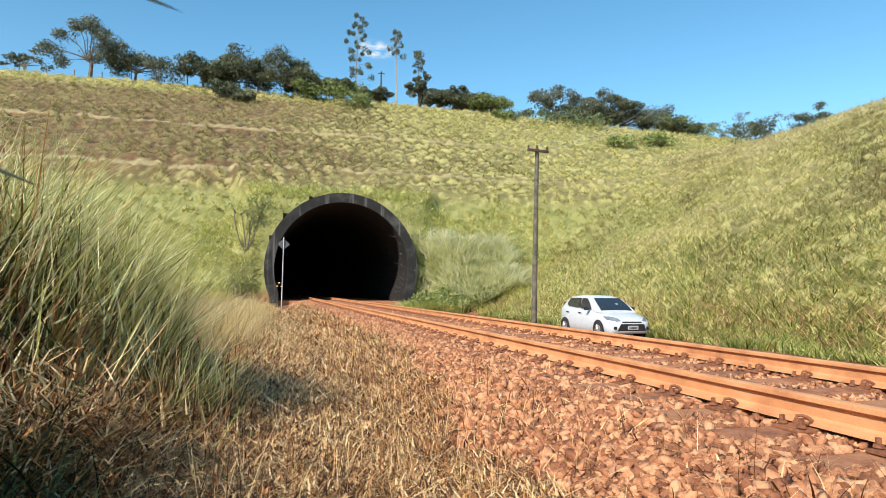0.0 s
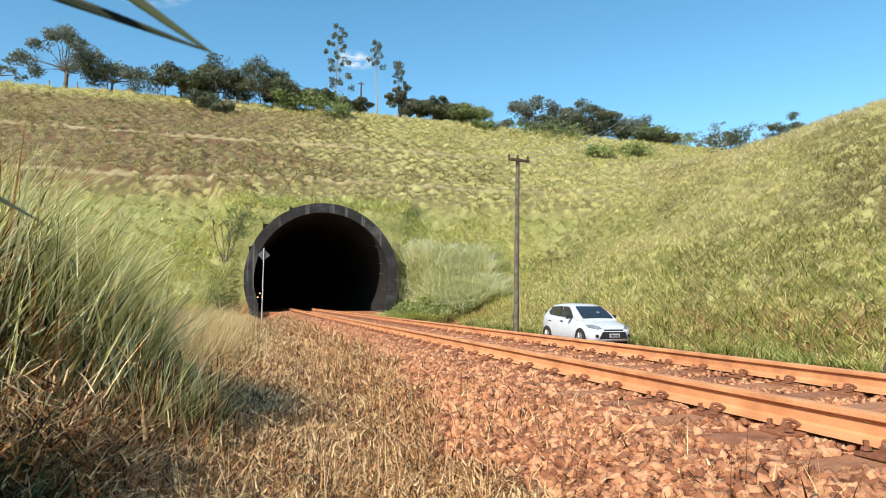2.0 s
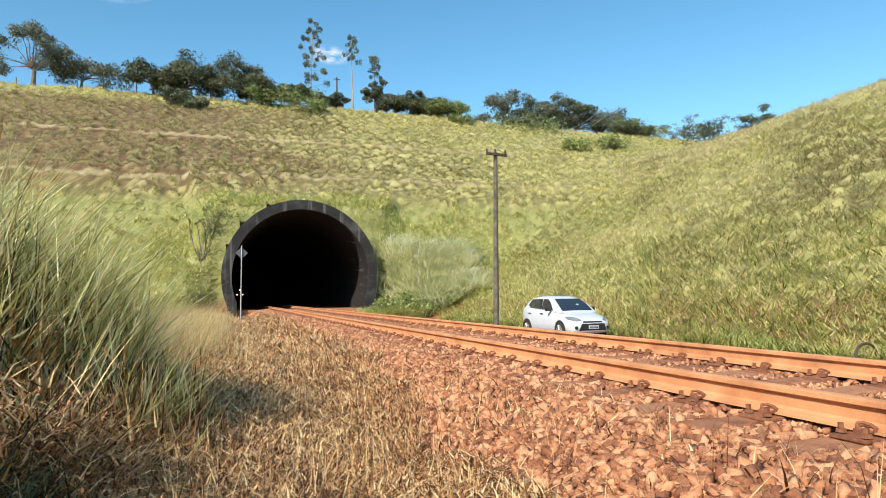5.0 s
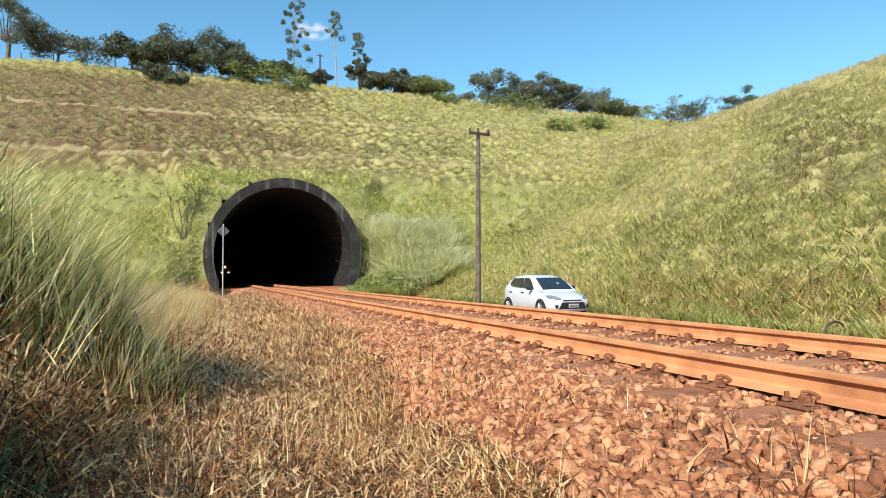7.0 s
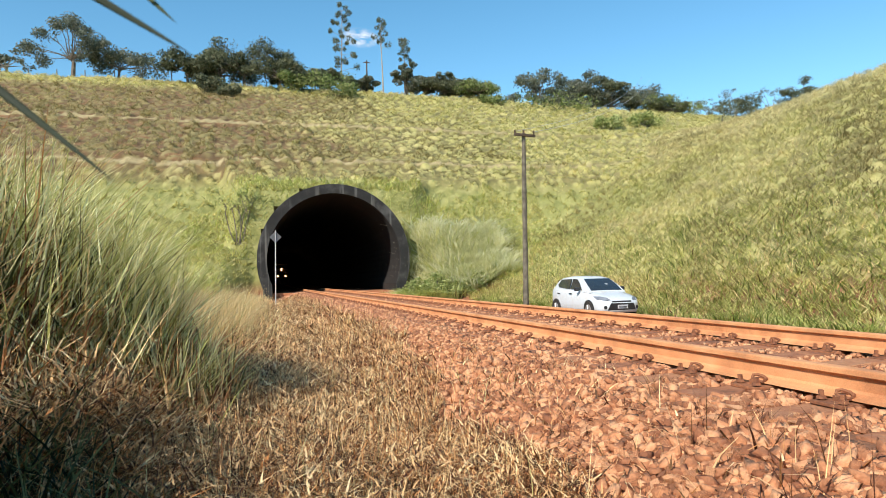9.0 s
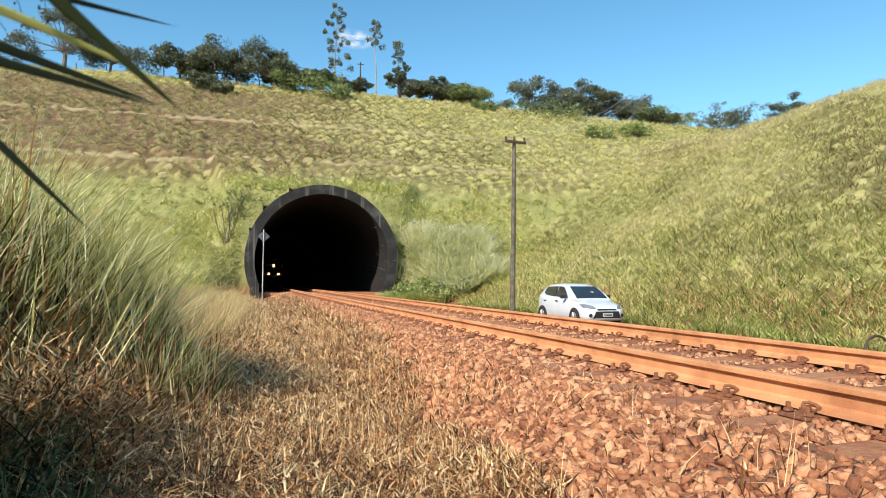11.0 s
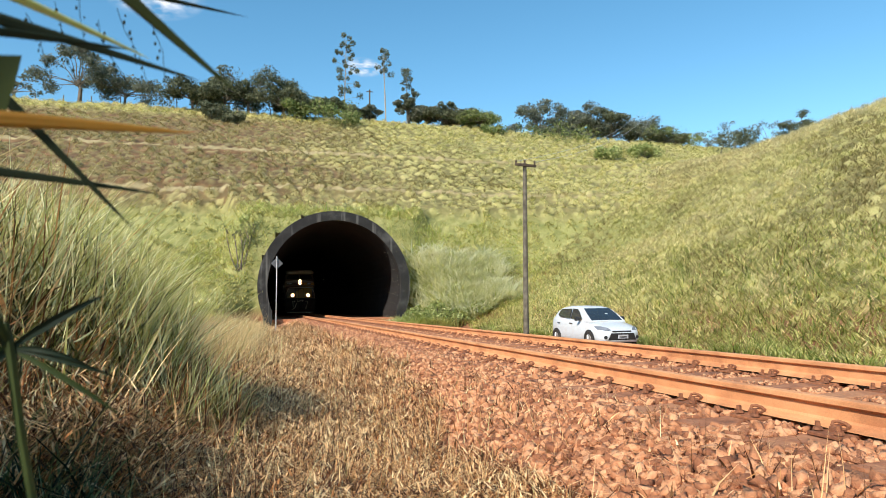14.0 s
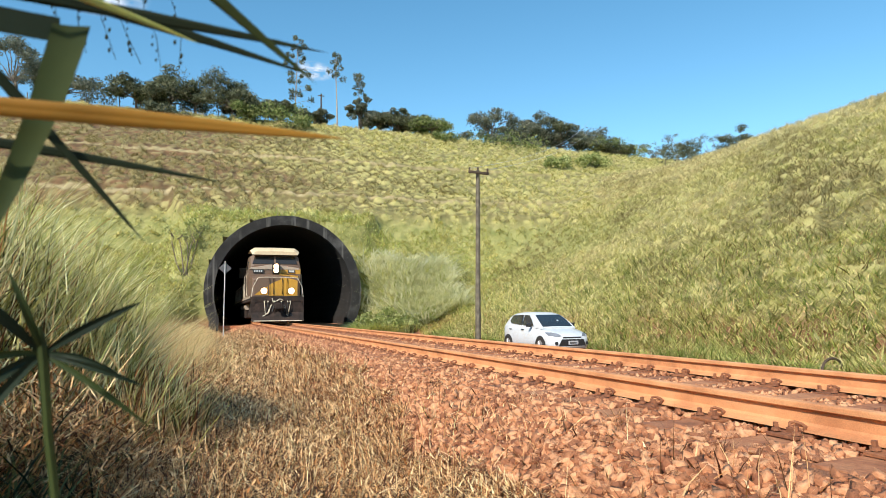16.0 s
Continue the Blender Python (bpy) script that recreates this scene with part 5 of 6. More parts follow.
        p("cab_handrail", lambda b: [bent(b, [(s * 1.56, y, 1.6), (s * 1.62, y, 1.66), (s * 1.62, y, 2.9), (s * 1.56, y, 2.96)], 0.018, 6) for y in (2.1, 4.5)], M_LOCORAIL, "pale cab handrail")
        p("sand_pipe", lambda b: bent(b, [(s * 0.95, 1.6, 1.2), (s * 1.02, 1.5, 0.7), (s * 0.85, 1.45, 0.15)], 0.025, 6), M_LOCORAIL, "pale sand pipe")
    # nose: rings from the front face back to the cab
    def ring(y, w, z0, z1, ch):
        return [(w, y, z0), (w, y, z1 - ch), (w * 0.55, y, z1 - ch * 0.25), (0, y, z1), (-w * 0.55, y, z1 - ch * 0.25), (-w, y, z1 - ch), (-w, y, z0)]
    p("nose", lambda b: skin(b, [ring(1.05, 1.28, 1.55, 2.74, 0.22), (ring(1.12, 1.38, 1.55, 2.82, 0.22)), ring(2.15, 1.46, 1.55, 2.98, 0.2)]), M_LOCOGREY, "dark grey nose")
    p("paint_brow", lambda b: sheet(b, [(0.22, 1.94, 2.96), (1.52, 1.94, 2.96), (1.52, 1.94, 3.26), (0.9, 1.94, 3.34), (0.26, 1.94, 3.42)], 0.012, (0, -1, 0)), M_LOCOYELLOW, "yellow paint under the brow")
    # yellow paint on the nose: a broad field with a dark stroke, and a wedge low on the other side
    p("paint_field", lambda b: sheet(b, [(-0.42, 1.045, 1.6), (1.24, 1.045, 1.6), (1.24, 1.045, 2.5), (0.95, 1.045, 2.6), (0.3, 1.045, 2.68), (0.24, 1.045, 2.55), (-0.1, 1.045, 2.42), (-0.42, 1.045, 2.24)], 0.012, (0, -1, 0)), M_LOCOYELLOW, "yellow paint field")
    p("paint_wedge", lambda b: sheet(b, [(-1.24, 1.045, 1.66), (-0.48, 1.045, 1.66), (-0.48, 1.045, 2.16), (-0.8, 1.045, 1.98)], 0.012, (0, -1, 0)), M_LOCOYELLOW, "yellow paint wedge")
    for x in (-0.42, -0.16, 0.34, 0.62):
        p("nose_grab", lambda b: bent(b, [(x, 1.05, 1.7), (x, 0.97, 1.74), (x, 0.97, 2.6), (x, 1.05, 2.64)], 0.022, 6), M_LOCODARK, "nose grab iron")
    p("paint_top", lambda b: sheet(b, [(0.2, 1.14, 2.83), (1.28, 1.14, 2.68), (1.4, 2.13, 2.85), (0.24, 2.13, 2.985)], 0.014, (0.12, -0.15, 1)), M_LOCOYELLOW, "yellow paint on the nose top")
    p("nose_door", lambda b: box(b, 0.62, 0.03, 0.75, pose(0.12, 1.03, 1.98), bevel=0.02), M_LOCOYELLOW, "yellow nose door")
    # cab
    def cab(b):
        def cr(y, z1):
            return [(1.52, y, 1.55), (1.54, y, 3.2), (1.42, y, z1 - 0.1), (1.2, y, z1), (-1.2, y, z1), (-1.42, y, z1 - 0.1), (-1.54, y, 3.2), (-1.52, y, 1.55)]
        skin(b, [cr(1.95, 3.45), cr(2.25, 4.12), cr(4.6, 4.2)])
    p("cab", cab, M_LOCOGREY, "dirty grey cab")
    p("windscreen", lambda b: sheet(b, [(-1.32, 1.985, 3.55), (1.32, 1.985, 3.55), (1.18, 2.18, 4.02), (-1.18, 2.18, 4.02)], 0.03, (0, -0.92, 0.4)), M_LOCOGLASS, "dark dusty windscreen")
    p("windscreen_post", lambda b: box(b, 0.1, 0.05, 0.5, pose(0, 2.03, 3.79, -22, 0, 0)), M_LOCOGREY)
    p("brow", lambda b: skin(b, [[(-1.5, 1.9, 3.22), (1.5, 1.9, 3.22), (1.42, 1.9, 3.30), (0, 1.9, 3.52), (-1.42, 1.9, 3.30)], [(-1.5, 2.2, 3.25), (1.5, 2.2, 3.25), (1.42, 2.2, 3.42), (0, 2.2, 3.58), (-1.42, 2.2, 3.42)]]), M_LOCOBROW, "pale dusty brow")
    def roof(b):
        def rr(y, w, z):
            return [(w, y, z - 0.22), (w * 0.82, y, z - 0.02), (0, y, z), (-w * 0.82, y, z - 0.02), (-w, y, z - 0.22)]
        skin(b, [rr(1.82, 1.34, 4.32), rr(1.95, 1.42, 4.47), rr(2.3, 1.46, 4.58), rr(4.7, 1.46, 4.6)])
    p("cab_roof", roof, M_LOCOROOF, "pale dusty cab roof")
    for s in (-1, 1):
        p("cab_window", lambda b: box(b, 0.03, 0.9, 0.55, pose(s * 1.50, 3.3, 3.5, 0, s * -8, 0), bevel=0.02), M_CARGLASS, "dark cab side window")
        nb = p("number_board", lambda b: box(b, 0.62 if s < 0 else 0.4, 0.05, 0.2, pose(s * 0.98, 1.9, 3.11), bevel=0.01), M_BOARD, "dark number board")
        p("letter_bars", lambda b: [box(b, 0.07, 0.01, 0.12, pose(s * 0.98 - 0.2 + 0.13 * i if s < 0 else 0.86 + 0.08 * i, 1.872, 3.11)) for i in range(4)], M_BARS, "", nb)
        dl = p("ditch_light", lambda b: rod(b, (s * 0.77, 0.35, 1.86), (s * 0.77, 0.12, 1.86), 0.18, 0.22, 16), M_LOCODARK, "ditch light housing")
        p("lens", lambda b: rod(b, (s * 0.77, 0.12, 1.86), (s * 0.77, 0.105, 1.86), 0.185, 0.185, 16), M_BEAM, "lit ditch light", dl)
        p("corner_handrail", lambda b: (bent(b, [(s * 1.45, 0.15, 0.75), (s * 1.45, 0.1, 1.6), (s * 1.38, 0.1, 2.1), (s * 1.12, 0.1, 2.6), (s * 0.9, 0.1, 2.64), (0, 0.1, 2.64)], 0.02, 6)), M_LOCORAIL, "pale corner handrail")
        p("side_handrail", lambda b: (rod(b, (s * 1.46, 4.9, 2.55), (s * 1.46, 21.6, 2.55), 0.022, 0.022, 6), [rod(b, (s * 1.46, 5.2 + 1.8 * i, 1.5), (s * 1.46, 5.2 + 1.8 * i, 2.55), 0.02, 0.02, 6) for i in range(10)]), M_LOCORAIL, "side handrail on posts")
    hl = p("headlight", lambda b: box(b, 0.40, 0.5, 0.62, pose(0.02, 1.66, 3.25), bevel=0.05), M_LOCODARK, "twin headlight housing")
    for z in (3.37, 3.13):
        p("lens", lambda b: rod(b, (0.02, 1.41, z), (0.02, 1.395, z), 0.16, 0.16, 16), M_BEAM, "lit headlight", hl)
    # long hood
    def hood(b):
        def hr(y, w, z):
            return [(w, y, 1.55), (w, y, z - 0.3), (w * 0.8, y, z), (-w * 0.8, y, z), (-w, y, z - 0.3), (-w, y, 1.55)]
        skin(b, [hr(4.6, 0.98, 4.1), hr(16.2, 0.98, 4.1)])
    p("engine_hood", hood, M_LOCOGREY, "grey engine hood")
    for s in (-1, 1):
        for i in range(9):
            p("hood_door", lambda b: box(b, 0.03, 1.08, 1.9, pose(s * 0.985, 5.5 + 1.2 * i, 2.65), bevel=0.012), M_LOCOGREY)
    p("radiator", lambda b: (box(b, 2.9, 4.4, 0.9, pose(0, 18.6, 3.85), bevel=0.06), box(b, 2.0, 4.4, 1.9, pose(0, 18.6, 2.5), bevel=0.03)), M_LOCOGREY, "winged radiator housing")
    p("exhaust", lambda b: box(b, 0.9, 1.2, 0.25, pose(0, 9.5, 4.2), bevel=0.03), M_LOCODARK)
    p("fuel_tank", lambda b: box(b, 2.7, 5.0, 0.85, pose(0, 11.2, 0.68), bevel=0.12), M_LOCODARK, "fuel tank")
    for cy in (4.2, 18.0):
        for s in (-1, 1):
            tk = p("bogie_frame", lambda b: (box(b, 0.16, 4.6, 0.34, pose(s * 1.12, cy, 0.78), bevel=0.04), [box(b, 0.2, 0.46, 0.4, pose(s * 1.14, cy + d, 0.56), bevel=0.05) for d in (-1.85, 0, 1.85)], [rod(b, (s * 1.14, cy + d, 0.5), (s * 1.14, cy + d, 1.0), 0.11, 0.11, 10) for d in (-1.0, 1.0)]), M_LOCODARK, "bogie side frame")
            for d in (-1.85, 0, 1.85):
                p("wheel", lambda b: (rod(b, (s * 0.77, cy + d, 0.53), (s * 0.90, cy + d, 0.53), 0.53, 0.53, 24), rod(b, (s * 0.74, cy + d, 0.53), (s * 0.78, cy + d, 0.53), 0.56, 0.56, 24)), M_IRON, "steel wheel", tk)
    return lo


LOCO = build_locomotive()


# ---- ballast ----
def stone_shape(seed):
    r = np.random.default_rng(seed)
    bm = bmesh.new()
    if seed % 3:
        bmesh.ops.create_cube(bm, size=1.5)
        corner = [bm.verts[:][i] for i in r.choice(8, 2, replace=False)]
        bmesh.ops.bevel(bm, geom=corner, offset=float(r.uniform(0.35, 0.7)), segments=1, affect="VERTICES")
        bmesh.ops.triangulate(bm, faces=bm.faces[:])
    else:
        bmesh.ops.create_icosphere(bm, subdivisions=1, radius=1.0)
    v = np.array([q.co[:] for q in bm.verts])
    bm.verts.index_update()
    f = np.array([[w.index for w in q.verts] for q in bm.faces])
    bm.free()
    v *= r.uniform(0.65, 1.2, (len(v), 1))
    v += v[:, [1, 2, 0]] * r.uniform(-0.3, 0.3, 3)
    v *= np.array([1.1, r.uniform(0.55, 0.9), r.uniform(0.4, 0.75)])
    return v, f


def rotations(n, tilt=0.75):
    a = rng.uniform(0, 2 * np.pi, n)
    bx, by = rng.normal(0, tilt, n), rng.normal(0, tilt, n)
    ca, sa, cb, sb, cc, sc = np.cos(a), np.sin(a), np.cos(bx), np.sin(bx), np.cos(by), np.sin(by)
    z, o = np.zeros(n), np.ones(n)
    def m(rows):
        return np.stack([np.stack(r, -1) for r in rows], -2)
    rz = m([[ca, -sa, z], [sa, ca, z], [z, z, o]])
    rx = m([[o, z, z], [z, cb, -sb], [z, sb, cb]])
    ry = m([[cc, z, sc], [z, o, z], [-sc, z, cc]])
    return rz @ rx @ ry


def build_ballast():
    bed = tagged(new("ballast"), "bed of broken stones covered with red ore dust", "ballast", kind="structure")
    shapes = [stone_shape(i) for i in range(14)]

    def field(n, x0, x1, y0, y1, s0, s1, lift=0.0):
        x, y = rng.uniform(x0, x1, n), rng.uniform(y0, y1, n)
        s = rng.uniform(s0, s1, n)
        ph = np.mod(y - 2.02 + SPACING / 2, SPACING) - SPACING / 2
        wood = (np.abs(ph) < 0.14) & (x > -0.58) & (x < 2.25)
        rail = (np.abs(x) < 0.10) | (np.abs(x - GAUGE) < 0.10)
        z = land(x, y) + np.where(wood, -0.05, 0.0) - 0.2 * s + lift - 0.02 * rail
        plate = wood & ((np.abs(x) < 0.21) | (np.abs(x - GAUGE) < 0.21))
        ok = ~(rail & (s > 0.04)) & ~plate & ~(wood & (rng.random(n) < 0.75))
        return x[ok], y[ok], z[ok], s[ok]

    # single stones nearest the path
    x, y, z, s = field(420, -1.3, -0.3, 1.6, 2.9, 0.022, 0.045, 0.02)
    x, y, z, s = x[:300], y[:300], z[:300], s[:300]
    meshes = []
    for v, f in shapes:
        me = bpy.data.meshes.new("stone")
        me.from_pydata(v.tolist(), [], f.tolist())
        me.materials.append(M_STONE_ONE)
        meshes.append(me)
    for i in range(len(x)):
        ob = new("stone", meshes[i % 14])
        ob.parent = bed
        ob.matrix_basis = pose(x[i], y[i], z[i], rng.uniform(-30, 30), rng.uniform(-30, 30), rng.uniform(0, 360)) @ Matrix.Scale(float(s[i]), 4)
    vs, ts, off = [], [], 0
    for args in ((900, -2.0, 0.1, -9, 0.8, 0.03, 0.05), (700, 0.1, 2.5, -9, 1.2, 0.03, 0.05),
                 (6500, -2.0, 0.1, 0.8, 3.4, 0.014, 0.038), (900, -1.5, -0.1, 0.9, 3.6, 0.03, 0.052, 0.02),
                 (9500, -1.8, 0.1, 3.2, 9.0, 0.016, 0.042, 0.008), (1500, -1.6, -0.1, 3.4, 9.0, 0.03, 0.055, 0.025),
                 (5600, -1.6, -0.1, 9.0, 20, 0.022, 0.055, 0.01), (2600, -1.6, -0.1, 20, 45, 0.04, 0.08),
                 (2600, -0.16, 0.16, 0.8, 14, 0.014, 0.034, 0.03), (2600, 1.5, 1.83, 1.0, 16, 0.014, 0.034, 0.03),
                 (5800, 0.1, 2.4, 1.2, 9, 0.016, 0.04, 0.012), (2800, 0.1, 2.6, 9, 20, 0.024, 0.05, 0.012), (1500, 0.1, 2.8, 20, 45, 0.035, 0.07)):
        x, y, z, s = field(*args)
        rot = rotations(len(x))
        for k, (v, f) in enumerate(shapes):
            q = np.arange(len(x)) % 14 == k
            m = int(q.sum())
            p3 = np.einsum("nij,vj->nvi", rot[q], v) * s[q][:, None, None] + np.stack([x[q], y[q], z[q]], 1)[:, None, :]
            vs.append(p3.reshape(-1, 3))
            ts.append((f[None] + (np.arange(m) * len(v))[:, None, None]).reshape(-1, 3) + off)
            off += m * len(v)
    ob = raw_tris("loose_stones", np.concatenate(vs), np.concatenate(ts), [M_STONE], bed)
    tagged(ob, kind="stuff")


build_ballast()


# ---- small things on the slopes ----
def fence_post(x, y, h):
    g = float(land(np.array([x]), np.array([y]))[0])
    bm = bmesh.new()
    rod(bm, (0, 0, -0.2), (random.uniform(-0.06, 0.06), 0, h), 0.07, 0.055, 7)
    ob = part("fence_post", bm, M_POLE)
    ob.location = (x, y, g)
    return tagged(ob, "weathered wooden fence post on the hill crest", "fence post", "fence posts on the crest")


for i in range(16):
    fence_post(-42 + 3.1 * i + random.uniform(-0.4, 0.4), 86.5 + random.uniform(-0.3, 0.3), 1.25)
for x, y in ((61.5, 70.0), (58.2, 74.0), (64.5, 66.0)):
    fence_post(x, y, 1.4)


def crest_pole():
    x, y, top = enlarged(10.1, 80.0, 28.4)
    g = float(land(np.array([x]), np.array([y]))[0])
    p = tagged(new("utility_pole"), "thin dark utility pole standing on the hill crest", "utility pole")
    bm = bmesh.new()
    rod(bm, (x, y, g - 0.3), (x, y, top), 0.12, 0.09, 8)
    part("shaft", bm, M_DARKWOOD, p)
    bm = bmesh.new()
    box(bm, 0.9, 0.1, 0.1, pose(x, y, top - 0.3))
    part("crossarm", bm, M_DARKWOOD, p)


crest_pole()


def wire(a, b, sag):
    bm = bmesh.new()
    a, b = Vector(a), Vector(b)
    bent(bm, [a.lerp(b, i / 16) - Vector((0, 0, sag * 4 * (i / 16) * (1 - i / 16))) for i in range(17)], 0.012, 5)
    return tagged(part("overhead_wire", bm, M_GALV), "thin pale overhead wire sagging from the pole", "wire", "overhead wires")


wire((7.75, 25.38, 6.78), (55.0, 88.0, 31.5), 1.2)
wire((8.62, 25.38, 6.78), (56.4, 88.0, 31.2), 1.2)


def dry_hoop():
    bm = bmesh.new()
    g = float(land(np.array([10.2]), np.array([10.3]))[0])
    pts = [(10.5 - 0.5 * math.cos(a), 10.3 + 0.1 * a, g + 0.38 * math.sin(a)) for a in [math.pi * i / 12 for i in range(13)]]
    bent(bm, pts, 0.03, 8)
    tagged(part("bent_stalk", bm, M_DARKWOOD), "dead woody stalk bent over in an arch", "dead stalk")


dry_hoop()


# ---- clouds ----
def cloud_material(seed):
    m = bpy.data.materials.new("thin_cloud")
    m.use_nodes = True
    n, l = m.node_tree.nodes, m.node_tree.links
    em, tr, mx = n.new("ShaderNodeEmission"), n.new("ShaderNodeBsdfTransparent"), n.new("ShaderNodeMixShader")
    em.inputs[0].default_value = (0.80, 0.86, 0.93, 1)
    tc, ns, mp, gr, ml = n.new("ShaderNodeTexCoord"), n.new("ShaderNodeTexNoise"), n.new("ShaderNodeMapping"), n.new("ShaderNodeTexGradient"), n.new("ShaderNodeMath")
    gr.gradient_type = "SPHERICAL"
    mp.inputs["Location"].default_value = (seed, 0, seed * 0.7)
    ns.inputs["Scale"].default_value, ns.inputs["Detail"].default_value = 2.2, 7.0
    rp = n.new("ShaderNodeMapRange")
    rp.inputs["From Min"].default_value, rp.inputs["From Max"].default_value, rp.inputs["To Max"].default_value = 0.36, 0.66, 1.5
    ml.operation, ml.use_clamp = "MULTIPLY", True
    l.new(tc.outputs["Object"], mp.inputs["Vector"])
    l.new(mp.outputs[0], ns.inputs["Vector"])
    l.new(tc.outputs["Object"], gr.inputs["Vector"])
    l.new(ns.outputs["Fac"], rp.inputs["Value"])
    l.new(rp.outputs[0], ml.inputs[0])
    l.new(gr.outputs["Fac"], ml.inputs[1])
    l.new(ml.outputs[0], mx.inputs[0])
    l.new(tr.outputs[0], mx.inputs[1])
    l.new(em.outputs[0], mx.inputs[2])
    l.new(mx.outputs[0], n["Material Output"].inputs[0])
    return m


def cloud(x, y, z, w, seed):
    """A far thin wisp: one sheet with ragged soft edges."""
    bm = bmesh.new()
    bmesh.ops.create_grid(bm, x_segments=2, y_segments=2, size=1.0, matrix=Matrix.Rotation(radians(90), 4, "X"))
    ob = part("cloud", bm, cloud_material(seed))
    ob.matrix_basis = Matrix.Translation((x, y, z)) @ Matrix.Diagonal((w, 1, w * 0.5, 1))
    ob.visible_shadow = False
    tagged(ob, "small thin white cloud in the blue sky", "cloud", kind="structure")


cloud(209, 1400, 536, 48, 3.1)
cloud(-222, 1400, 645, 100, 8.4)


# ---- leaves close to the camera ----
def near_leaf(length, width, mat, label, droop=0.04, side=0.03):
    """A folded grass leaf: tip at the origin, running back along -y, with a slight arch."""
    bm = bmesh.new()
    rows = []
    n = 16
    for i in range(n + 1):
        t = i / n
        w = width * 0.5 * min(1.0, (t * 2.6) ** 0.75) * (1 - 0.25 * t)
        x, z = side * (t * t) * length, -droop * math.sin(t * 2.2) * length
        y = -t * length
        rows.append([bm.verts.new((x - w, y, z + 0.18 * w)), bm.verts.new((x - w * 0.1, y, z - 0.1 * w)), bm.verts.new((x + w * 0.1, y, z - 0.1 * w)), bm.verts.new((x + w, y, z + 0.18 * w))])
    for a, b in zip(rows, rows[1:]):
        for k in range(3):
            bm.faces.new((a[k], a[k + 1], b[k + 1], b[k]))
    ob = part("grass_leaf", bm, mat)
    sol = ob.modifiers.new("thickness", "SOLIDIFY")
    sol.thickness = 0.0004
    smooth(ob, 60)
    return tagged(ob, label, "grass leaf", "leaves close to the camera")


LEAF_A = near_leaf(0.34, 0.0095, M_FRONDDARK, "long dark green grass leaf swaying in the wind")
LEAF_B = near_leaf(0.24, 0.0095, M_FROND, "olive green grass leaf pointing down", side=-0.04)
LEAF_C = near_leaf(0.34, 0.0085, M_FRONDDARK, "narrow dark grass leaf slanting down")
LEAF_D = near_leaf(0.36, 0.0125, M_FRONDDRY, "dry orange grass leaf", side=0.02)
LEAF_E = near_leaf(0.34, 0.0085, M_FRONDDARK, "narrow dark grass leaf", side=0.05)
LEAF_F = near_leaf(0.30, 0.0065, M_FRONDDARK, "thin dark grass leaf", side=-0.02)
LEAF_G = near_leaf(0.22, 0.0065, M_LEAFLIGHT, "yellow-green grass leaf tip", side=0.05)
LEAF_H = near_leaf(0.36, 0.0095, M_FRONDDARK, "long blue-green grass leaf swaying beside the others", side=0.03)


def bent_leaf():
    """A broad leaf snapped over: one arm runs to the left, the other hangs."""
    t = tagged(new("bent_leaf"), "broad green grass leaf snapped over and hanging", "grass leaf", "leaves close to the camera")
    bm = bmesh.new()
    a = [(-0.138 + 0.01 * i, 0.003 * math.sin(i * 0.3), 0.0) for i in range(14)]
    prev = None
    for x, y, z in a:
        q = (bm.verts.new((x, y + 0.0075, z)), bm.verts.new((x, y - 0.0075, z - 0.002)))
        if prev:
            bm.faces.new((prev[0], q[0], q[1], prev[1]))
        prev = q
    # upper arm takes the darker leaf material in place of real shade
    smooth(part("upper_arm", bm, M_FRONDDARK, t, "upper part, shade put into its darker leaf colour"))
    bm = bmesh.new()
    prev = None
    for i in range(17):
        u = i / 16
        x, y, z = -0.002 - 0.026 * u ** 1.8, -0.18 * u, 0.004 - 0.004 * u
        w = 0.0098 * (1 - 0.9 * u ** 1.6)
        q = (bm.verts.new((x - w, y - 0.3 * w, z)), bm.verts.new((x, y, z - 0.0015)), bm.verts.new((x + w, y + 0.3 * w, z)))
        if prev:
            bm.faces.new((prev[0], q[0], q[1], prev[1]))
            bm.faces.new((prev[1], q[1], q[2], prev[2]))
        prev = q
    return t, smooth(part("hanging_blade", bm, M_FROND, t, "hanging grey-green blade"))


BENT_LEAF, HANGING_BLADE = bent_leaf()


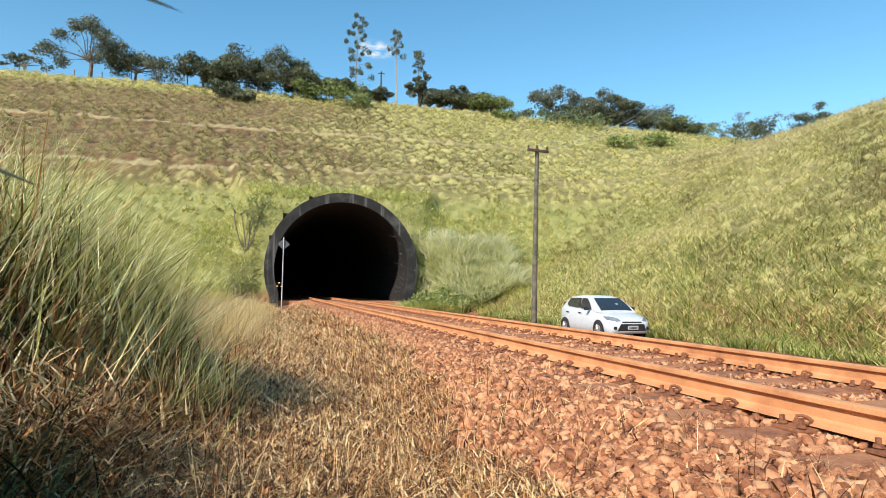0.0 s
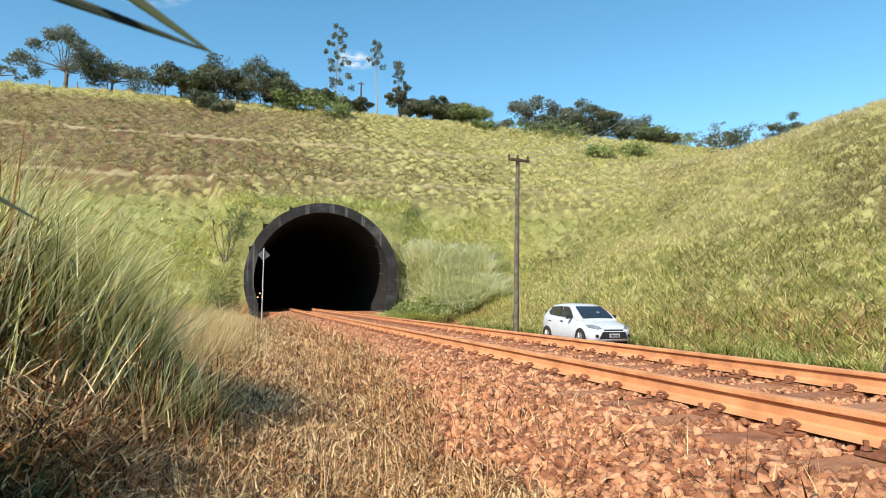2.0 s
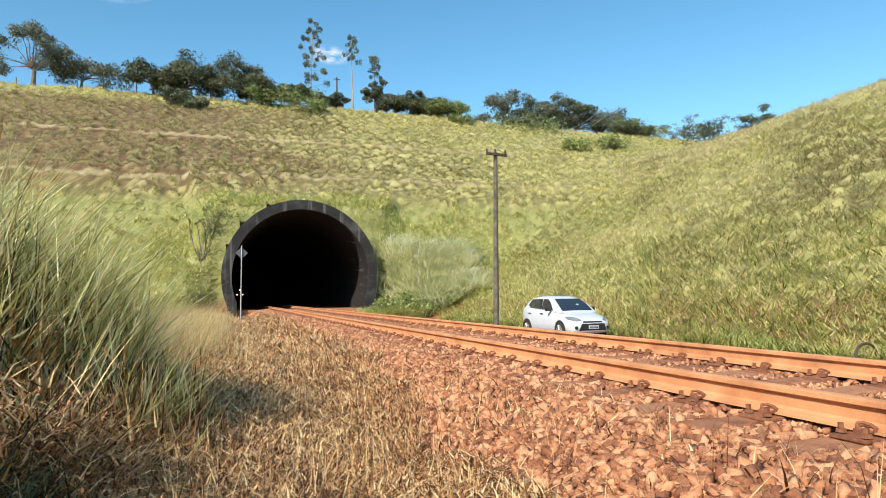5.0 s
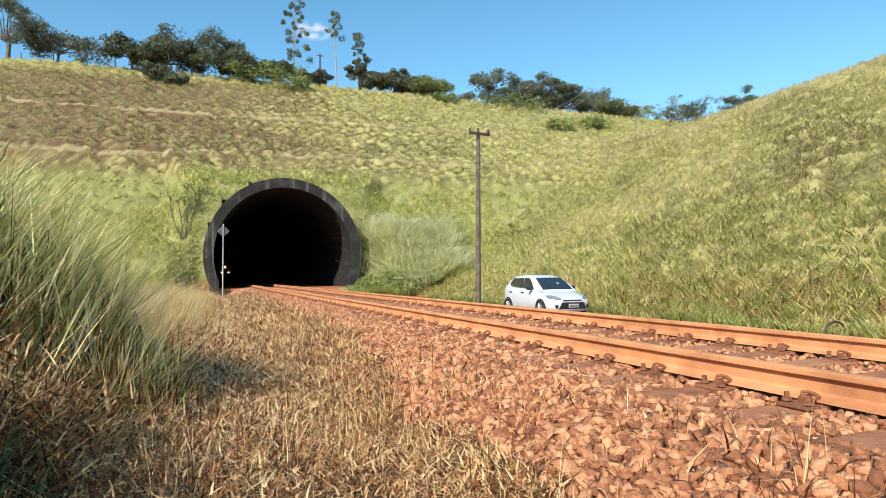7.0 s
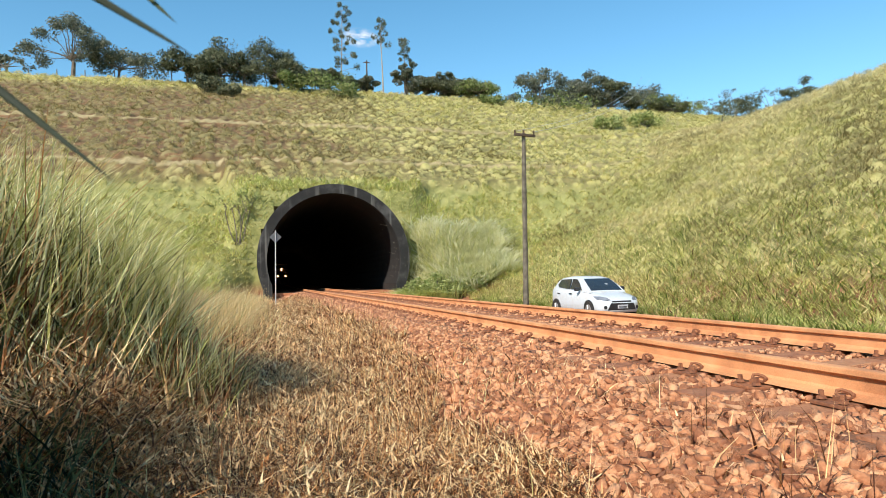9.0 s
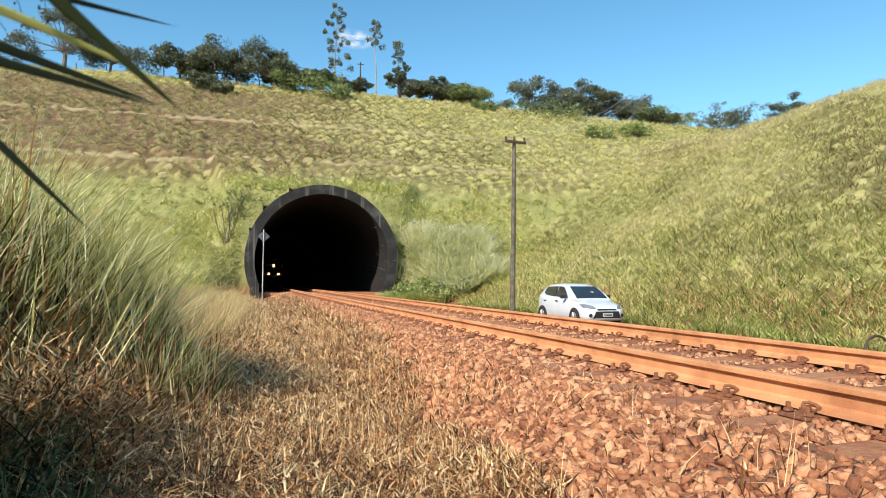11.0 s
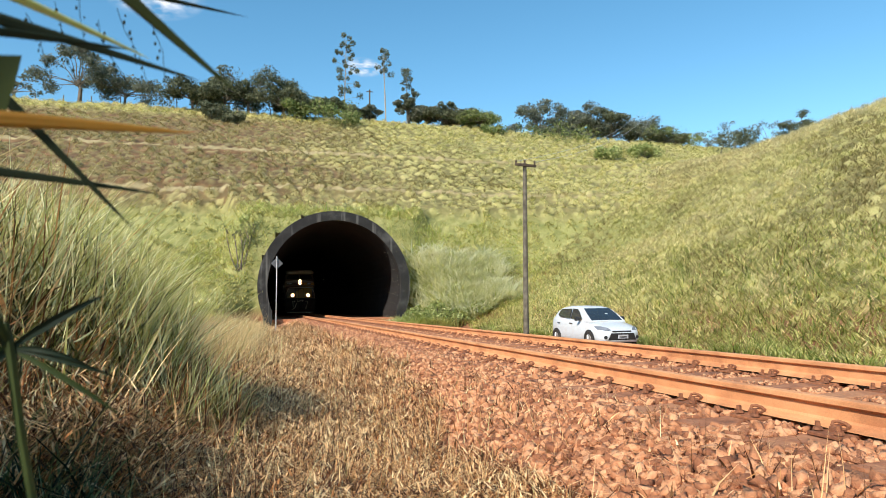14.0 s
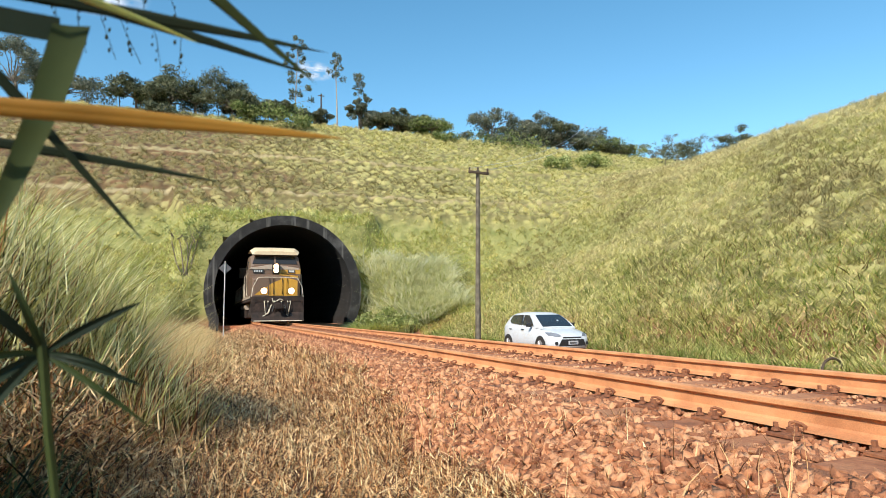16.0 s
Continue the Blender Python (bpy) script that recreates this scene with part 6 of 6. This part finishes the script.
def reed():
    """A thick stem with leaves spreading from its node; the node is at the origin, y is up in the picture."""
    t = tagged(new("reed"), "green reed stem with dark leaves spreading from a node", "reed")
    bm = bmesh.new()
    bent(bm, [(-0.003, 0.02, 0), (0, 0, 0), (0.006, -0.06, 0), (0.016, -0.13, 0.004), (0.03, -0.2, 0.01)], [0.0022, 0.0042, 0.0032, 0.0034, 0.0038], 8)
    smooth(part("stem", bm, M_FROND, t, "green reed stem"))
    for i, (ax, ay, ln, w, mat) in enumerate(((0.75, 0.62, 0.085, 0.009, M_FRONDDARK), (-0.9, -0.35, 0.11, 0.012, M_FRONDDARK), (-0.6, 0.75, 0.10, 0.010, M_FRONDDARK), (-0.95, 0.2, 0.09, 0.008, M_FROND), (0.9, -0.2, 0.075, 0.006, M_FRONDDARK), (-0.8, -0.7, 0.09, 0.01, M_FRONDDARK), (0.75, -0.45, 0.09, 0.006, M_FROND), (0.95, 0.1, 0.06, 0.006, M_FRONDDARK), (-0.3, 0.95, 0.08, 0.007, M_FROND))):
        d = Vector((ax, ay, 0.1)).normalized()
        s = Vector((-d.y, d.x, 0)).normalized()
        bm = bmesh.new()
        prev = None
        for k in range(13):
            u = k / 12
            c = d * (ln * u) + Vector((0, -0.55 * ln * u * u * (0.9 if i % 2 else 0.3), 0.01 * math.sin(u * 3)))
            hw = w * 0.46 * (math.sin(min(1.0, u * 1.6 + 0.25) * math.pi * 0.5)) * (1 - u ** 3)
            q = (bm.verts.new(c + s * hw), bm.verts.new(c - Vector((0, 0, hw * 0.4))), bm.verts.new(c - s * hw))
            if prev:
                bm.faces.new((prev[0], q[0], q[1], prev[1]))
                bm.faces.new((prev[1], q[1], q[2], prev[2]))
            prev = q
        smooth(part("leaf", bm, mat, t, "dark arching leaf"))
    return t


REED = reed()


def panicle():
    t = tagged(new("seed_head"), "drooping grass seed head with dark seeds", "seed head")
    bm = bmesh.new()
    sd = bmesh.new()
    for k in range(6):
        x0, y0 = -0.05 + 0.018 * k, 0.012 * (k % 3)
        pts = [(x0 + 0.02 * u + 0.004 * math.sin(5 * u + k), y0 - (0.035 + 0.008 * (k % 3)) * u * 1.5, 0.003 * k) for u in (0, 0.3, 0.6, 1.0)]
        bent(bm, pts, 0.0003, 4)
        for j in range(9):
            u = 0.1 + 0.1 * j + random.uniform(-0.02, 0.02)
            c = Vector((x0 + 0.02 * u + random.uniform(-0.0025, 0.0025), y0 - (0.035 + 0.008 * (k % 3)) * u * 1.5, 0.003 * k))
            vs = bmesh.ops.create_icosphere(sd, subdivisions=1, radius=random.uniform(0.0007, 0.0016), matrix=Matrix.Translation(c))["verts"]
            for v in vs:
                v.co.y = c.y + (v.co.y - c.y) * 1.9
    part("stalk", bm, M_FRONDDARK, t)
    part("seed", sd, M_FRONDDARK, t, "small dark seeds")
    return t


PANICLE = panicle()


def butterfly():
    t = tagged(new("butterfly"), "pale yellow butterfly flying over the track", "butterfly")
    m = leafy("pale_yellow_wing", ((0.8, 0.72, 0.25), (0.88, 0.84, 0.5)), scale=20, through_light=0.4)
    bm = bmesh.new()
    bmesh.ops.create_icosphere(bm, subdivisions=2, radius=1.0, matrix=Matrix.Diagonal((0.004, 0.014, 0.004, 1)))
    part("body", bm, M_DARKWOOD, t, "dark slim body")
    for s in (-1, 1):
        bm = bmesh.new()
        sheet(bm, [(s * 0.003, 0.010, 0.001), (s * 0.026, 0.024, 0.014), (s * 0.034, 0.016, 0.018), (s * 0.030, -0.002, 0.014), (s * 0.026, -0.018, 0.011), (s * 0.012, -0.02, 0.005), (s * 0.003, -0.008, 0.001)], 0.0006, (0, 0, 1))
        part("wing", bm, m, t, "pale yellow wing")
    return t


BUTTERFLY = butterfly()


def motions():
    run = ((0, 265.0), (6.5, 172.0), (8.5, 143.0), (11, 109.5), (12.5, 89.0), (13.5, 74.6), (14.5, 58.8), (15, 51.4), (15.5, 44.4), (16, 37.8))
    walk(LOCO, [(t, pose(GAUGE / 2, y, RAIL_TOP)) for t, y in run])
    walk(LEAF_A, [
        (0, pose(-2.908, 0.221, 0.701, -122.3, 64.2, 131.5)),
        (0.5, pose(-2.914, 0.250, 0.727, -121.7, 61.7, 130.8)),
        (1, pose(-2.924, 0.247, 0.730, -127.3, 62.5, 125.5)),
        (1.5, pose(-2.875, 0.236, 0.681, -123.4, 63.8, 129.7)),
        (2, pose(-2.896, 0.249, 0.664, -122.8, 65.4, 129.8)),
        (2.5, pose(-2.883, 0.262, 0.656, -130.9, 67.3, 121.4)),
        (3, pose(-2.908, 0.249, 0.660, -116.8, 63.3, 136.2)),
        (3.5, pose(-2.942, 0.264, 0.735, -131.8, 61.5, 119.5)),
        (6.5, pose(-2.980, 0.211, 0.704, -114.5, 60.0, 134.7)),
        (7.5, pose(-2.888, 0.000, 0.682, -134.8, 64.6, 116.5)),
        (8, pose(-2.867, -0.047, 0.659, -123.0, 63.5, 129.0)),
        (8.6, pose(-2.885, -0.046, 0.641, -101.7, 57.1, 151.8)),
        (11, pose(-2.882, -0.178, 0.583, 26.9, 108.0, -42.7)),
        (11.5, pose(-2.836, -0.176, 0.599, 16.8, 109.4, -57.9)),
        (12, pose(-2.911, -0.168, 0.581, 8.3, 106.0, -60.7)),
        (12.5, pose(-2.906, -0.169, 0.592, 9.2, 106.6, -63.4)),
        (13, pose(-2.946, -0.191, 0.628, -3.3, 109.7, -73.6)),
        (13.5, pose(-3.029, -0.226, 0.632, -18.6, 110.6, -67.5)),
        (14, pose(-2.992, -0.227, 0.637, -11.9, 110.4, -79.7)),
        (14.5, pose(-2.994, -0.192, 0.620, 4.5, 109.8, -66.3)),
        (15, pose(-3.013, -0.182, 0.619, 5.8, 109.9, -66.5)),
        (15.5, pose(-2.943, -0.175, 0.627, 7.9, 111.4, -72.9)),
        (16, pose(-2.947, -0.194, 0.644, 6.8, 113.6, -78.5))])
    walk(LEAF_B, [
        (0, pose(-2.914, 0.179, 0.733, -109.9, 54.8, 143.6)),
        (1.5, pose(-2.910, 0.199, 0.731, -113.1, 54.6, 139.6)),
        (2, pose(-2.892, 0.207, 0.646, -102.2, 55.2, 151.8)),
        (2.5, pose(-2.883, 0.221, 0.644, -104.4, 56.1, 148.9)),
        (3, pose(-2.900, 0.202, 0.687, -119.5, 58.8, 132.6)),
        (3.5, pose(-2.900, 0.208, 0.742, -124.1, 55.0, 126.3)),
        (7, pose(-2.881, 0.068, 0.699, -99.3, 46.0, 149.6)),
        (10, pose(-2.905, -0.128, 0.634, -91.3, 49.4, 164.6)),
        (11, pose(-2.862, -0.214, 0.571, 57.2, 130.8, -10.9)),
        (11.5, pose(-2.855, -0.200, 0.522, 65.2, 130.0, -5.9)),
        (12, pose(-2.865, -0.198, 0.552, 58.4, 129.7, -12.2)),
        (12.5, pose(-2.887, -0.203, 0.568, 57.1, 131.2, -13.5)),
        (13, pose(-2.908, -0.219, 0.596, 51.1, 129.7, -18.5)),
        (13.5, pose(-2.927, -0.243, 0.610, 45.7, 128.9, -22.1)),
        (14, pose(-2.925, -0.251, 0.605, 50.4, 131.0, -19.6)),
        (14.5, pose(-2.924, -0.219, 0.581, 55.2, 132.9, -19.5)),
        (15, pose(-2.941, -0.211, 0.580, 55.4, 133.1, -21.1)),
        (15.5, pose(-2.948, -0.207, 0.599, 51.2, 132.5, -26.1)),
        (16, pose(-2.960, -0.222, 0.610, 47.8, 131.7, -32.6))])
    walk(LEAF_C, [
        (0, pose(-3.014, 0.279, 0.567, -79.1, 68.1, 178.3)),
        (1, pose(-3.000, 0.302, 0.562, -80.3, 68.0, 176.6)),
        (2, pose(-3.024, 0.319, 0.534, -73.1, 58.9, -174.4)),
        (2.5, pose(-3.025, 0.336, 0.539, -73.8, 56.9, -174.9)),
        (3.5, pose(-2.997, 0.320, 0.548, -78.1, 51.9, -178.0)),
        (4.2, pose(-3.030, 0.305, 0.529, -75.9, 50.6, -175.7)),
        (6.5, pose(-3.137, 0.291, 0.557, -70.2, 58.2, -174.5)),
        (7.5, pose(-3.070, 0.080, 0.576, -75.3, 57.5, -177.9)),
        (8, pose(-2.953, 0.003, 0.546, -79.0, 48.8, -179.5)),
        (8.6, pose(-2.950, -0.002, 0.539, -78.4, 48.9, -178.6)),
        (11, pose(-2.930, -0.132, 0.497, 73.0, 136.0, 8.3)),
        (11.5, pose(-2.947, -0.130, 0.492, 70.3, 136.1, 9.7)),
        (12, pose(-2.948, -0.119, 0.491, 72.4, 136.2, 7.7)),
        (12.5, pose(-2.962, -0.121, 0.516, 69.7, 135.1, 4.2)),
        (13, pose(-2.984, -0.132, 0.532, 68.1, 136.5, 3.7)),
        (13.5, pose(-2.997, -0.148, 0.517, 69.9, 138.5, 4.8)),
        (14, pose(-3.000, -0.159, 0.522, 69.9, 137.6, 4.1)),
        (14.5, pose(-3.016, -0.130, 0.511, 70.5, 137.0, 2.9)),
        (15, pose(-3.033, -0.119, 0.504, 71.3, 136.8, 1.9)),
        (15.5, pose(-3.058, -0.110, 0.511, 68.0, 140.0, 2.7)),
        (16, pose(-3.069, -0.114, 0.508, 71.2, 140.5, -0.1))])
    walk(LEAF_D, [
        (0, pose(-3.101, 0.199, 0.552, -151.7, 83.5, 103.4)),
        (10, pose(-3.077, -0.115, 0.522, -137.2, 83.5, 116.7)),
        (11, pose(-2.964, -0.247, 0.517, 9.1, 97.9, -45.7)),
        (11.5, pose(-2.962, -0.241, 0.512, 7.7, 98.3, -47.5)),
        (12, pose(-2.980, -0.233, 0.508, 8.8, 98.0, -47.2)),
        (12.5, pose(-3.006, -0.236, 0.515, 2.1, 97.7, -55.0)),
        (13, pose(-2.939, -0.228, 0.536, -6.9, 99.8, -77.9)),
        (13.5, pose(-2.955, -0.258, 0.581, -21.3, 106.6, -92.6)),
        (14, pose(-2.948, -0.264, 0.573, -11.2, 104.4, -84.2)),
        (14.5, pose(-2.942, -0.231, 0.543, -1.0, 101.5, -78.2)),
        (15, pose(-2.936, -0.223, 0.543, 4.5, 102.0, -76.2)),
        (15.5, pose(-2.929, -0.219, 0.558, 1.2, 103.8, -81.9)),
        (16, pose(-2.939, -0.234, 0.570, 0.5, 105.7, -85.3))])
    walk(LEAF_E, [
        (0, pose(-3.202, 0.356, 0.633, -100.3, 76.6, 155.4)),
        (10, pose(-3.127, 0.030, 0.628, -108.8, 74.6, 145.1)),
        (11, pose(-2.992, -0.138, 0.574, -2.1, 101.9, -57.7)),
        (11.5, pose(-2.930, -0.116, 0.563, 26.9, 104.8, -37.1)),
        (12, pose(-3.011, -0.124, 0.559, -7.1, 101.2, -62.5)),
        (12.5, pose(-3.044, -0.121, 0.510, 14.8, 96.3, -40.3)),
        (13, pose(-2.975, -0.110, 0.532, 41.6, 102.3, -26.5)),
        (13.5, pose(-2.987, -0.132, 0.559, 21.0, 102.5, -47.5)),
        (14, pose(-2.984, -0.141, 0.554, 22.3, 101.3, -47.9)),
        (14.5, pose(-2.976, -0.108, 0.529, 39.7, 101.9, -34.4)),
        (15, pose(-2.975, -0.098, 0.528, 42.2, 102.7, -34.5)),
        (15.5, pose(-2.989, -0.090, 0.545, 32.6, 102.7, -45.2)),
        (16, pose(-3.013, -0.100, 0.562, 26.3, 104.1, -52.1))])
    walk(LEAF_F, [
        (0, pose(-2.988, 0.337, 0.833, -104.4, 52.7, 149.9)),
        (2, pose(-2.837, 0.326, 0.784, -93.5, 20.2, 165.9)),
        (7, pose(-2.950, 0.238, 0.786, -101.7, 51.6, 147.2)),
        (8, pose(-2.902, 0.065, 0.726, -124.1, 62.8, 127.7)),
        (11, pose(-2.877, -0.118, 0.663, 3.3, 111.1, -67.0)),
        (11.5, pose(-2.894, -0.109, 0.637, 22.0, 112.3, -46.8)),
        (12, pose(-2.880, -0.105, 0.657, 3.3, 111.4, -69.6)),
        (12.5, pose(-2.891, -0.112, 0.677, -4.5, 112.5, -76.6)),
        (13, pose(-3.043, -0.138, 0.663, -17.9, 110.3, -71.7)),
        (13.5, pose(-2.914, -0.135, 0.666, -0.0, 111.6, -76.0)),
        (14, pose(-2.922, -0.158, 0.699, -1.5, 114.7, -74.5)),
        (14.5, pose(-2.922, -0.129, 0.685, 1.7, 113.9, -76.5)),
        (15, pose(-2.934, -0.122, 0.687, 1.5, 114.3, -77.6)),
        (15.5, pose(-2.944, -0.118, 0.700, 0.4, 115.6, -78.7)),
        (16, pose(-2.974, -0.134, 0.716, 1.1, 117.7, -78.9))])
    walk(LEAF_G, [
        (0, pose(-2.909, 0.216, 0.776, -114.4, 54.1, 138.2)),
        (7, pose(-2.882, 0.110, 0.729, -111.2, 53.5, 135.9)),
        (10, pose(-2.837, -0.109, 0.684, -136.5, 64.2, 115.2)),
        (11, pose(-2.880, -0.202, 0.596, 37.6, 115.1, -30.6)),
        (11.5, pose(-2.885, -0.197, 0.586, 34.8, 113.9, -32.4)),
        (12, pose(-2.908, -0.193, 0.594, 33.7, 115.0, -33.2)),
        (12.5, pose(-2.915, -0.194, 0.603, 35.1, 116.0, -34.1)),
        (13, pose(-2.958, -0.214, 0.627, 24.6, 117.0, -36.9)),
        (13.5, pose(-2.991, -0.238, 0.630, 24.2, 118.7, -32.8)),
        (14, pose(-2.979, -0.242, 0.626, 30.9, 117.7, -34.6)),
        (14.5, pose(-2.995, -0.212, 0.615, 32.2, 117.4, -35.2)),
        (15, pose(-2.983, -0.198, 0.609, 33.0, 116.6, -40.7)),
        (15.5, pose(-3.011, -0.191, 0.618, 35.9, 120.0, -35.4)),
        (16, pose(-3.032, -0.205, 0.634, 19.6, 117.1, -51.1))])
    walk(LEAF_H, [
        (0, pose(-3.032, 0.161, 0.625, 19.4, 108.4, -31.5)),
        (10, pose(-3.009, -0.161, 0.595, 23.4, 109.4, -28.6)),
        (11, pose(-2.881, -0.158, 0.588, 36.9, 111.4, -32.5)),
        (11.5, pose(-2.870, -0.147, 0.561, 43.9, 111.2, -27.2)),
        (12, pose(-2.907, -0.148, 0.585, 34.3, 111.6, -34.4)),
        (12.5, pose(-2.884, -0.147, 0.593, 33.7, 111.9, -39.8)),
        (13, pose(-2.919, -0.168, 0.631, 22.8, 113.3, -49.2)),
        (13.5, pose(-2.931, -0.187, 0.631, 14.5, 112.0, -58.2)),
        (14, pose(-2.951, -0.197, 0.629, 21.1, 112.3, -50.1)),
        (14.5, pose(-2.951, -0.165, 0.611, 30.3, 113.6, -43.8)),
        (15, pose(-2.948, -0.158, 0.613, 26.0, 112.8, -51.7)),
        (15.5, pose(-2.961, -0.152, 0.627, 23.9, 113.9, -54.4)),
        (16, pose(-2.951, -0.168, 0.635, 22.8, 115.1, -60.7))])
    walk(BENT_LEAF, [
        (0, pose(-3.239, 0.210, 0.630, 91.7, -3.5, 37.3)),
        (10, pose(-3.179, -0.110, 0.604, 92.2, -1.8, 34.2)),
        (12.5, pose(-3.072, -0.181, 0.598, 92.7, -2.2, 23.3)),
        (13.5, pose(-3.073, -0.221, 0.608, 101.6, 7.3, 23.2)),
        (14, pose(-3.062, -0.243, 0.620, 101.6, 7.2, 21.5)),
        (14.5, pose(-3.061, -0.215, 0.607, 99.6, 6.3, 17.4)),
        (15, pose(-3.075, -0.208, 0.608, 96.6, 3.2, 14.3)),
        (15.5, pose(-3.079, -0.202, 0.622, 96.2, 1.1, 12.0)),
        (16, pose(-3.106, -0.212, 0.632, 94.2, -3.9, 8.8))])
    walk(HANGING_BLADE, [(0, pose(0, 0, 0)), (14, pose(0, 0, 0)), (14.5, pose(0, 0, 0, 0, 0, 4)), (15, pose(0, 0, 0, 0, 0, 11)), (15.5, pose(0, 0, 0, 0, 0, 9)), (16, pose(0, 0, 0, 0, 0, -14))])
    walk(REED, [
        (0, pose(-3.231, 0.305, 0.430, 91.9, -3.4, 33.2)),
        (7, pose(-3.176, 0.210, 0.391, 92.1, -1.3, 26.5)),
        (10, pose(-3.108, -0.037, 0.410, 92.4, -1.5, 25.9)),
        (11, pose(-3.072, -0.080, 0.419, 93.4, -0.5, 23.7)),
        (12.5, pose(-3.082, -0.084, 0.425, 92.8, -2.1, 21.1)),
        (13.5, pose(-3.097, -0.117, 0.438, 94.2, -1.9, 19.5)),
        (14.5, pose(-3.091, -0.107, 0.426, 94.0, -1.9, 15.4)),
        (15, pose(-3.114, -0.097, 0.417, 94.5, -0.3, 14.5)),
        (15.5, pose(-3.119, -0.086, 0.428, 95.7, 0.1, 13.2)),
        (16, pose(-3.139, -0.093, 0.428, 96.7, 0.1, 11.4))])
    walk(PANICLE, [
        (0, pose(-3.301, 0.369, 0.823, 91.9, -3.4, 33.2)),
        (10, pose(-3.174, 0.037, 0.758, 92.4, -1.5, 27.2)),
        (11, pose(-3.055, -0.029, 0.729, 92.3, -1.9, 19.8)),
        (12.5, pose(-3.050, -0.038, 0.712, 93.0, -1.9, 16.1)),
        (13.5, pose(-3.070, -0.075, 0.714, 94.4, -1.6, 15.2)),
        (14.5, pose(-3.040, -0.073, 0.718, 94.2, -1.4, 9.1)),
        (15, pose(-3.074, -0.057, 0.706, 96.0, 2.7, 11.0)),
        (16, pose(-3.107, -0.061, 0.725, 99.1, 4.7, 9.9))])
    walk(BUTTERFLY, [
        (0, pose(2.56, 1.45, -0.71, 20, 0, 30)),
        (10, pose(2.58, 1.01, -0.90, 30, 33, 55)),
        (10.6, pose(0.02, 1.27, -0.22, 40, -24, 80)),
        (10.8, pose(-0.80, 1.48, 0.11, 20, 36, 45)),
        (10.9, pose(-1.00, 1.94, 0.37, 30, -30, 70)),
        (11, pose(-1.17, 2.19, 0.59, 40, 30, 35)),
        (11.1, pose(-1.08, 2.99, 0.68, 20, -18, 60)),
        (11.25, pose(-1.16, 4.58, 0.74, 30, 0, 85)),
        (11.4, pose(-1.54, 6.26, 0.81, 40, 33, 50)),
        (11.5, pose(-1.71, 7.34, 1.21, 20, -24, 75)),
        (11.6, pose(-1.70, 7.85, 1.40, 30, 36, 40)),
        (11.8, pose(-1.42, 8.83, 1.11, 40, -30, 65)),
        (11.9, pose(-1.56, 9.40, 0.98, 20, 30, 30)),
        (12, pose(-2.02, 10.57, 1.07, 30, -18, 55)),
        (12.1, pose(-2.07, 11.62, 1.22, 40, 0, 80)),
        (12.6, pose(-2.08, 19.93, 1.22, 20, 33, 45)),
        (13.5, pose(-0.53, 33.98, 2.12, 30, -24, 70)),
        (16, pose(1.90, 39.14, 1.70, 40, 36, 35))])


motions()
